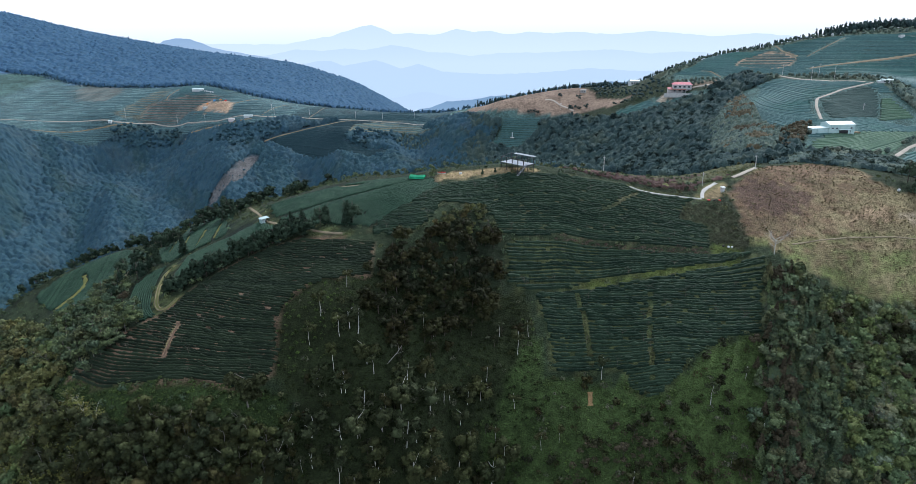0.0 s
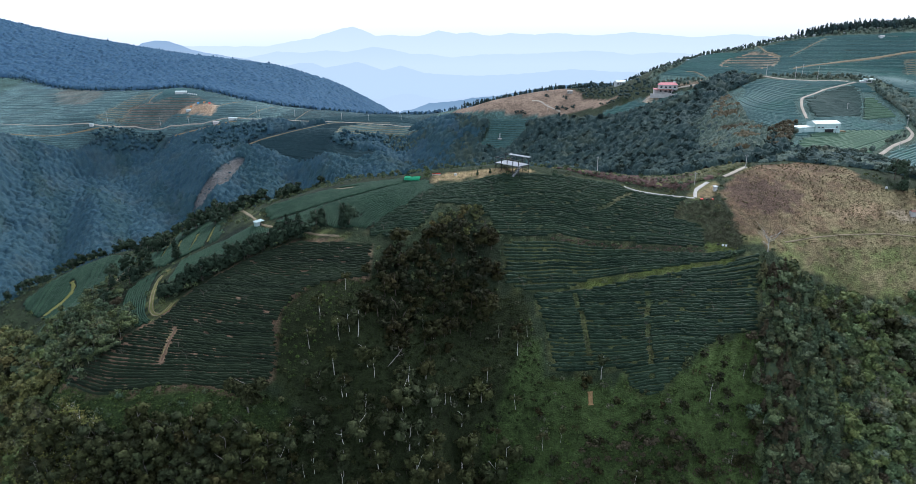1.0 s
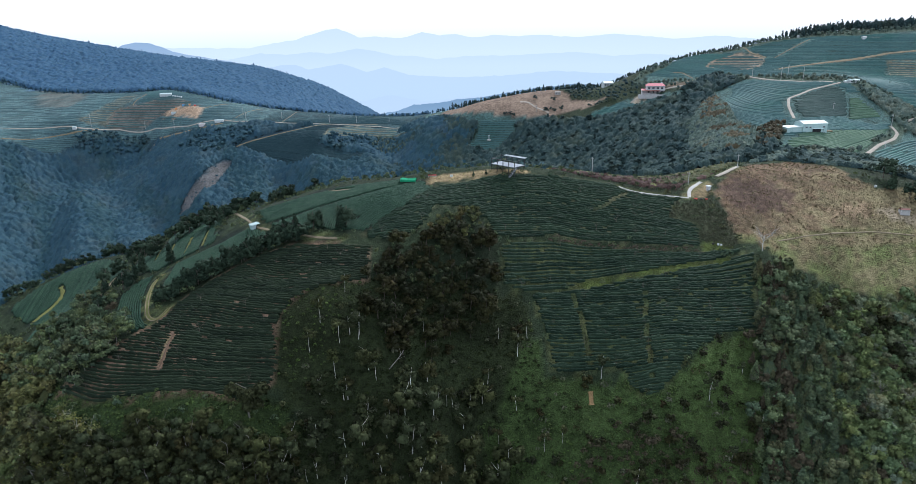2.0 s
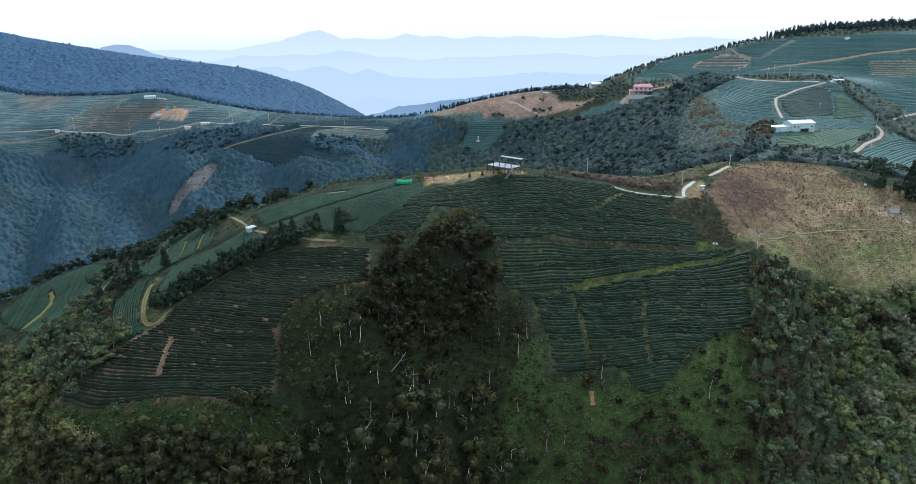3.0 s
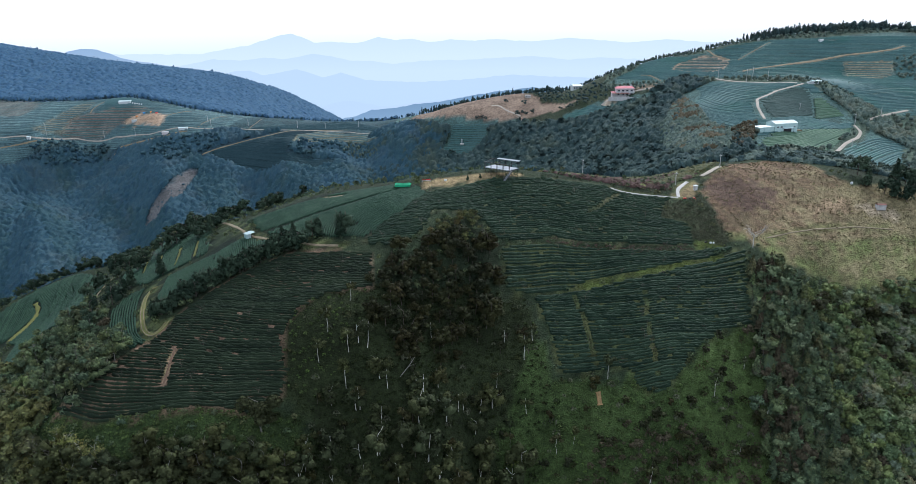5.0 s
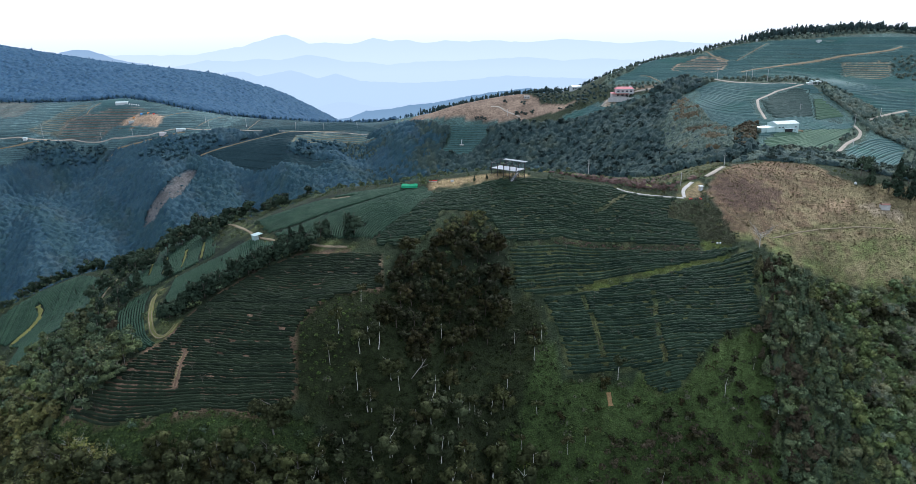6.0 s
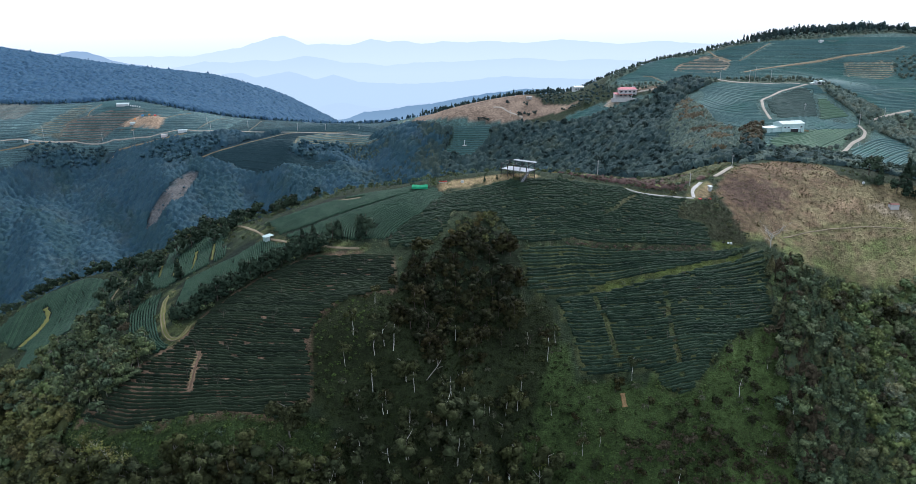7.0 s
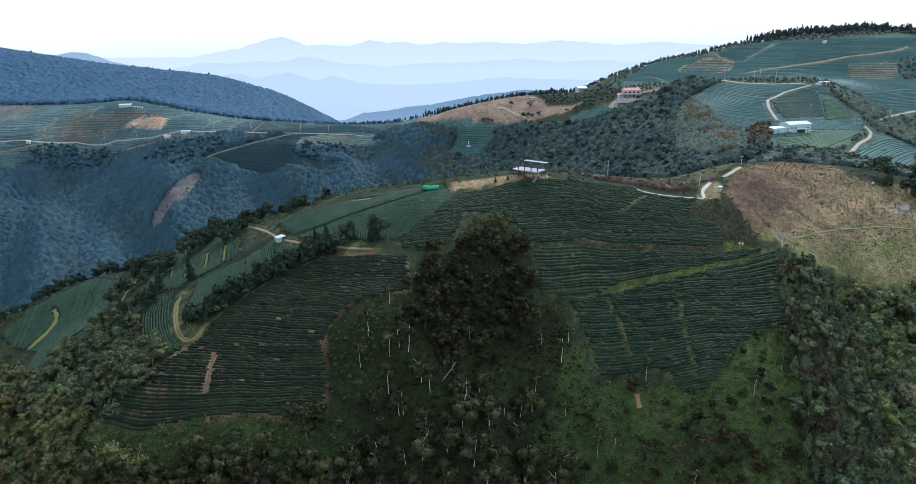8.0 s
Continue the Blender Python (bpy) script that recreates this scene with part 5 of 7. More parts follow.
def crown_arrays(kind, tall, count, size, fine=2):
    """Foliage of one crown: uneven masses with leaf clumps standing out of them; the tree stands at the origin."""
    pts, nor, masses = [], [], []
    if kind == "cone":
        tiers = 5
        for k in range(tiers):
            z = tall * (0.2 + 0.72 * k / tiers)
            r = tall * 0.19 * (1 - 0.8 * k / tiers)
            masses.append(lump(rng.normal(0, 0.05 * tall, 3) * (1, 1, 0) + (0, 0, z), (r * 0.8, r * 0.8, tall * 0.13), 2, 0.16))
        u = rng.random(count) ** 0.7
        a = rng.random(count) * 2 * np.pi
        z = tall * (0.12 + 0.9 * (1 - u))
        r = tall * 0.22 * (0.08 + u) * rng.uniform(0.75, 1.15, count)
        pts.append(np.stack([r * np.cos(a), r * np.sin(a), z], 1))
        nor.append(np.stack([np.cos(a), np.sin(a), np.full(count, 0.5)], 1))
    elif kind == "bamboo":
        stems = 16
        for _ in range(stems):
            a, lean = rng.random() * 2 * np.pi, rng.uniform(0.15, 0.5)
            h = tall * rng.uniform(0.7, 1.0)
            u = rng.uniform(0.2, 1, count // stems)
            r = lean * h * u ** 2.2 + 0.3
            pts.append(np.stack([r * np.cos(a), r * np.sin(a), h * u * (1 - 0.12 * u)], 1) + rng.normal(0, 0.28, (len(u), 3)))
            nor.append(np.tile([math.cos(a) * 0.5, math.sin(a) * 0.5, 0.8], (len(u), 1)))
    else:
        blobs = {"broad": 8, "slender": 5, "mid": 5, "bush": 3, "tuft": 1}[kind]
        base, wide = {"broad": (0.30, 0.42), "slender": (0.66, 0.25), "mid": (0.34, 0.40), "bush": (0.22, 0.5), "tuft": (0.1, 0.6)}[kind]
        k_in = 0.74
        for k in range(blobs):
            a, r = rng.random() * 2 * np.pi, tall * wide * math.sqrt(rng.random()) * 0.85
            if blobs <= 2 and k == 0:
                r *= 0.3
            z = tall * rng.uniform(base, max(0.84, base + 0.2))
            rad = tall * wide * rng.uniform(0.26, 0.56) * (1.45 if blobs <= 2 and k == 0 else 1)
            c = (r * math.cos(a), r * math.sin(a), z)
            if kind != "tuft":
                masses.append(lump(c, (rad * k_in, rad * k_in, rad * k_in * 0.82), fine, 0.26, -0.4))
            p, d = blob_points(count // blobs, c, (rad * 1.02, rad * 1.02, rad * 0.85))
            pts.append(p)
            nor.append(d)
    return joined(masses + [tufts(np.concatenate(pts), np.concatenate(nor), size * (1.0 if kind in ("tuft", "bamboo") else 1.45), 0.85)])


def dome_arrays(tall, wide, lumps, leaves, size, deep=0.36):
    """A far crown: one rounded mass with shoulders and a few leaf clumps that break its outline; deep: its depth over its height."""
    top = tall * (0.92 - deep)
    masses = [lump((0, 0, top), (wide * 0.92, wide * 0.92, tall * deep), 2, 0.17, -0.45)]
    for _ in range(lumps):
        a, r = rng.random() * 2 * np.pi, wide * rng.uniform(0.55, 0.9)
        k = rng.uniform(0.45, 0.65)
        masses.append(lump((r * math.cos(a), r * math.sin(a), top - tall * deep * rng.uniform(-0.2, 0.4)), (wide * k, wide * k, tall * 1.25 * deep * k), 2, 0.18, -0.3))
    if leaves:
        p, d = blob_points(leaves, (0, 0, top), (wide * 1.0, wide * 1.0, tall * deep * 1.02), 0.0)
        masses.append(tufts(p, d, size, 0.3))
    return joined(masses)


def tube(path, radii, sides=6):
    p, r = np.asarray(path, float), np.asarray(radii, float)
    t = np.gradient(p, axis=0)
    t /= np.linalg.norm(t, axis=1)[:, None]
    u = np.cross(t, [0.3, 0.9, 0.1])
    u /= np.linalg.norm(u, axis=1)[:, None]
    w = np.cross(t, u)
    a = np.arange(sides) * 2 * np.pi / sides
    v = p[:, None] + r[:, None, None] * (np.cos(a)[None, :, None] * u[:, None] + np.sin(a)[None, :, None] * w[:, None])
    i, j = np.meshgrid(np.arange(len(p) - 1), np.arange(sides), indexing="ij")
    f = np.stack([i * sides + j, i * sides + (j + 1) % sides, (i + 1) * sides + (j + 1) % sides, (i + 1) * sides + j], -1).reshape(-1, 4)
    return v.reshape(-1, 3), f


def joined(parts):
    v, f, n = [], [], 0
    for a, b in parts:
        v.append(a)
        f.append(b + n)
        n += len(a)
    return np.concatenate(v), np.concatenate(f)


def trunk_arrays(tall, thick, limbs, reach=0.25, top=0.8, bare=0):
    """A tapered, slightly crooked stem with limbs, and twigs where the tree is bare."""
    n = 7
    z = np.linspace(-0.6, tall * top, n)
    bow = np.cumsum(rng.normal(0, tall * 0.012, (n, 2)), axis=0)
    stem = np.column_stack([bow, z])
    out = [tube(stem, np.linspace(thick, thick * 0.35, n))]
    for _ in range(limbs):
        i = rng.integers(n // 2, n)
        a = rng.random() * 2 * np.pi
        ln = tall * reach * rng.uniform(0.6, 1.2)
        way = np.array([math.cos(a), math.sin(a), rng.uniform(0.5, 1.1)])
        u = np.linspace(0, 1, 4)[:, None]
        limb = stem[i] + way * ln * u + np.array([0, 0, ln * 0.15]) * u ** 2 + rng.normal(0, ln * 0.03, (4, 3)) * u
        out.append(tube(limb, np.linspace(thick * 0.45, thick * 0.12, 4), 4))
        for _ in range(bare):
            j = rng.integers(1, 4)
            w2 = way + rng.normal(0, 0.6, 3)
            l2 = ln * rng.uniform(0.3, 0.6)
            out.append(tube(np.array([limb[j], limb[j] + w2 * l2 * 0.5, limb[j] + w2 * l2 + [0, 0, l2 * 0.2]]), (thick * 0.14, thick * 0.1, thick * 0.05), 3))
    return joined(out)


def scatter(poly, gap, jitter=0.45, avoid=(), keep=1.0):
    """Places on a shaken grid within a plan polygon and outside others."""
    p = np.asarray(poly, float)
    x, y = np.meshgrid(np.arange(p[:, 0].min(), p[:, 0].max(), gap), np.arange(p[:, 1].min(), p[:, 1].max(), gap))
    x = (x + rng.uniform(-jitter, jitter, x.shape) * gap).ravel()
    y = (y + rng.uniform(-jitter, jitter, y.shape) * gap).ravel()
    ok = inside(poly, x, y) & (rng.random(x.size) < keep)
    for a in avoid:
        ok &= ~inside(a, x, y)
    return np.stack([x[ok], y[ok]], 1)


def forest_stuff(name, variants, places, size, mat, label, sink=0.3, smooth=True):
    """Many trees, too many to count, as one object."""
    if len(places) == 0:
        return
    z = height(places[:, 0], places[:, 1])
    parts = []
    pick, turn = rng.integers(0, len(variants), len(places)), rng.random(len(places)) * 2 * np.pi
    scale = rng.uniform(size[0], size[1], len(places))
    for (x, y), h, k, a, s in zip(places, z, pick, turn, scale):
        v, f = variants[k]
        c, d = math.cos(a) * s, math.sin(a) * s
        w = np.empty_like(v)
        w[:, 0], w[:, 1], w[:, 2] = v[:, 0] * c - v[:, 1] * d + x, v[:, 0] * d + v[:, 1] * c + y, v[:, 2] * s * rng.uniform(0.85, 1.15) + h - sink
        parts.append((w, f))
    v, f = joined(parts)
    me = mesh_of(name, v, f, mat, smooth)
    own = me.attributes.new("tree", "FLOAT", "POINT")
    own.data.foreach_set("value", np.repeat(rng.random(len(parts)), [len(p[0]) for p in parts]).astype(np.float32))
    tagged(new(name, me), label, "forest", kind="stuff")


def canopy(names, poly, avoid, gap, step, crown, rise, lift, mats, labels, sort, rough=0.09):
    """The closed roof of a far wood: rounded crowns grown together over jittered places, one object for each kind of stand."""
    p = np.asarray(poly, float)
    x0, y0 = p.min(0) - gap
    nx, ny = (np.ceil((p.max(0) - p.min(0)) / gap) + 3).astype(int)
    tx = x0 + (np.arange(nx)[None] + rng.uniform(0.05, 0.95, (ny, nx))) * gap
    ty = y0 + (np.arange(ny)[:, None] + rng.uniform(0.05, 0.95, (ny, nx))) * gap
    tall, wide, own = rng.uniform(0.55, 1.3, (ny, nx)), crown * rng.uniform(0.75, 1.25, (ny, nx)), rng.random((ny, nx))
    x, y = np.meshgrid(np.arange(p[:, 0].min(), p[:, 0].max(), step), np.arange(p[:, 1].min(), p[:, 1].max(), step))
    shape = x.shape
    x, y = (x + rng.normal(0, 0.15 * step, shape)).ravel(), (y + rng.normal(0, 0.15 * step, shape)).ravel()
    ok = inside(poly, x, y)
    for a in avoid:
        ok &= ~inside(a, x, y)
    for line, half in EARTH_TRACKS + PAVED_TRACKS:
        ok &= from_line(line, x, y) > half + 1.5
    ci, cj = ((x - x0) / gap).astype(int), ((y - y0) / gap).astype(int)
    best, near = np.full(x.size, -1.0), np.zeros(x.size, int)
    for di in (-1, 0, 1):
        for dj in (-1, 0, 1):
            i, j = np.clip(ci + di, 0, nx - 1), np.clip(cj + dj, 0, ny - 1)
            d = np.hypot(x - tx[j, i], y - ty[j, i]) / wide[j, i]
            z = tall[j, i] * np.maximum(0, 1 - d * d) ** 0.55 - 0.15 * d
            near = np.where(z > best, j * nx + i, near)
            best = np.maximum(best, z)
    z = height(x, y) + lift + rise * best + rng.normal(0, rough * rise, x.size)
    g = np.arange(x.size).reshape(shape)
    quads = np.stack([g[:-1, :-1], g[:-1, 1:], g[1:, 1:], g[1:, :-1]], -1).reshape(-1, 4)
    whole = ok[quads].all(1)
    rim = np.zeros(x.size, bool)
    rim[quads[~whole].ravel()] = True
    z[rim] -= lift + 0.6 * rise
    kind = sort(tx.ravel(), ty.ravel())[near]
    v = np.stack([x, y, z], 1)
    for k, (name, mat, label) in enumerate(zip(names, mats, labels)):
        f = quads[whole & (kind[quads[:, 0]] == k)]
        used, f = np.unique(f, return_inverse=True)
        me = mesh_of(name, v[used], f.reshape(-1, 4), mat, True)
        tone = me.attributes.new("tree", "FLOAT", "POINT")
        tone.data.foreach_set("value", own.ravel()[near[used]].astype(np.float32))
        tagged(new(name, me), label, "forest", kind="stuff")


def tree_thing(name, kind, tall, count, size, leaf, bark, thick, limbs, label, top=0.8, reach=0.25, bare=0):
    """One tree: an empty at its foot with a trunk and a crown under it."""
    root = new(name)
    root.empty_display_size = 0.3
    t = new("trunk", mesh_of("trunk", *trunk_arrays(tall, thick, limbs, reach, top, bare), bark, True))
    t.parent = root
    if kind:
        c = new("crown", mesh_of("crown", *crown_arrays(kind, tall, count, size), leaf, True))
        c.parent = root
    return tagged(root, label, "tree")


def stand(models, places, group, size=(0.8, 1.2), sink=0.2):
    """Sets copies of model trees at plan places; the models themselves take the first ones."""
    z = height(places[:, 0], places[:, 1])
    for n, ((x, y), h) in enumerate(zip(places, z)):
        m = models[n % len(models)]
        s = rng.uniform(*size)
        at = pose(x, y, h - sink, rng.normal(0, 2), rng.normal(0, 2), rng.uniform(0, 360)) @ Matrix.Diagonal((s, s, s * rng.uniform(0.9, 1.12), 1))
        if n < len(models) and "group" not in m:
            m.matrix_basis = at
            tagged(m, group=group)
        else:
            o = copy_thing(m, at)
            o.matrix_basis = at
            tagged(o, group=group)


def keep_off(places, gap=1.0):
    ok = np.ones(len(places), bool)
    for line, half in EARTH_TRACKS + PAVED_TRACKS:
        ok &= from_line(line, places[:, 0], places[:, 1]) > half + gap
    return places[ok]


ALL_OPEN = [p for p, _ in TEA_FIELDS] + FAR_FIELDS + [BROWN_CLEARING, BROWN_FAR_FIELD, YELLOW_PATH, LAWN, HILL_TOP, YARD, LANDSLIDE, ORANGE_SITE,
                                                      ORANGE_TERRACES, LEFT_TERRACES, DRY_SCRUB]
# the forests, as masses
HOLLOW = [(-285, 395), (-250, 348), (-130, 328), (-60, 318), (60, 308), (80, 335), (82, 455), (50, 485), (0, 505), (-130, 515), (-200, 485), (-255, 450)]
FINE_TREES = [dome_arrays(6 * rng.uniform(0.85, 1.2), 2.2 * rng.uniform(0.7, 1.25), 1, 8, 0.36, 0.27) for _ in range(16)]


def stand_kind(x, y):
    """Which colour a valley tree takes: hazed blue-green, its darker copy for painted slope shade and thinner haze
    nearby, or ravine green.
    """
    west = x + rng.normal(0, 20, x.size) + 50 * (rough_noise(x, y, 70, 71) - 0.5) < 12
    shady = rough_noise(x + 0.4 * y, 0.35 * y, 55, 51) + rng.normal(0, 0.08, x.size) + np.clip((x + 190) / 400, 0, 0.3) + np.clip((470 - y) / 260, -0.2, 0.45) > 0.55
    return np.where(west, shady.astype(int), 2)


NEAR_RAVINE = [(10, 330), (12, 480), (30, 572)] + [q for q in VALLEY[::-1] if q[0] > 35 and q[1] > 270]
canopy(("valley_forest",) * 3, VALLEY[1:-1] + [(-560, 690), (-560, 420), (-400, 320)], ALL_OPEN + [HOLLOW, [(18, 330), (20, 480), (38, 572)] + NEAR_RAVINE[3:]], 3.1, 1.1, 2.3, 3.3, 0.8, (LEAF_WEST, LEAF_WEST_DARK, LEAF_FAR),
       ("dense forest on the valley slopes, tinted blue-green for haze", "valley forest trees coloured darker for slope shade", "dark green trees at the mouth of the ravine"), stand_kind)
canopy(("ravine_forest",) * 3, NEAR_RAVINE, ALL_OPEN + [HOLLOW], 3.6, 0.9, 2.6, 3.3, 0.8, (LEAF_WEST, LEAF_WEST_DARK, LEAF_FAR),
       ("trees in the ravine, tinted blue-green for haze", "ravine trees coloured darker for slope shade", "dense dark green forest in the ravine"), stand_kind)
emergent = keep_off(scatter(NEAR_RAVINE, 7.5, avoid=ALL_OPEN + [HOLLOW, BAMBOO_BANK]), 3)
forest_stuff("ravine_forest", [crown_arrays("broad", 5.5, 50, 0.5) for _ in range(5)], emergent, (0.7, 1.1), LEAF_FAR, "taller trees standing out of the ravine forest", 0.3)
forest_stuff("valley_forest", FINE_TREES, scatter(LANDSLIDE, 3.0, keep=0.25), (0.25, 0.5), LEAF_WEST, "scrub growing back on the landslide")
forest_stuff("valley_forest", [dome_arrays(8, 4.2, 0, 0, 0) for _ in range(5)], scatter(HOLLOW, 7), (0.7, 1.1), LEAF_WEST_DARK, "forest in the hollow behind the hill")
RIDGE_BACK = [(118, 562), (165, 535), (172, 560), (165, 600), (150, 612), (105, 640), (60, 640), (100, 606)]
forest_stuff("valley_forest", FINE_TREES, keep_off(scatter(RIDGE_BACK, 4.0, avoid=[BROWN_FAR_FIELD, HOUSE_FIELD, [(146, 580), (168, 580), (168, 606), (146, 606)]], keep=0.8), 2), (0.35, 0.8), LEAF_FAR, "trees and scrub along the ridge back")
TALL_FAR = [dome_arrays(6, 1.3, 1, 14, 0.4) for _ in range(3)] + [crown_arrays("cone", 6, 24, 0.42) for _ in range(4)]
LOW_SCRUB = [dome_arrays(4.0, 1.5 * rng.uniform(0.8, 1.3), 1, 16, 0.4, 0.4) for _ in range(8)]
for copse in WEST_COPSES:
    forest_stuff("plateau_copse", FINE_TREES, scatter(copse, 3.4), (0.5, 1.0), LEAF_WEST_DARK, "dark copse between the plateau tea fields")
forest_stuff("plateau_copse", TALL_FAR, scatter(BROWN_COPSE, 2.8), (0.5, 1.0), LEAF_SCRUB, "brownish bamboo copse at the forest edge")
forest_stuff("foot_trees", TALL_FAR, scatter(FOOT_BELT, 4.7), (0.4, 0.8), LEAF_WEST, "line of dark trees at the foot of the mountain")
canopy(("bamboo_bank", "bamboo_bank"), BAMBOO_BANK, ALL_OPEN, 2.1, 0.62, 1.6, 2.4, 2.4, (LEAF_SCRUB, LEAF_RUST), ("olive bamboo and scrub on the bank above the ravine", "withered brown scrub on the bank above the ravine"), lambda x, y: (rough_noise(x, y, 30, 81) > 0.8).astype(int))
forest_stuff("bamboo_bank", LOW_SCRUB, scatter(BAMBOO_BANK, 4.5), (0.6, 1.1), LEAF_SCRUB, "taller bamboo on the bank")
forest_stuff("russet_bank", LOW_SCRUB, scatter(RUSSET_BANK, 2.2), (0.6, 1.1), LEAF_RUST, "russet shrubs beside the warehouse")
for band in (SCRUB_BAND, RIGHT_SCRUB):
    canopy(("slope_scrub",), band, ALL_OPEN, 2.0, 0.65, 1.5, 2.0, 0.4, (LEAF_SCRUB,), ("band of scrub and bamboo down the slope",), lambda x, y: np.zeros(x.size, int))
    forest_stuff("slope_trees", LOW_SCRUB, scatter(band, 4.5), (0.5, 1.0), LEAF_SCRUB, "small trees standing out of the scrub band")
forest_stuff("field_trees", [crown_arrays("broad", 5, 60, 0.42) for _ in range(4)], np.array([(89.9, 594.0), (105.9, 588.7), (95.6, 568.7), (100.1, 570.2), (103.4, 566.7), (108.4, 567.8), (60.9, 572.8), (65.1, 573.3), (67.7, 570.9)]), (0.7, 1.0), LEAF_FAR, "single dark trees on the brown field")
canopy(("mountain_forest",), [(-830, 860), (-560, 851)] + MOUNTAIN[2:8] + [(-20, 1000), (0, 1135), (-830, 1135)], [], 4.4, 1.8, 3.2, 3.6, 1.0, (LEAF_MOUNTAIN,), ("forest over the far mountain, tinted dark blue for haze",), lambda x, y: np.zeros(x.size, int))
CREST = [(-740, 1085), (-690, 1090), (-533, 1112), (-450, 1102), (-356, 1092), (-264, 1092), (-178, 1122), (-178, 1108), (-264, 1076), (-356, 1076), (-450, 1086), (-533, 1096), (-690, 1074), (-740, 1070)]
forest_stuff("crest_trees", TALL_FAR, scatter(CREST, 8.0, keep=0.7), (0.7, 1.3), LEAF_MOUNTAIN, "uneven trees along the mountain crest")
GAP_SKY = [(10, 662), (60, 650), (95, 642), (130, 632), (150, 618), (190, 606), (235, 584), (290, 568), (300, 578), (240, 596), (190, 622), (150, 640), (100, 655), (40, 672)]
fringe = scatter(GAP_SKY, 2.9)
forest_stuff("ridge_trees", TALL_FAR, fringe[fringe[:, 0] < 150], (0.5, 1.1), LEAF_FAR, "line of trees along the far ridge")
forest_stuff("ridge_trees", TALL_FAR, fringe[fringe[:, 0] >= 150], (0.35, 0.75), LEAF_FAR, "thin line of trees along the ridge")
CAP = [(300, 566), (330, 562), (345, 562), (360, 556), (440, 552), (520, 540), (520, 600), (440, 610), (340, 600), (300, 580)]
forest_stuff("ridge_wood", TALL_FAR, scatter(CAP, 4.2), (0.9, 1.45), LEAF_FAR, "dark wood on top of the ridge")
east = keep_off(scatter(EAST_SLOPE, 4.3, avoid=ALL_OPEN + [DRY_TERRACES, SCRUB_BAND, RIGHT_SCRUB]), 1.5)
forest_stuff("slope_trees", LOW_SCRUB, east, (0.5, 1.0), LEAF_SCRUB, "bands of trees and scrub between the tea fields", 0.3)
RAVINE_EDGE = [(172, 330), (190, 322), (235, 318), (300, 330), (330, 340), (300, 300), (220, 262), (185, 290), (160, 308), (140, 300)]
MID_TREES = [crown_arrays("broad", 6, 210, 0.27) for _ in range(10)]
canopy(("edge_scrub", "edge_scrub"), RAVINE_EDGE, ALL_OPEN, 2.2, 0.75, 1.6, 1.7, 0.4, (LEAF_SCRUB, LEAF_FAR), ("olive scrub above the cleared hill", "dark scrub above the cleared hill"), lambda x, y: (rough_noise(x, y, 22, 85) > 0.38).astype(int))
ROAD_BANK = [(52, 259.5), (80, 256.5), (94, 259), (101, 268), (113, 274), (131, 290), (140, 300), (115, 292), (70, 275), (40, 270)]
canopy(("road_bank_scrub", "road_bank_scrub"), ROAD_BANK, ALL_OPEN, 1.5, 0.5, 1.1, 0.9, 0.2, (RED_LEAF, LEAF_MID), ("reddish bare scrub on the bank behind the road", "low green scrub on the bank behind the road"), lambda x, y: (rough_noise(x, y, 9, 86) + (y - 268) / 25 > 0.6).astype(int))
forest_stuff("ravine_trees", [crown_arrays("mid", 5, 84, 0.38) for _ in range(6)], keep_off(scatter(RAVINE_EDGE, 6.0, avoid=ALL_OPEN), 2), (0.5, 1.0), LEAF_SCRUB, "mixed trees above the cleared hill")
# forest below the tea: a stretch of separate trees, the rest as a mass
LEFT_WOOD = [(-106, 155), (-90, 152), (-60, 151), (-48, 152), (-50, 141), (-75, 138), (-112, 142), (-116, 154)]
RIGHT_WOOD = [(90, 150), (92, 170), (98, 191), (110, 215), (124, 213), (118, 180), (112, 165), (104, 150)]
left_mass = keep_off(scatter(NEAR_BELT, 3.5, avoid=ALL_OPEN + [LEFT_WOOD, VINE_SLOPE, FIELD_FOOT]))
right_mass = keep_off(scatter(RIGHT_BELT, 3.1, avoid=ALL_OPEN + [RIGHT_WOOD, VINE_SLOPE]))
OUTER_TREES = [dome_arrays(6, 2.2, 2, 16, 0.5) for _ in range(6)]
core = (left_mass[:, 0] > -190) & (left_mass[:, 1] > 137)
forest_stuff("hillside_forest", OUTER_TREES, left_mass[~core], (0.6, 1.2), LEAF_MID, "green forest on the lower slope")
left_mass = left_mass[core]
kind = 0.25 * np.clip((-105 - left_mass[:, 0]) / 20, -1, 1) + rough_noise(left_mass[:, 0], left_mass[:, 1], 16, 31) + rng.normal(0, 0.22, len(left_mass))
forest_stuff("hillside_forest", MID_TREES, left_mass[kind > 0.5], (0.7, 1.3), LEAF_MID, "dense mixed broadleaf forest below the tea")
forest_stuff("hillside_forest", MID_TREES, left_mass[(kind <= 0.5) & (kind > 0.2)], (0.6, 1.25), LEAF_OLIVE, "olive green trees in the forest below the tea")
forest_stuff("hillside_forest", MID_TREES, left_mass[kind <= 0.2], (0.6, 1.2), LEAF_DARK, "dark trees in the forest below the tea")
core = (right_mass[:, 0] < 178) & (right_mass[:, 1] > 142)
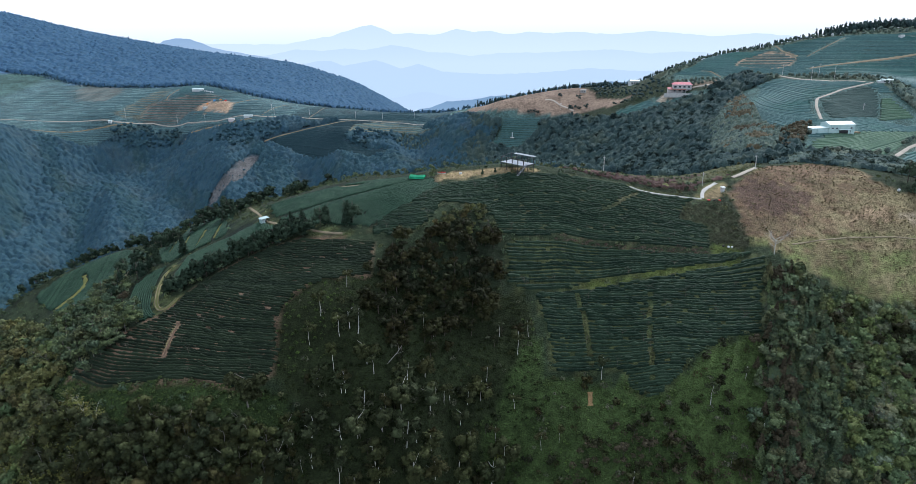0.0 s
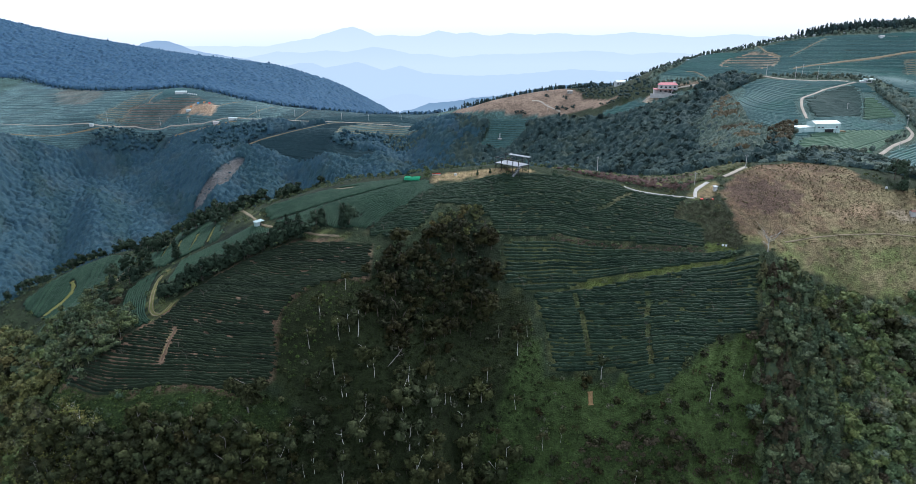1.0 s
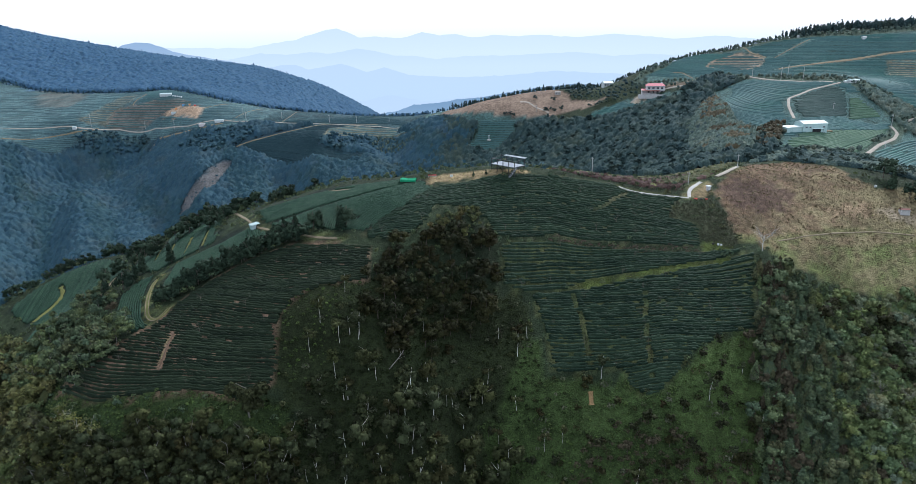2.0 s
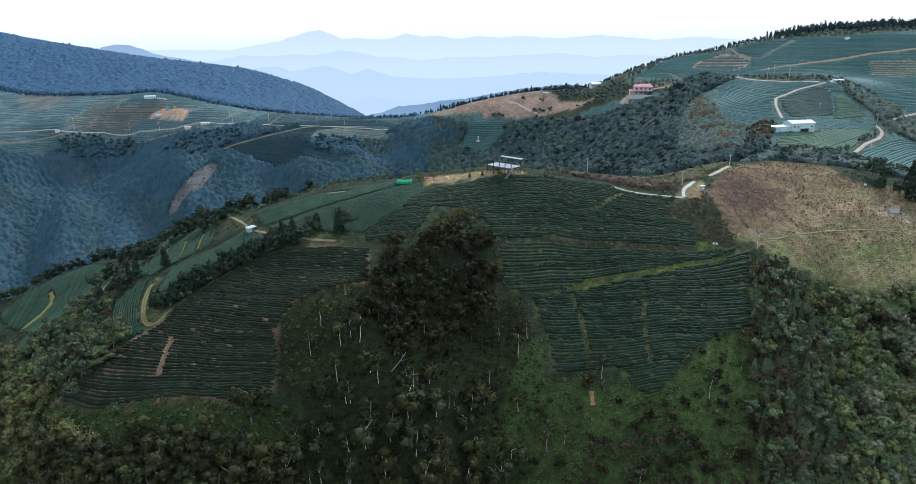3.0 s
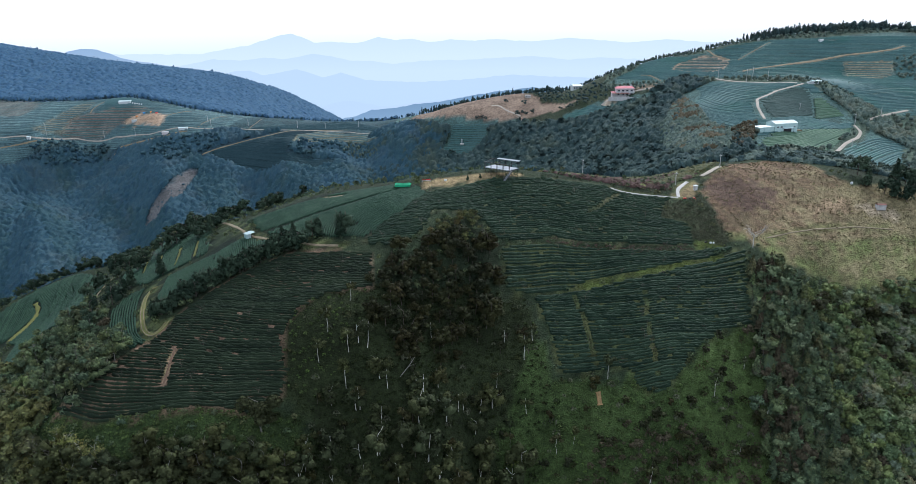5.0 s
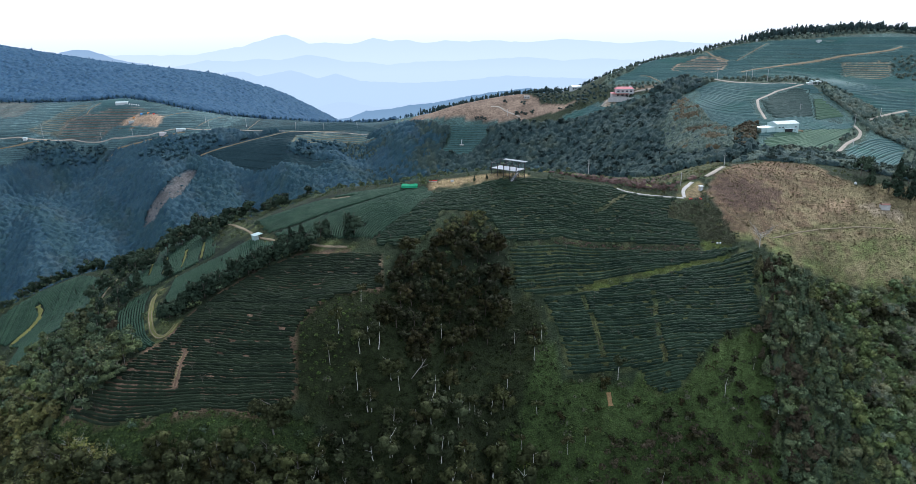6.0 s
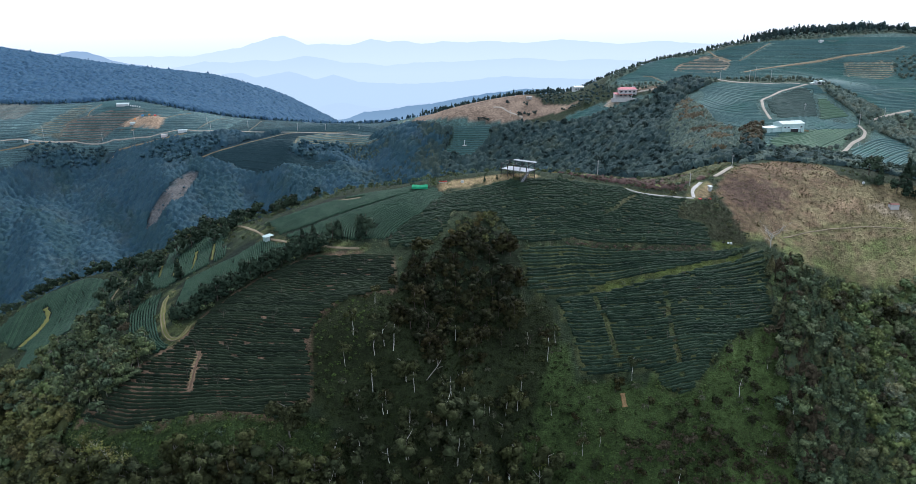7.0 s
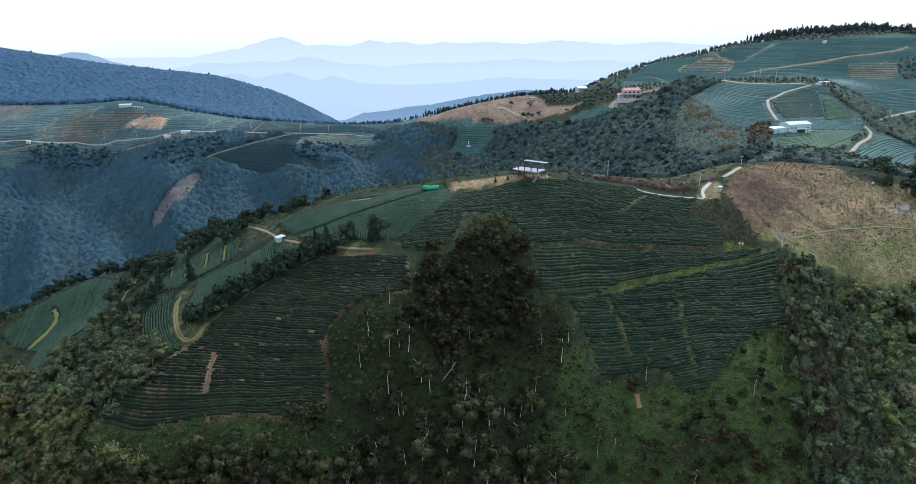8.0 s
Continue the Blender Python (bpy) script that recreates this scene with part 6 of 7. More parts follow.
forest_stuff("hillside_forest", OUTER_TREES, right_mass[~core], (0.6, 1.2), LEAF_OLIVE, "olive green forest on the outer slope")
right_mass = right_mass[core]
# dark wood beside the tea, greyer and more open further out
out = (right_mass[:, 0] - 118 - 0.35 * (right_mass[:, 1] - 165)) / 26
kind = rough_noise(right_mass[:, 0], right_mass[:, 1], 13, 33) + rng.normal(0, 0.25, len(right_mass)) + np.clip(out, -0.45, 0.6)
sort = rng.random(len(right_mass))
NARROW_TREES = [crown_arrays("cone", 6.4, 210, 0.26) for _ in range(5)]
forest_stuff("hillside_forest", NARROW_TREES + MID_TREES[:3], right_mass[kind <= 0.25], (0.7, 1.3), LEAF_EDGE, "dark wood along the edge of the tea")
forest_stuff("hillside_forest", MID_TREES, right_mass[(kind > 0.25) & (kind <= 1.0) & (sort > 0.22)], (0.55, 1.3), LEAF_OLIVE, "dense mixed forest below the cleared hill")
forest_stuff("hillside_forest", MID_TREES, right_mass[(kind > 0.25) & (kind <= 1.0) & (sort <= 0.16)], (0.6, 1.3), LEAF_DARK, "dark evergreens in the forest below the cleared hill")
forest_stuff("hillside_forest", MID_TREES, right_mass[(kind > 0.25) & (kind <= 1.0) & (sort > 0.16) & (sort <= 0.22)], (0.5, 0.9), LEAF_RUST, "withered brown trees in the forest below the cleared hill")
forest_stuff("hillside_forest", MID_TREES, right_mass[kind > 1.0], (0.5, 1.1), LEAF_GREY, "grey-green trees below the cleared hill")

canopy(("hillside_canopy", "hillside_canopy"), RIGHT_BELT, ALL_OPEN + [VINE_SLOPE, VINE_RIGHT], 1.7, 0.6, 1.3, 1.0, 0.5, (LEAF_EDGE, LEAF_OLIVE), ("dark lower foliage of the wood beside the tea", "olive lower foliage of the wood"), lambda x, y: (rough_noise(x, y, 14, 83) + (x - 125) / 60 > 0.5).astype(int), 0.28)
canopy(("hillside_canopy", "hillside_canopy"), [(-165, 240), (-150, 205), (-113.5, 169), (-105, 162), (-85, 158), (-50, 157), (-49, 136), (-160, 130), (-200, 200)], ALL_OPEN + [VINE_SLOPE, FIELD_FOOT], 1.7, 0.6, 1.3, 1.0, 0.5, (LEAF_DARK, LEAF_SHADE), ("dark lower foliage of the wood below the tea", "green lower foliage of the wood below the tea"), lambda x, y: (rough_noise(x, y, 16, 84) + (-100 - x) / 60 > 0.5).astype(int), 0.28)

# undergrowth
SHRUBS = [crown_arrays("tuft", 2.0, 34, 0.27) for _ in range(8)]
NEAR_HILL = [(-235, 225), (-150, 165), (-120, 140), (200, 140), (215, 262), (135, 292), (60, 275), (-50, 295), (-120, 298), (-200, 305)]
scrub = keep_off(scatter(NEAR_HILL, 3.8, avoid=[p for p, _ in TEA_FIELDS] + [BROWN_CLEARING, YELLOW_PATH, LAWN, HILL_TOP, YARD, VINE_SLOPE, VINE_RIGHT]), 0.8)
forest_stuff("undergrowth", SHRUBS, scrub, (0.5, 1.5), LEAF_EDGE, "low mixed shrubs between fields and paths", 0.4)
WEEDS = [crown_arrays("tuft", 0.8, 32, 0.15) for _ in range(8)]
creep = np.concatenate([scatter(VINE_SLOPE, 1.5), scatter(VINE_RIGHT, 1.5), scatter(FIELD_FOOT, 1.1, avoid=[LEFT_FRONT])])
creep = creep[np.hypot(creep[:, 0] - SOIL_AT[0], (creep[:, 1] - SOIL_AT[1]) * 0.7) > 1.7]
fern = creep[:, 0] + rng.normal(0, 5, len(creep))
fern = (fern > 26 - 22 * (creep[:, 1] < 173)) | inside(CREEPER_BANK, *(creep + rng.normal(0, 1.2, creep.shape)).T) | inside(FIELD_FOOT, creep[:, 0], creep[:, 1] + 1)
forest_stuff("creepers", WEEDS, creep[~fern], (0.5, 1.9), VINE, "creepers over the slope, coloured dark for cloud shade", 0.25)
forest_stuff("ferns", WEEDS, creep[fern], (0.5, 1.9), FERN, "bright green ferns and creepers over the slope", 0.25)
patch = np.concatenate([scatter(VINE_SLOPE, 4.2, avoid=[GROVE]), scatter(VINE_RIGHT, 3.6)])
mood = rough_noise(patch[:, 0], patch[:, 1], 11, 41) + rng.normal(0, 0.12, len(patch))
forest_stuff("thicket_shrubs", SHRUBS, patch[mood > 0.6], (0.6, 1.5), LEAF_SHADE, "green shrubs standing out of the creepers", 0.3)
forest_stuff("thicket_shrubs", SHRUBS, patch[mood < 0.28], (0.6, 1.5), DRY_LEAF, "grey-brown dry shrubs among the creepers", 0.3)
BROWN_PATCH = [(28, 152), (32, 166), (48, 168), (66, 164), (84, 160), (80, 150), (60, 146)]
forest_stuff("thicket_shrubs", SHRUBS, scatter(BROWN_PATCH, 2.3, keep=0.75), (0.7, 1.7), LEAF_RUST, "rust-brown withered shrubs on the slope", 0.3)
SAPLINGS = [crown_arrays("tuft", 0.9, 14, 0.17) for _ in range(5)]
forest_stuff("saplings", SAPLINGS, keep_off(scatter(BROWN_CLEARING, 2.7, 0.4, keep=0.8), 0.5), (0.45, 1.0), LEAF_MID, "dark young plants dotted over the cleared hill", 0.1)
TUSSOCKS = [crown_arrays("tuft", 0.5, 7, 0.22) for _ in range(5)]
straw = scatter(BROWN_CLEARING, 1.6)
straw = straw[rough_noise(straw[:, 0], straw[:, 1], 12, 61) + (straw[:, 0] - 150) / 120 + rng.normal(0, 0.15, len(straw)) > 0.4]
forest_stuff("dry_tussocks", TUSSOCKS, straw, (0.5, 1.5), STRAW, "dry straw and stubble on the cleared hill", 0.1)
forest_stuff("dry_bushes", [crown_arrays("tuft", 2.0, 60, 0.15) for _ in range(5)], scatter(DRY_SCRUB, 1.5), (0.8, 1.5), DRY_LEAF, "grey-brown half-bare shrubs", 0.2)
ROADSIDE = [(52, 259), (66, 257.5), (80, 255.5), (96, 257), (96, 263), (80, 262), (60, 266)]
forest_stuff("dry_bushes", [crown_arrays("tuft", 2.0, 60, 0.15) for _ in range(5)], scatter(ROADSIDE, 1.3), (0.6, 1.1), RED_LEAF, "reddish bare shrubs along the concrete road", 0.2)

# single trees
broad = [tree_thing("broadleaf_tree", "broad", 6.5, 260, 0.26, LEAF_SHADE, BARK_GREY, 0.14, 3, "dense green broadleaf tree with a rounded crown") for _ in range(6)]
stand(broad, scatter(LEFT_WOOD, 3.1), "trees at the foot of the tea fields", (0.7, 1.4))
spire = [tree_thing("evergreen_tree", k, 6.8, 230, 0.29, LEAF_EDGE, BARK_DARK, 0.13, 3, "dark narrow evergreen at the edge of the tea") for k in ("cone", "broad", "cone", "broad", "cone")]
spire_at = np.concatenate([scatter(RIGHT_WOOD, 3.0), scatter([(84, 150), (87, 172), (92, 188), (98, 191), (92, 170), (90, 150)], 2.8, keep=0.55)])
withered = (from_line([(90, 150), (92, 170), (98, 191), (110, 215)], spire_at[:, 0], spire_at[:, 1]) < 7) & (rng.random(len(spire_at)) < 0.45)
stand(spire, spire_at[~withered], "dark trees beside the hillside tea", (0.6, 1.25))
russet = [tree_thing("browning_tree", k, 6.4, 230, 0.27, LEAF_RUST, BARK_DARK, 0.13, 3, "narrow tree with reddish-brown leaves at the edge of the tea") for k in ("cone", "broad", "cone")]
stand(russet, spire_at[withered], "browning trees beside the hillside tea", (0.6, 1.2))
grey = [tree_thing("bare_tree", "", 5.5, 0, 0, None, BARK_GREY, 0.10, 8, "grey leafless tree standing in the forest", 0.8, 0.35, 5) for _ in range(4)]
stand(grey, np.concatenate([scatter([(125, 150), (118, 175), (128, 208), (165, 208), (150, 150)], 6.5, keep=0.75), scatter([(-185, 190), (-130, 195), (-105, 165), (-120, 145), (-160, 150)], 10, keep=0.7)]), "leafless trees in the forest", (0.7, 1.3))
SHADE_SLOPE = [(-53, 168), (-48, 178), (-34, 180), (-20, 173), (5, 178), (16, 172), (14, 150), (0, 140), (-48, 138)]
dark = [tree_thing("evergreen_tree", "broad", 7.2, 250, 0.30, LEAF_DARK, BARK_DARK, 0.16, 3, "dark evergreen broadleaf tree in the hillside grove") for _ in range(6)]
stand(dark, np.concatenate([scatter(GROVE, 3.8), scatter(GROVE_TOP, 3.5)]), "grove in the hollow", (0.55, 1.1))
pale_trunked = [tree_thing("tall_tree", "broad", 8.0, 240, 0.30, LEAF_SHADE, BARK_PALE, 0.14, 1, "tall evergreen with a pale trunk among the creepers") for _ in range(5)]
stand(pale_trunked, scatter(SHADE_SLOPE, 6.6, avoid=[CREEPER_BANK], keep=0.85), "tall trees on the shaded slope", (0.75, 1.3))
slim = [tree_thing("slender_tree", "slender", 9.0, 190, 0.25, LEAF_SHADE, BARK_PALE, 0.11, 0, "slender tree with a bare pale trunk and thin crown", 0.9) for _ in range(6)]
stand(slim, np.concatenate([np.array(TRUNKS), scatter(VINE_SLOPE, 22, avoid=[GROVE])]), "pale-trunked trees on the slope", (0.6, 1.1))
grand = tree_thing("broadleaf_tree", "broad", 10.5, 1300, 0.33, LEAF_SHADE, BARK_GREY, 0.25, 4, "large round-crowned tree at the corner of the tea field")
stand([grand], np.array([(-58.5, 157.6)]), "large tree", (1, 1))
small = [tree_thing("young_tree", "mid", 4.6, 130, 0.26, LEAF_DARK, BARK_DARK, 0.09, 4, "small dark green tree among creepers") for _ in range(5)]
LOW_SLOPE = [(-52, 160), (-30, 160), (0, 166), (30, 168), (64, 172), (64, 150), (-48, 140)]
stand(small, np.concatenate([scatter(VINE_SLOPE, 9.0, avoid=[GROVE, CREEPER_BANK], keep=0.7), scatter(LOW_SLOPE, 6.0, avoid=[CREEPER_BANK], keep=0.75), scatter(VINE_RIGHT, 6.0, keep=0.6)]), "young trees on the slope", (0.6, 1.2))
cypress = [tree_thing("windbreak_tree", k, 4.8, 170, 0.22, LEAF_CONIFER, BARK_DARK, 0.11, 3, "dark green bushy tree in the windbreak row", 0.9) for k in ("mid", "broad", "cone", "mid", "broad")]
WINDBREAK = [(-95.5, 197.5), (-90, 197), (-82, 201), (-74, 204), (-66, 207), (-58, 210.5), (-53, 213)]
u = np.linspace(0, 1, 96)
wb = np.array(WINDBREAK)
row = np.stack([np.interp(u, np.linspace(0, 1, len(wb)), wb[:, i]) for i in range(2)], 1) + rng.normal(0, 0.6, (96, 2))
stand(cypress, row, "windbreak beside the terraces", (0.75, 1.4))
tall_dark = [tree_thing("cypress", k, 7.5, 300, 0.25, LEAF_CONIFER, BARK_DARK, 0.16, 3, "tall dark evergreen beside the earth track", 0.9) for k in ("cone", "broad", "cone")]
stand(tall_dark, np.array([BIG_A_AT, BIG_B_AT, BIG_C_AT, (-57, 214.5), (-36.5, 217.5), (-46, 217), (-113, 224), (-116, 219), (-119, 214), (-122, 220), (-117, 207), (-112, 228), (-126, 228), (-133, 243), (-100.5, 226), (-88, 247)]), "tall cypresses by the track", (0.85, 1.1))
stand(tall_dark, np.array([(187.1, 262), (190.7, 256), (194, 253), (197, 250), (190.2, 273), (200, 262), (204, 255), (208, 264)]), "tall cypresses behind the hut", (1.1, 1.45))
crest_line = np.array([(-60, 285), (-66, 276), (-72, 272), (-78, 268), (-84, 266), (-90, 274), (-97, 280), (-104, 286), (-112, 290), (-120, 290), (-127, 287), (-133, 292),
                       (-140, 298), (-147, 302), (-153, 310), (-160, 316), (-168, 314), (-175, 308), (-181, 302), (-187, 296), (-192, 288), (-195, 278), (-146, 310), (-170, 322),
                       (-110, 296), (-94, 290), (-76, 280), (-100, 262), (-104, 258), (-112, 246), (-92, 246), (-88, 254), (-125, 262), (-120, 258), (-135, 262), (-128, 252)])
edge = [tree_thing("edge_tree", "broad", 7.0, 230, 0.32, LEAF_CONIFER, BARK_DARK, 0.15, 4, "dark tree at the forest edge behind the tea") for _ in range(5)]
stand(edge, np.concatenate([crest_line + rng.normal(0, k, crest_line.shape) for k in (0.8, 3.0, 4.0, 5.0)]), "trees at the edge of the spur", (0.5, 1.05))
stand([tree_thing("thicket_tree", "broad", 5.5, 230, 0.28, LEAF_EDGE, BARK_GREY, 0.12, 4, "bushy green tree on the outer slope") for _ in range(4)], np.concatenate([scatter(THICKET, 4.2), scatter([(-112.3, 177.7), (-112.5, 189.5), (-106.1, 191.1), (-100.6, 189.5), (-95.9, 182.9), (-99.5, 174.8), (-103.4, 169.3), (-108.9, 166.8), (-114.2, 171.0)], 3.6)]), "thicket on the outer slope", (0.6, 1.2))
stand([tree_thing("flowering_bush", "bush", 3.6, 190, 0.22, LEAF_MID, BARK_DARK, 0.09, 4, "olive green bush among the tea rows") for _ in range(3)], scatter(HILL_BUSHES, 3.0), "bushes below the hilltop", (0.7, 1.15))
bare = [tree_thing("bare_tree", "", 4.2, 0, 0, None, DRY, 0.08, 7, "leafless grey-brown tree among the tea", 0.7, 0.4, 5) for _ in range(5)]
more = np.concatenate([scatter(RIGHT_UPPER, 7.5, 0.5, keep=0.5), scatter(RIGHT_LOWER, 7.5, 0.5, keep=0.6), scatter(RIGHT_MID, 7.5, 0.5, keep=0.6), scatter(LEFT_FRONT, 8, 0.5, keep=0.5)])
stand(bare, np.concatenate([np.array(BARE), more]), "leafless trees among the rows", (0.4, 0.85))
old = tree_thing("old_bare_tree", "", 7.5, 0, 0, None, BARK_PALE, 0.2, 9, "large bleached leafless tree at the end of the path", 0.75, 0.42, 6)
stand([old], np.array([BARE_TREE_AT]), "old tree", (1, 1))
clump = [tree_thing("bamboo", "bamboo", 6.5, 420, 0.24, LEAF_BAMBOO, BARK_PALE, 0.05, 6, "feathery yellow-green bamboo clump", 0.8) for _ in range(4)]
BAMBOO_FOOT = [(-112, 163), (-100, 156), (-92, 147), (-96, 138), (-112, 140), (-120, 152)]
BAMBOO = [(-168, 168), (-140, 166), (-116, 155), (-100, 147), (-95, 134), (-165, 132)]
stand(clump, np.concatenate([scatter(BAMBOO, 4.6), scatter(BAMBOO_FOOT, 3.0)]), "bamboo at the foot of the slope", (0.7, 1.15))

# weeds that break the rows
weeds = np.concatenate([along(w, n) + rng.normal(0, 0.45, (n, 2)) for w, n in ((WEEDS_A, 36), (WEEDS_B, 44), (WEEDS_C, 30))])
forest_stuff("weeds", WEEDS, weeds, (0.4, 1.0), WEED, "brownish weeds growing across the tea rows", 0.2)
verge = np.array(YELLOW_PATH)
forest_stuff("grass_tufts", TUSSOCKS, np.concatenate([scatter(YELLOW_PATH, 0.55), scatter(LAWN, 0.7), scatter(HILL_TOP, 1.6, keep=0.5)]), (0.4, 0.9), GRASS_LEAF, "yellow-green grass on the path between fields", 0.1)
hedge_line = along(SHRUB_LINE, 80) + rng.normal(0, 0.5, (80, 2))
forest_stuff("dry_bushes", [crown_arrays("tuft", 1.5, 36, 0.12) for _ in range(4)], hedge_line, (0.6, 1.3), RED_LEAF, "pinkish-brown leafless shrubs between two fields", 0.2)
rust = [tree_thing("rust_tree", "mid", 5.0, 170, 0.22, LEAF_RUST, BARK_DARK, 0.10, 4, "rust-brown tree with withered leaves") for _ in range(3)]
stand(rust, np.array(RUST_TREES), "withered trees", (0.7, 1.1))


def tree_fern(at):
    """A short stem with arching fronds."""
    root = new("tree_fern")
    root.matrix_basis = pose(at[0], at[1], ground_z(*at) - 0.1)
    stem = new("stem", mesh_of("stem", *tube([(0, 0, -0.3), (0.05, 0, 1.0), (0.05, 0.05, 1.9)], (0.12, 0.10, 0.09)), BARK_DARK, True))
    stem.parent = root
    for k in range(10):
        a, ln = k * 0.628 + rng.normal(0, 0.12), 2.1 * rng.uniform(0.85, 1.1)
        u = np.linspace(0, 1, 6)
        r, z = ln * u, 1.9 + 0.9 * u - 1.3 * u ** 2
        w = 0.34 * np.sin(np.pi * np.clip(u * 0.9 + 0.08, 0, 1))
        mid = np.stack([r * math.cos(a), r * math.sin(a), z], 1)
        side = np.array([-math.sin(a), math.cos(a), 0])
        v = np.concatenate([mid - side * w[:, None] - [0, 0, 0.08], mid, mid + side * w[:, None] - [0, 0, 0.08]])
        i = np.arange(5)
        f = np.concatenate([np.stack([i, i + 1, i + 7, i + 6], 1), np.stack([i + 6, i + 7, i + 13, i + 12], 1)])
        leaf = new("frond", mesh_of("frond", v, f, GRASS_LEAF, True))
        leaf.parent = root
    tagged(root, "yellow-green tree fern with arching fronds", "tree fern")


tree_fern(TREE_FERN_AT)
lx, ly = LEANING_AT
lz = ground_z(lx, ly)
lean = new("leaning_trunk", mesh_of("leaning_trunk", *joined([tube([(0, 0, -0.4), (1.6, 0.4, 1.4), (3.4, 0.9, 3.4), (4.6, 1.3, 5.2)], (0.15, 0.13, 0.10, 0.06)),
                                                              tube([(3.4, 0.9, 3.4), (3.6, 1.2, 4.6), (3.3, 1.4, 5.8)], (0.07, 0.055, 0.03)), tube([(2.6, 0.65, 2.5), (3.9, 0.3, 3.3), (5.0, 0.1, 3.9)], (0.06, 0.045, 0.03))]), BARK_GREY, True))
lean.location = (lx, ly, lz)
tagged(lean, "pale bleached trunk leaning over the creepers", "dead tree")

# ---------------------------------------------------------------- buildings and made things
def part(name, bm, mat, parent, label=""):
    me = bpy.data.meshes.new(name)
    bmesh.ops.recalc_face_normals(bm, faces=bm.faces)
    bm.to_mesh(me)
    bm.free()
    me.materials.append(mat)
    ob = new(name, me)
    ob.parent = parent
    return tagged(ob, label)


def box(bm, x0, x1, y0, y1, z0, z1):
    m = Matrix.Translation(((x0 + x1) / 2, (y0 + y1) / 2, (z0 + z1) / 2)) @ Matrix.Diagonal((abs(x1 - x0), abs(y1 - y0), abs(z1 - z0), 1))
    bmesh.ops.create_cube(bm, size=1.0, matrix=m)
    return bm


def block(*size):
    return box(bmesh.new(), *size)


def beam(bm, a, b, wide):
    """A square bar between two places."""
    a, b = Vector(a), Vector(b)
    m = Matrix.Translation((a + b) / 2) @ (b - a).to_track_quat("Z", "Y").to_matrix().to_4x4() @ Matrix.Diagonal((wide, wide, (b - a).length, 1))
    bmesh.ops.create_cube(bm, size=1.0, matrix=m)
    return bm


def bar(a, b, wide):
    return beam(bmesh.new(), a, b, wide)


def slab(corners, thick):
    """A sheet with thickness through four corners."""
    bm = bmesh.new()
    low = [bm.verts.new(c) for c in corners]
    top = [bm.verts.new((c[0], c[1], c[2] + thick)) for c in corners]
    bm.faces.new(low[::-1])
    bm.faces.new(top)
    for i in range(4):
        bm.faces.new((low[i], low[(i + 1) % 4], top[(i + 1) % 4], top[i]))
    return bm


def ribbed(corners, thick, ribs):
    """A metal roof sheet with standing ribs along its fall (corners: two at the eave, two at the ridge)."""
    bm = slab(corners, thick)
    a, b, c, d = (Vector(k) for k in corners)
    for i in range(ribs + 1):
        u = i / ribs
        beam(bm, a.lerp(b, u) + Vector((0, 0, thick)), d.lerp(c, u) + Vector((0, 0, thick)), 0.07)
    return bm


def thing(name, at, turn, label, category, group="", sink=0.0):
    root = new(name)
    root.empty_display_size = 0.25
    root.matrix_basis = pose(at[0], at[1], ground_z(*at) - sink, 0, 0, turn)
    return tagged(root, label, category, group)


STEEL_DARK = mottled("dark_painted_steel", (0.020, 0.020, 0.022), (0.05, 0.05, 0.052), 0.6, 5.0, 0.5, 0.1, metal=0.3)
SHEET_WHITE = mottled("white_roof_sheet", (0.31, 0.39, 0.375), (0.44, 0.52, 0.50), 0.3, 2.0, 0.45, 0.1)
SHEET_TEAL = mottled("pale_green_sheet_wall", (0.28, 0.39, 0.365), (0.40, 0.51, 0.48), 0.3, 2.0, 0.5, 0.1)
DECK_GREY = mottled("pale_grey_deck", (0.17, 0.185, 0.20), (0.28, 0.295, 0.31), 0.4, 3.0, 0.6, 0.1)
NET_GREEN = mottled("green_shade_net", (0.02, 0.26, 0.12), (0.05, 0.46, 0.23), 0.6, 4.0, 0.8, 0.3)
RED_ROOF = mottled("pink_red_roof", (0.30, 0.07, 0.09), (0.44, 0.13, 0.14), 0.3, 2.0, 0.7, 0.2)
PINK_WALL = mottled("pale_pink_wall", (0.42, 0.37, 0.36), (0.55, 0.50, 0.48), 0.2, 2.0, 0.8, 0.1)
DARK_GLASS = mottled("dark_window_glass", (0.02, 0.025, 0.03), (0.05, 0.06, 0.07), 1.0, 4.0, 0.15, 0)
GREY_WOOD = mottled("grey_pole_concrete", (0.30, 0.29, 0.27), (0.46, 0.45, 0.42), 0.6, 5.0, 0.9, 0.2)
RED_PAINT = mottled("red_painted_metal", (0.45, 0.03, 0.025), (0.62, 0.07, 0.05), 0.8, 5.0, 0.6, 0.1)
RUST_SHEET = mottled("rusty_roof_sheet", (0.10, 0.045, 0.035), (0.20, 0.09, 0.07), 0.6, 4.0, 0.8, 0.2)
BLUE_SHEET = mottled("blue_tarpaulin", (0.05, 0.20, 0.42), (0.10, 0.32, 0.60), 0.6, 4.0, 0.7, 0.2)
ORANGE_SHEET = mottled("orange_sheet", (0.50, 0.17, 0.04), (0.70, 0.30, 0.09), 0.6, 4.0, 0.7, 0.2)
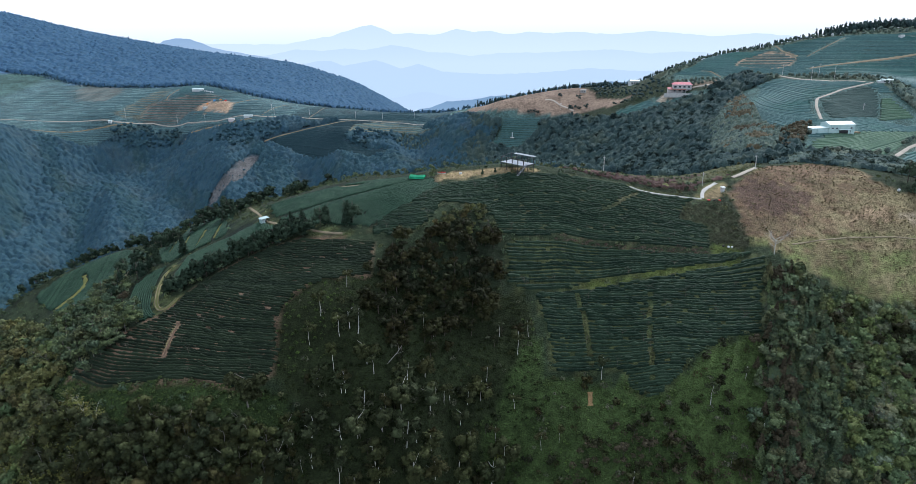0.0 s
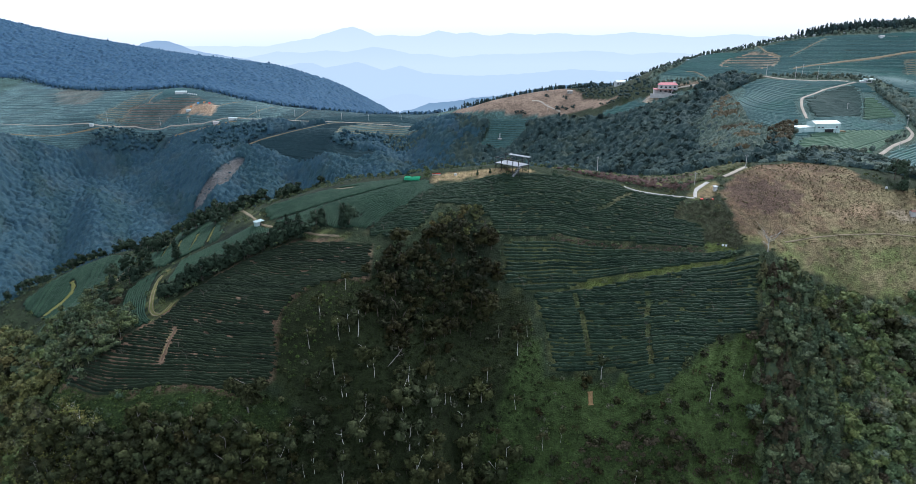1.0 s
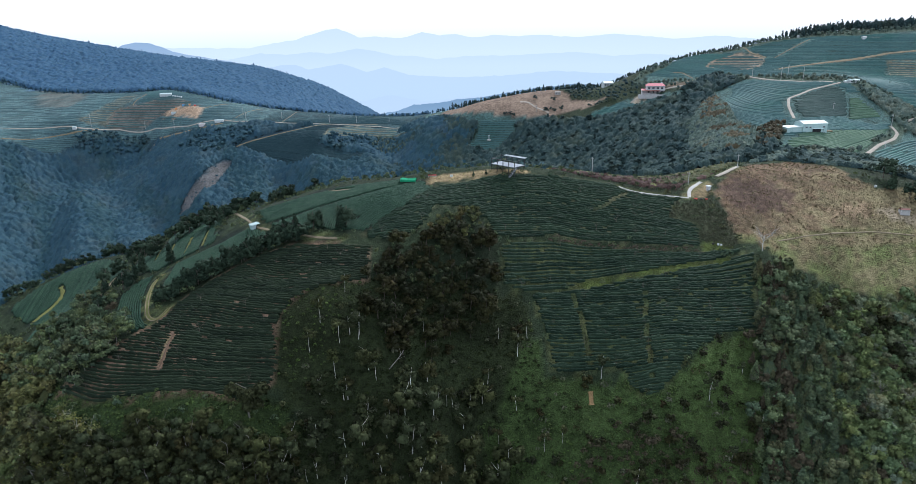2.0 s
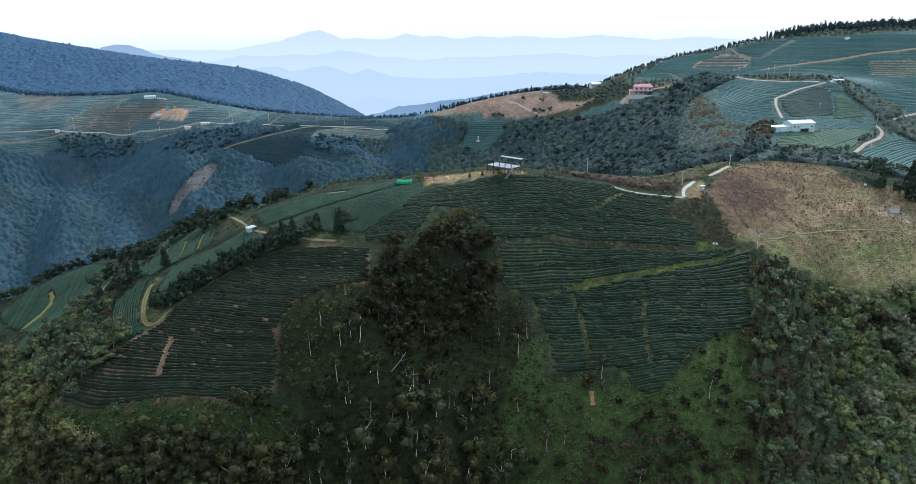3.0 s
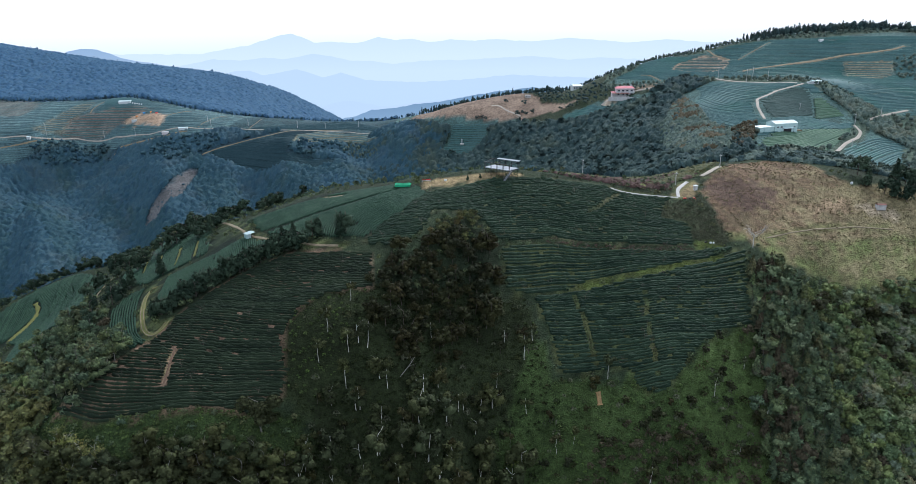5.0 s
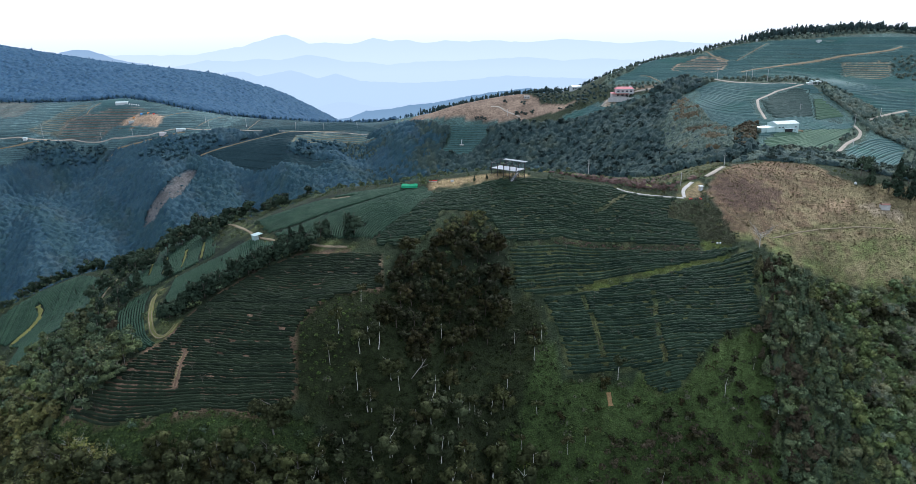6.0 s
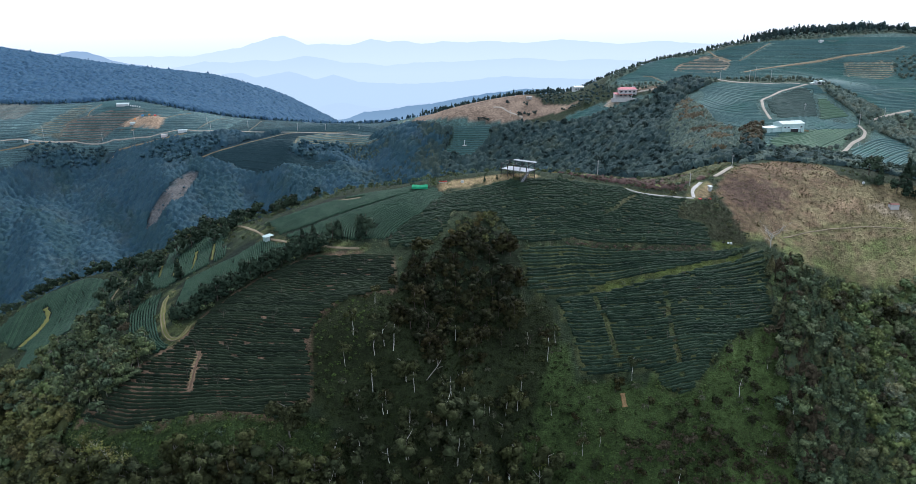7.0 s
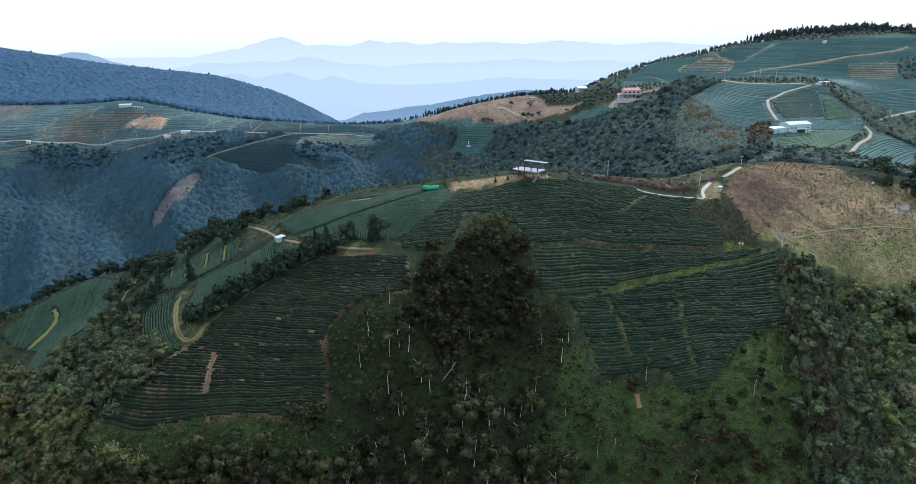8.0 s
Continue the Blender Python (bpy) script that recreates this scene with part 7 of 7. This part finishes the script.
BLACK_PLASTIC = mottled("black_plastic", (0.012, 0.012, 0.013), (0.03, 0.03, 0.03), 0.8, 5.0, 0.5, 0.1)


def window(wall, x, y, z, wide, tall):
    """A window on a front wall that faces -y: frame proud of the wall, pane set back in it."""
    bm = bmesh.new()
    t = 0.08
    for a in ((x - wide / 2 - t, x - wide / 2, z - t, z + tall + t), (x + wide / 2, x + wide / 2 + t, z - t, z + tall + t),
              (x - wide / 2, x + wide / 2, z - t, z), (x - wide / 2, x + wide / 2, z + tall, z + tall + t)):
        box(bm, a[0], a[1], y - 0.10, y + 0.02, a[2], a[3])
    w = part("window", bm, WHITE_WALL, wall)
    part("pane", block(x - wide / 2, x + wide / 2, y - 0.05, y - 0.01, z, z + tall), DARK_GLASS, w)


def white_shed():
    r = thing("shed", SHED_AT, 40, "small white sheet-metal shed with an open front beside the track", "shed", sink=0.2)
    r.matrix_basis = r.matrix_basis @ Matrix.Scale(0.78, 4)
    w, d, h0, h1 = 3.4, 2.8, 2.3, 2.6
    body = part("side_wall", block(-w / 2, -w / 2 + 0.08, -d / 2, d / 2, 0, h0), SHEET_TEAL, r, "pale green corrugated side wall")
    for i in range(9):
        y = -d / 2 + 0.2 + i * (d - 0.4) / 8
        part("rib", block(-w / 2 - 0.05, -w / 2, y - 0.05, y + 0.05, 0.05, h0 - 0.05), SHEET_TEAL, body)
    part("back_wall", block(-w / 2 + 0.08, w / 2, d / 2 - 0.08, d / 2, 0, h0), SHEET_WHITE, r)
    part("front_wall", block(-w / 2 + 0.08, 0.0, -d / 2, -d / 2 + 0.08, 0, h0), SHEET_WHITE, r)
    part("floor_slab", block(-w / 2 - 0.1, w / 2 + 0.2, -d / 2 - 0.2, d / 2 + 0.1, -0.6, 0.06), CONCRETE, r)
    for x, y in ((w / 2 - 0.1, -d / 2 + 0.1), (w / 2 - 0.1, d / 2 - 0.2)):
        part("post", block(x - 0.06, x + 0.06, y - 0.06, y + 0.06, 0.06, h1 - 0.15), STEEL_DARK, r)
    part("roof", ribbed([(-w / 2 - 0.3, -d / 2 - 0.4, h0), (-w / 2 - 0.3, d / 2 + 0.3, h0), (w / 2 + 0.4, d / 2 + 0.3, h1), (w / 2 + 0.4, -d / 2 - 0.4, h1)], 0.08, 7), SHEET_WHITE, r, "white ribbed roof sheet")
    part("workbench", block(0.4, 1.5, -0.5, 0.9, 0.06, 0.9), BLACK_PLASTIC, r, "dark stored goods under the roof")


def net_shelter():
    r = thing("net_shelter", TARP_AT, -8, "low shelter covered with bright green shade net", "shelter", sink=0.1)
    w, d, h = 6.0, 3.2, 1.9
    bm = bmesh.new()
    n = 10
    rows = []
    for i in range(n + 1):
        x = -w / 2 + w * i / n
        sag = 0.10 * math.sin(i * math.pi * 3 / n) + 0.05 * math.sin(i * 2.3)
        rows.append([bm.verts.new((x, y, z + sag * f)) for y, z, f in ((-d / 2 - 0.3, 0.75, 0.5), (-d / 2, 1.45, 1), (0, h, 1), (d / 2, 1.5, 1), (d / 2 + 0.2, 0.8, 0.5))])
    for a, b in zip(rows, rows[1:]):
        for j in range(4):
            bm.faces.new((a[j], b[j], b[j + 1], a[j + 1]))
    bmesh.ops.solidify(bm, geom=bm.faces[:], thickness=0.05)
    part("net_cover", bm, NET_GREEN, r, "green net draped over the frame")
    for x in (-w / 2 + 0.1, 0, w / 2 - 0.1):
        for y in (-d / 2 + 0.05, d / 2 - 0.05):
            part("post", block(x - 0.05, x + 0.05, y - 0.05, y + 0.05, -0.4, 1.38), STEEL_DARK, r)


def pavilion():
    r = thing("pavilion", PAVILION_AT, -47, "open dark steel pavilion with a pale raised deck and stair", "pavilion", sink=0.3)
    w, d, hd, hr = 12.0, 6.2, 3.0, 6.0
    part("deck", block(-w / 2, w / 2, -d / 2, d / 2, hd, hd + 0.18), DECK_GREY, r, "pale grey raised deck")
    for i in range(5):
        x = -w / 2 + 0.15 + i * (w - 0.3) / 4
        part("joist", block(x - 0.1, x + 0.1, -d / 2 + 0.02, d / 2 - 0.02, hd - 0.3, hd - 0.002), STEEL_DARK, r)
        for y in (-d / 2 + 0.2, d / 2 - 0.2):
            part("leg", block(x - 0.09, x + 0.09, y - 0.09, y + 0.09, -0.8, hd - 0.302), STEEL_DARK, r)
            part("column", block(x - 0.12, x + 0.12, y - 0.12, y + 0.12, hd + 0.182, hr - (0.0 if y > 0 else 0.72)), STEEL_DARK, r)
    part("roof", ribbed([(-w / 2 + 2.2, d / 2 - 0.9, hr - 0.16), (w / 2 + 0.7, d / 2 - 0.9, hr - 0.16), (w / 2 + 0.7, d / 2 + 0.5, hr + 0.02), (-w / 2 + 2.2, d / 2 + 0.5, hr + 0.02)], 0.10, 14), DECK_GREY, r, "pale metal lean-to roof")
    part("ridge_beam", block(-w / 2, w / 2, d / 2 - 0.30, d / 2 - 0.12, hr - 0.32, hr - 0.10), STEEL_DARK, r)
    part("front_beam", block(-w / 2, w / 2, -d / 2 + 0.12, -d / 2 + 0.3, hr - 0.9, hr - 0.7), STEEL_DARK, r)
    for x in (-w / 2 + 0.15, 0.0, w / 2 - 0.15):
        part("rafter", bar((x, -d / 2 + 0.2, hr - 0.8), (x, d / 2 - 0.2, hr - 0.2), 0.13), STEEL_DARK, r)
    for i in range(4):
        x0 = -w / 2 + 0.15 + i * (w - 0.3) / 4
        part("brace", bar((x0, d / 2 - 0.2, 0.1), (x0 + (w - 0.3) / 4, d / 2 - 0.2, hd - 0.4), 0.07), STEEL_DARK, r)
    stair = part("stair", bar((w / 2 + 0.1, -d / 2 + 0.3, hd), (w / 2 + 0.1, -d / 2 - 4.0, 0.0), 0.14), STEEL_DARK, r, "steel stair down from the deck")
    part("stringer", bar((w / 2 + 1.2, -d / 2 + 0.3, hd), (w / 2 + 1.2, -d / 2 - 4.0, 0.0), 0.14), STEEL_DARK, stair)
    for i in range(15):
        u = (i + 0.5) / 15
        part("tread", block(w / 2 + 0.18, w / 2 + 1.12, -d / 2 + 0.3 - 4.3 * u - 0.13, -d / 2 + 0.3 - 4.3 * u + 0.13, hd * (1 - u) - 0.02, hd * (1 - u) + 0.03), DECK_GREY, stair)
    for x in (w / 2 + 0.1, w / 2 + 1.2):
        part("handrail", bar((x, -d / 2 + 0.3, hd + 0.95), (x, -d / 2 - 4.0, 0.95), 0.06), STEEL_DARK, stair)


def pole(at, tall, group="utility poles"):
    r = thing("utility_pole", at, rng.uniform(0, 180), "grey concrete utility pole with a short crossarm", "utility pole", group)
    v, f = tube([(0, 0, -0.5), (0, 0, tall * 0.5), (0.02, 0, tall)], (0.15, 0.13, 0.09), 8)
    shaft = new("shaft", mesh_of("shaft", v, f, GREY_WOOD, True))
    shaft.parent = r
    part("crossarm", block(-0.7, 0.7, 0.09, 0.19, tall - 0.7, tall - 0.58), GREY_WOOD, r)
    for x in (-0.6, 0.0, 0.6):
        part("insulator", block(x - 0.05, x + 0.05, 0.09, 0.19, tall - 0.578, tall - 0.38), WHITE_WALL, r)


def gable_house(name, at, turn, w, d, h, rise, wall, roof, label, openings, category="house", lean_to=0.0, size=1.0):
    r = thing(name, at, turn, label, category, sink=0.3)
    r.matrix_basis = r.matrix_basis @ Matrix.Scale(size, 4)
    walls = part("wall", block(-w / 2, w / 2, -d / 2, d / 2, -1.5, h), wall, r)
    bm = bmesh.new()
    e = 0.25
    v = [bm.verts.new(c) for c in ((-w / 2 - e, -d / 2 - e, h + 0.004), (w / 2 + e, -d / 2 - e, h + 0.004), (w / 2 + e, d / 2 + e, h + 0.004), (-w / 2 - e, d / 2 + e, h + 0.004),
                                   (-w / 2 - e, 0, h + rise), (w / 2 + e, 0, h + rise))]
    for f in ((0, 1, 5, 4), (2, 3, 4, 5), (0, 4, 3), (1, 2, 5), (3, 2, 1, 0)):
        bm.faces.new([v[i] for i in f])
    top = part("roof", bm, roof, r)
    for i in range(int(w) + 1):
        x = -w / 2 - e + 0.1 + i * (w + 2 * e - 0.2) / int(w)
        part("rib", bar((x, -d / 2 - e, h + 0.03), (x, 0, h + rise + 0.03), 0.08), roof, top)
    for x, z, ww, hh in openings:
        window(walls, x, -d / 2, z, ww, hh)
    if lean_to:
        part("annex", block(-w / 2 - lean_to, -w / 2 - 0.004, -d / 2 + 0.6, d / 2 - 1.0, -1.5, h * 0.55), wall, r)
        part("annex_roof", slab([(-w / 2 - lean_to - 0.3, -d / 2 + 0.3, h * 0.55), (-w / 2 - 0.01, -d / 2 + 0.3, h * 0.62), (-w / 2 - 0.01, d / 2 - 0.7, h * 0.62), (-w / 2 - lean_to - 0.3, d / 2 - 0.7, h * 0.55)], 0.1), roof, r)
    return r


def red_roofed_house():
    r = thing("house", RED_HOUSE_AT, -12, "white two-storey house with a pink-red roof and a pillared porch", "house", sink=0.5)
    main = part("wall", block(-5, 9, -3, 5, -2, 6.2), PINK_WALL, r)
    for i in range(4):
        window(main, -3.2 + i * 3.4, -3, 3.9, 1.7, 1.3)
        window(main, -3.2 + i * 3.4, -3, 0.9, 1.7, 1.5)
    bm = bmesh.new()
    v = [bm.verts.new(c) for c in ((-5.7, -3.8, 6.204), (9.7, -3.8, 6.204), (9.7, 5.7, 6.204), (-5.7, 5.7, 6.204), (-3.6, 1.0, 8.0), (7.6, 1.0, 8.0))]
    for f in ((0, 1, 5, 4), (2, 3, 4, 5), (0, 4, 3), (1, 2, 5), (3, 2, 1, 0)):
        bm.faces.new([v[i] for i in f])
    roof = part("roof", bm, RED_ROOF, r, "pink-red hipped roof")
    part("fascia", block(-5.75, 9.75, -3.9, -3.804, 6.0, 6.3), WHITE_WALL, roof)
    part("balcony_slab", block(-5.2, 9.2, -4.2, -3.004, 3.0, 3.2), WHITE_WALL, r)
    part("railing", block(-5.2, 9.2, -4.2, -4.12, 3.204, 3.9), WHITE_WALL, r)
    part("porch_floor", block(-8.5, 4.5, -7.2, -3.004, -2, 0.15), CONCRETE, r)
    part("porch_roof", slab([(-9, -7.8, 2.5), (4.8, -7.8, 2.5), (4.8, -4.21, 2.95), (-9, -4.21, 2.95)], 0.18), RUST_SHEET, r, "dark red porch roof")
    for i in range(6):
        x = -8.2 + i * 2.5
        part("pillar", block(x - 0.14, x + 0.14, -7.1, -6.82, 0.154, 2.55), WHITE_WALL, r)
    part("wing", block(-8.5, -5.004, -3, 4, -2, 2.9), PINK_WALL, r)
    part("wing_roof", slab([(-8.9, -3.3, 2.904), (-5.01, -3.3, 2.904), (-5.01, 4.3, 3.2), (-8.9, 4.3, 3.2)], 0.15), RED_ROOF, r)
    part("retaining_wall", block(-12, 10, -9.4, -9.0, -3.2, 0.1), GREY_WOOD, r)
    part("water_drum", block(6.5, 8.0, 2.0, 3.5, 7.0, 8.6), SHEET_WHITE, r, "white roof tank")


def warehouse():
    r = gable_house("warehouse", WAREHOUSE_AT, 4, 15.0, 9.0, 4.6, 1.3, SHEET_TEAL, SHEET_WHITE, "large white metal tea-processing warehouse with a low roof",
                    [(-5.6, 2.2, 1.2, 0.7), (-3.2, 2.2, 1.2, 0.7), (5.4, 2.2, 1.2, 0.7)], "warehouse", 9.5, 0.95)
    # thin black panel on the wall imitates the dark inside of the bay
    part("bay_shade_panel", block(-1.6, 3.6, -4.56, -4.504, -0.6, 1.5), BLACK_PLASTIC, r, "black panel in place of the shaded open loading bay")
    part("canopy", slab([(-2.4, -6.0, 1.7), (4.4, -6.0, 1.7), (4.4, -4.504, 2.0), (-2.4, -4.504, 2.0)], 0.08), SHEET_WHITE, r, "pale canopy over the bay")
    for x in (-2.2, 4.2):
        part("canopy_post", block(x - 0.06, x + 0.06, -5.9, -5.78, -1.2, 1.74), STEEL_DARK, r)
    part("yard_slab", block(7.6, 13.0, -2.0, 2.0, -2.0, -0.2), EARTH, r)
    part("yard_shed", block(-14, -11, -4.5, -1.5, -1.5, 1.8), SHEET_TEAL, r)


def tank(at, tall=1.8, wide=0.8, label="white plastic water tank on the hillside"):
    r = thing("water_tank", at, 0, label, "water tank", "water tanks", 0.15)
    v, f = tube([(0, 0, 0), (0, 0, 0.1), (0, 0, tall * 0.86), (0, 0, tall * 0.95), (0, 0, tall)], (wide, wide * 1.02, wide * 1.02, wide * 0.7, wide * 0.15), 12)
    o = new("tank_body", mesh_of("tank_body", v, f, WHITE_WALL, True))
    o.parent = r
    part("lid", block(-0.2, 0.2, -0.2, 0.2, tall, tall + 0.1), GREY_WOOD, r)


white_shed()
net_shelter()
pavilion()
for x, y, tall in POLES:
    pole((x, y), tall)
pole(POLE_A_AT, 7.5)
warehouse()
red_roofed_house()
gable_house("villa", (157, 601), 8, 12, 8, 4.5, 1.2, WHITE_WALL, SHEET_WHITE, "low white villa on the ridge", [(-4, 1.2, 1.8, 1.6), (-1, 1.2, 1.8, 1.6), (2, 1.2, 1.8, 1.6), (4.6, 1.2, 1.2, 1.6)], size=0.75)
gable_house("farm_building", FARM_AT, -6, 11, 6, 3.4, 0.9, WHITE_WALL, SHEET_TEAL, "long white farm building beside the lane", [(-3.5, 0.9, 1.6, 1.2), (0, 0.9, 1.6, 1.2), (3.5, 0.9, 1.6, 1.2)], "farm building", 4.0, size=0.6)
field_hut = gable_house("hut", PINK_HUT_AT, -10, 5.5, 4.0, 2.2, 0.8, GREY_WOOD, RUST_SHEET, "small grey hut with a rusty red roof", [], "hut", size=0.6)
field_hut.matrix_basis = Matrix.Translation((0, 0, 0.8)) @ field_hut.matrix_basis
gable_house("barn", WEST_BARN_AT, 6, 19, 11, 2.8, 1.4, WHITE_WALL, SHEET_WHITE, "long white barn on the far plateau", [], "barn", size=0.6)
for i in range(5):
    tank((WEST_BARN_AT[0] + 8 + i * 2.4, WEST_BARN_AT[1] - 3 - i * 0.8), 1.4, 0.7, "round white tank beside the barn")
gable_house("farmhouse", WEST_HOUSE_AT, 3, 13, 7, 2.5, 0.9, WHITE_WALL, SHEET_WHITE, "white farmhouse beside the far road", [], "house", size=0.62)
gable_house("farmhouse", (WEST_HOUSE_AT[0] - 17, WEST_HOUSE_AT[1] + 1), -4, 9, 6, 2.6, 0.8, PINK_WALL, GREY_WOOD, "low grey-roofed farm shed beside the far road", [], "shed", size=0.65)
gable_house("hut", WEST_HUT_AT, 0, 5, 4, 2.6, 0.8, WHITE_WALL, SHEET_WHITE, "small white hut beside the far road", [], "hut", size=0.65)
gable_house("hut", HUT_HILL_AT, 10, 6, 4, 2.8, 0.9, WHITE_WALL, GREY_WOOD, "small white hut near the ridge top", [], "hut", size=0.6)
gable_house("kiosk", KIOSK_AT, -8, 7, 5, 3.2, 0.5, CONCRETE, CONCRETE, "plain grey concrete building above the brown field", [(-1.5, 1.0, 1.2, 1.2), (1.5, 1.0, 1.2, 1.2)], "building", size=0.7)
for at, tall in ((TANK_A_AT, 2.0), (TANK_B_AT, 1.6), (TANK_C_AT, 2.1)):
    tank(at, tall, 0.95)
tank(TANK_AT, 1.1, 0.5)
gable_house("site_hut", SITE_HUT_AT, 5, 8, 4, 2.6, 0.4, WHITE_WALL, SHEET_WHITE, "white cabin on the orange building site", [], "cabin", size=0.6)
for k, (dx, dy, mat, label) in enumerate(((8, 7, BLUE_SHEET, "blue tarpaulin stack on the building site"), (15, 6, ORANGE_SHEET, "orange machine shelter on the building site"), (1, 5, ORANGE_SHEET, "orange stack on the building site"), (21, 3, RED_PAINT, "red container on the building site"))):
    r = thing("site_stack", (SITE_HUT_AT[0] + dx, SITE_HUT_AT[1] + dy), 10 * k, label, "container", "building site stores")
    part("body", block(-1.0, 1.0, -0.6, 0.6, -0.4, 0.8), mat, r)
    part("lid", slab([(-1.1, -0.7, 0.804), (1.1, -0.7, 0.804), (1.1, 0.7, 0.9), (-1.1, 0.7, 0.9)], 0.1), mat, r)

# the roadside yard and hilltop
r = thing("booth", BOOTH_AT, 10, "small grey-white cabinet booth beside the road", "booth")
part("body", block(-0.7, 0.7, -0.6, 0.6, -0.4, 1.9), GREY_WOOD, r)
part("roof", slab([(-0.9, -0.8, 1.904), (0.9, -0.8, 1.904), (0.9, 0.8, 2.05), (-0.9, 0.8, 2.05)], 0.1), WHITE_WALL, r)
part("door", block(-0.35, 0.35, -0.64, -0.604, 0.0, 1.7), WHITE_WALL, r)
for dx, mat, label in ((0.0, RED_PAINT, "red tool cart beside the road"), (2.4, BLACK_PLASTIC, "black crate beside the road"), (4.6, RED_PAINT, "red fuel drum beside the road")):
    r = thing("roadside_cart", (98.5 + dx, 251.6 + dx * 0.15), 20 * dx, label, "cart", "goods by the road")
    r.matrix_basis = r.matrix_basis @ Matrix.Scale(0.7, 4)
    part("body", block(-0.8, 0.8, -0.5, 0.5, 0.25, 0.9), mat, r)
    for sx in (-0.5, 0.5):
        part("wheel", block(sx - 0.2, sx + 0.2, -0.58, -0.504, 0.0, 0.4), BLACK_PLASTIC, r)
        part("wheel", block(sx - 0.2, sx + 0.2, 0.504, 0.58, 0.0, 0.4), BLACK_PLASTIC, r)
for dx, mat, label in ((-0.9, BLACK_PLASTIC, "black tub on the lawn"), (0.9, WHITE_WALL, "white box on the lawn"), (2.0, WHITE_WALL, "small white sack on the lawn")):
    r = thing("lawn_box", (BIN_AT[0] + dx, BIN_AT[1] - 0.2 * dx), 30 * dx, label, "box", "things on the lawn")
    r.matrix_basis = r.matrix_basis @ Matrix.Scale(0.7, 4)
    part("body", block(-0.5, 0.5, -0.4, 0.4, -0.1, 0.6), mat, r)
    part("lid", block(-0.55, 0.55, -0.45, 0.45, 0.604, 0.68), mat, r)
r = thing("marker_stone", MONUMENT_AT, 0, "white stone monument on a round base in a glade", "monument")
r.matrix_basis = r.matrix_basis @ Matrix.Scale(0.65, 4)
v, f = tube([(0, 0, -0.5), (0, 0, 0.7), (0, 0, 0.8)], (3.0, 2.8, 0.3), 12)
o = new("base", mesh_of("base", v, f, CONCRETE, False))
o.parent = r
part("column", block(-0.5, 0.5, -0.5, 0.5, 0.7, 6.0), WHITE_WALL, r)
part("cap", block(-0.8, 0.8, -0.8, 0.8, 6.004, 6.5), WHITE_WALL, r)

# hilltop oddments
for (x, y), label in (((14.0, 252.0), "dark clipped column-shaped shrub on the hilltop"), ((9.0, 251.6), "small dark column-shaped shrub on the hilltop")):
    o = tree_thing("column_shrub", "cone", 2.4, 90, 0.16, LEAF_CONIFER, BARK_DARK, 0.06, 2, label, 0.9)
    stand([o], np.array([(x, y)]), "shrubs on the hilltop", (0.9, 1.0))
r = thing("banner_board", (-7.0, 252.6), -5, "red and white banner board on two posts", "banner")
part("board", block(-1.6, 1.6, -0.05, 0.05, 0.5, 1.1), RED_PAINT, r)
part("strip", block(-1.6, 1.6, -0.09, -0.054, 0.5, 0.72), WHITE_WALL, r, "white lower strip")
for x in (-1.5, 1.5):
    part("post", block(x - 0.05, x + 0.05, 0.054, 0.15, -0.3, 1.15), GREY_WOOD, r)
r = thing("white_crate", (0.5, 253.2), 10, "small white crate on the sandy hilltop", "crate")
part("body", block(-0.5, 0.5, -0.35, 0.35, -0.1, 0.55), WHITE_WALL, r)
part("lid", block(-0.55, 0.55, -0.4, 0.4, 0.554, 0.62), GREY_WOOD, r)


# the plan above is drawn at two thirds of true size: bring every thing to metres
for ob in list(scene.objects):
    if ob.parent is None and ob is not cam and not ob.name.startswith("backdrop"):
        ob.matrix_basis = Matrix.Scale(SCALE, 4) @ ob.matrix_basis
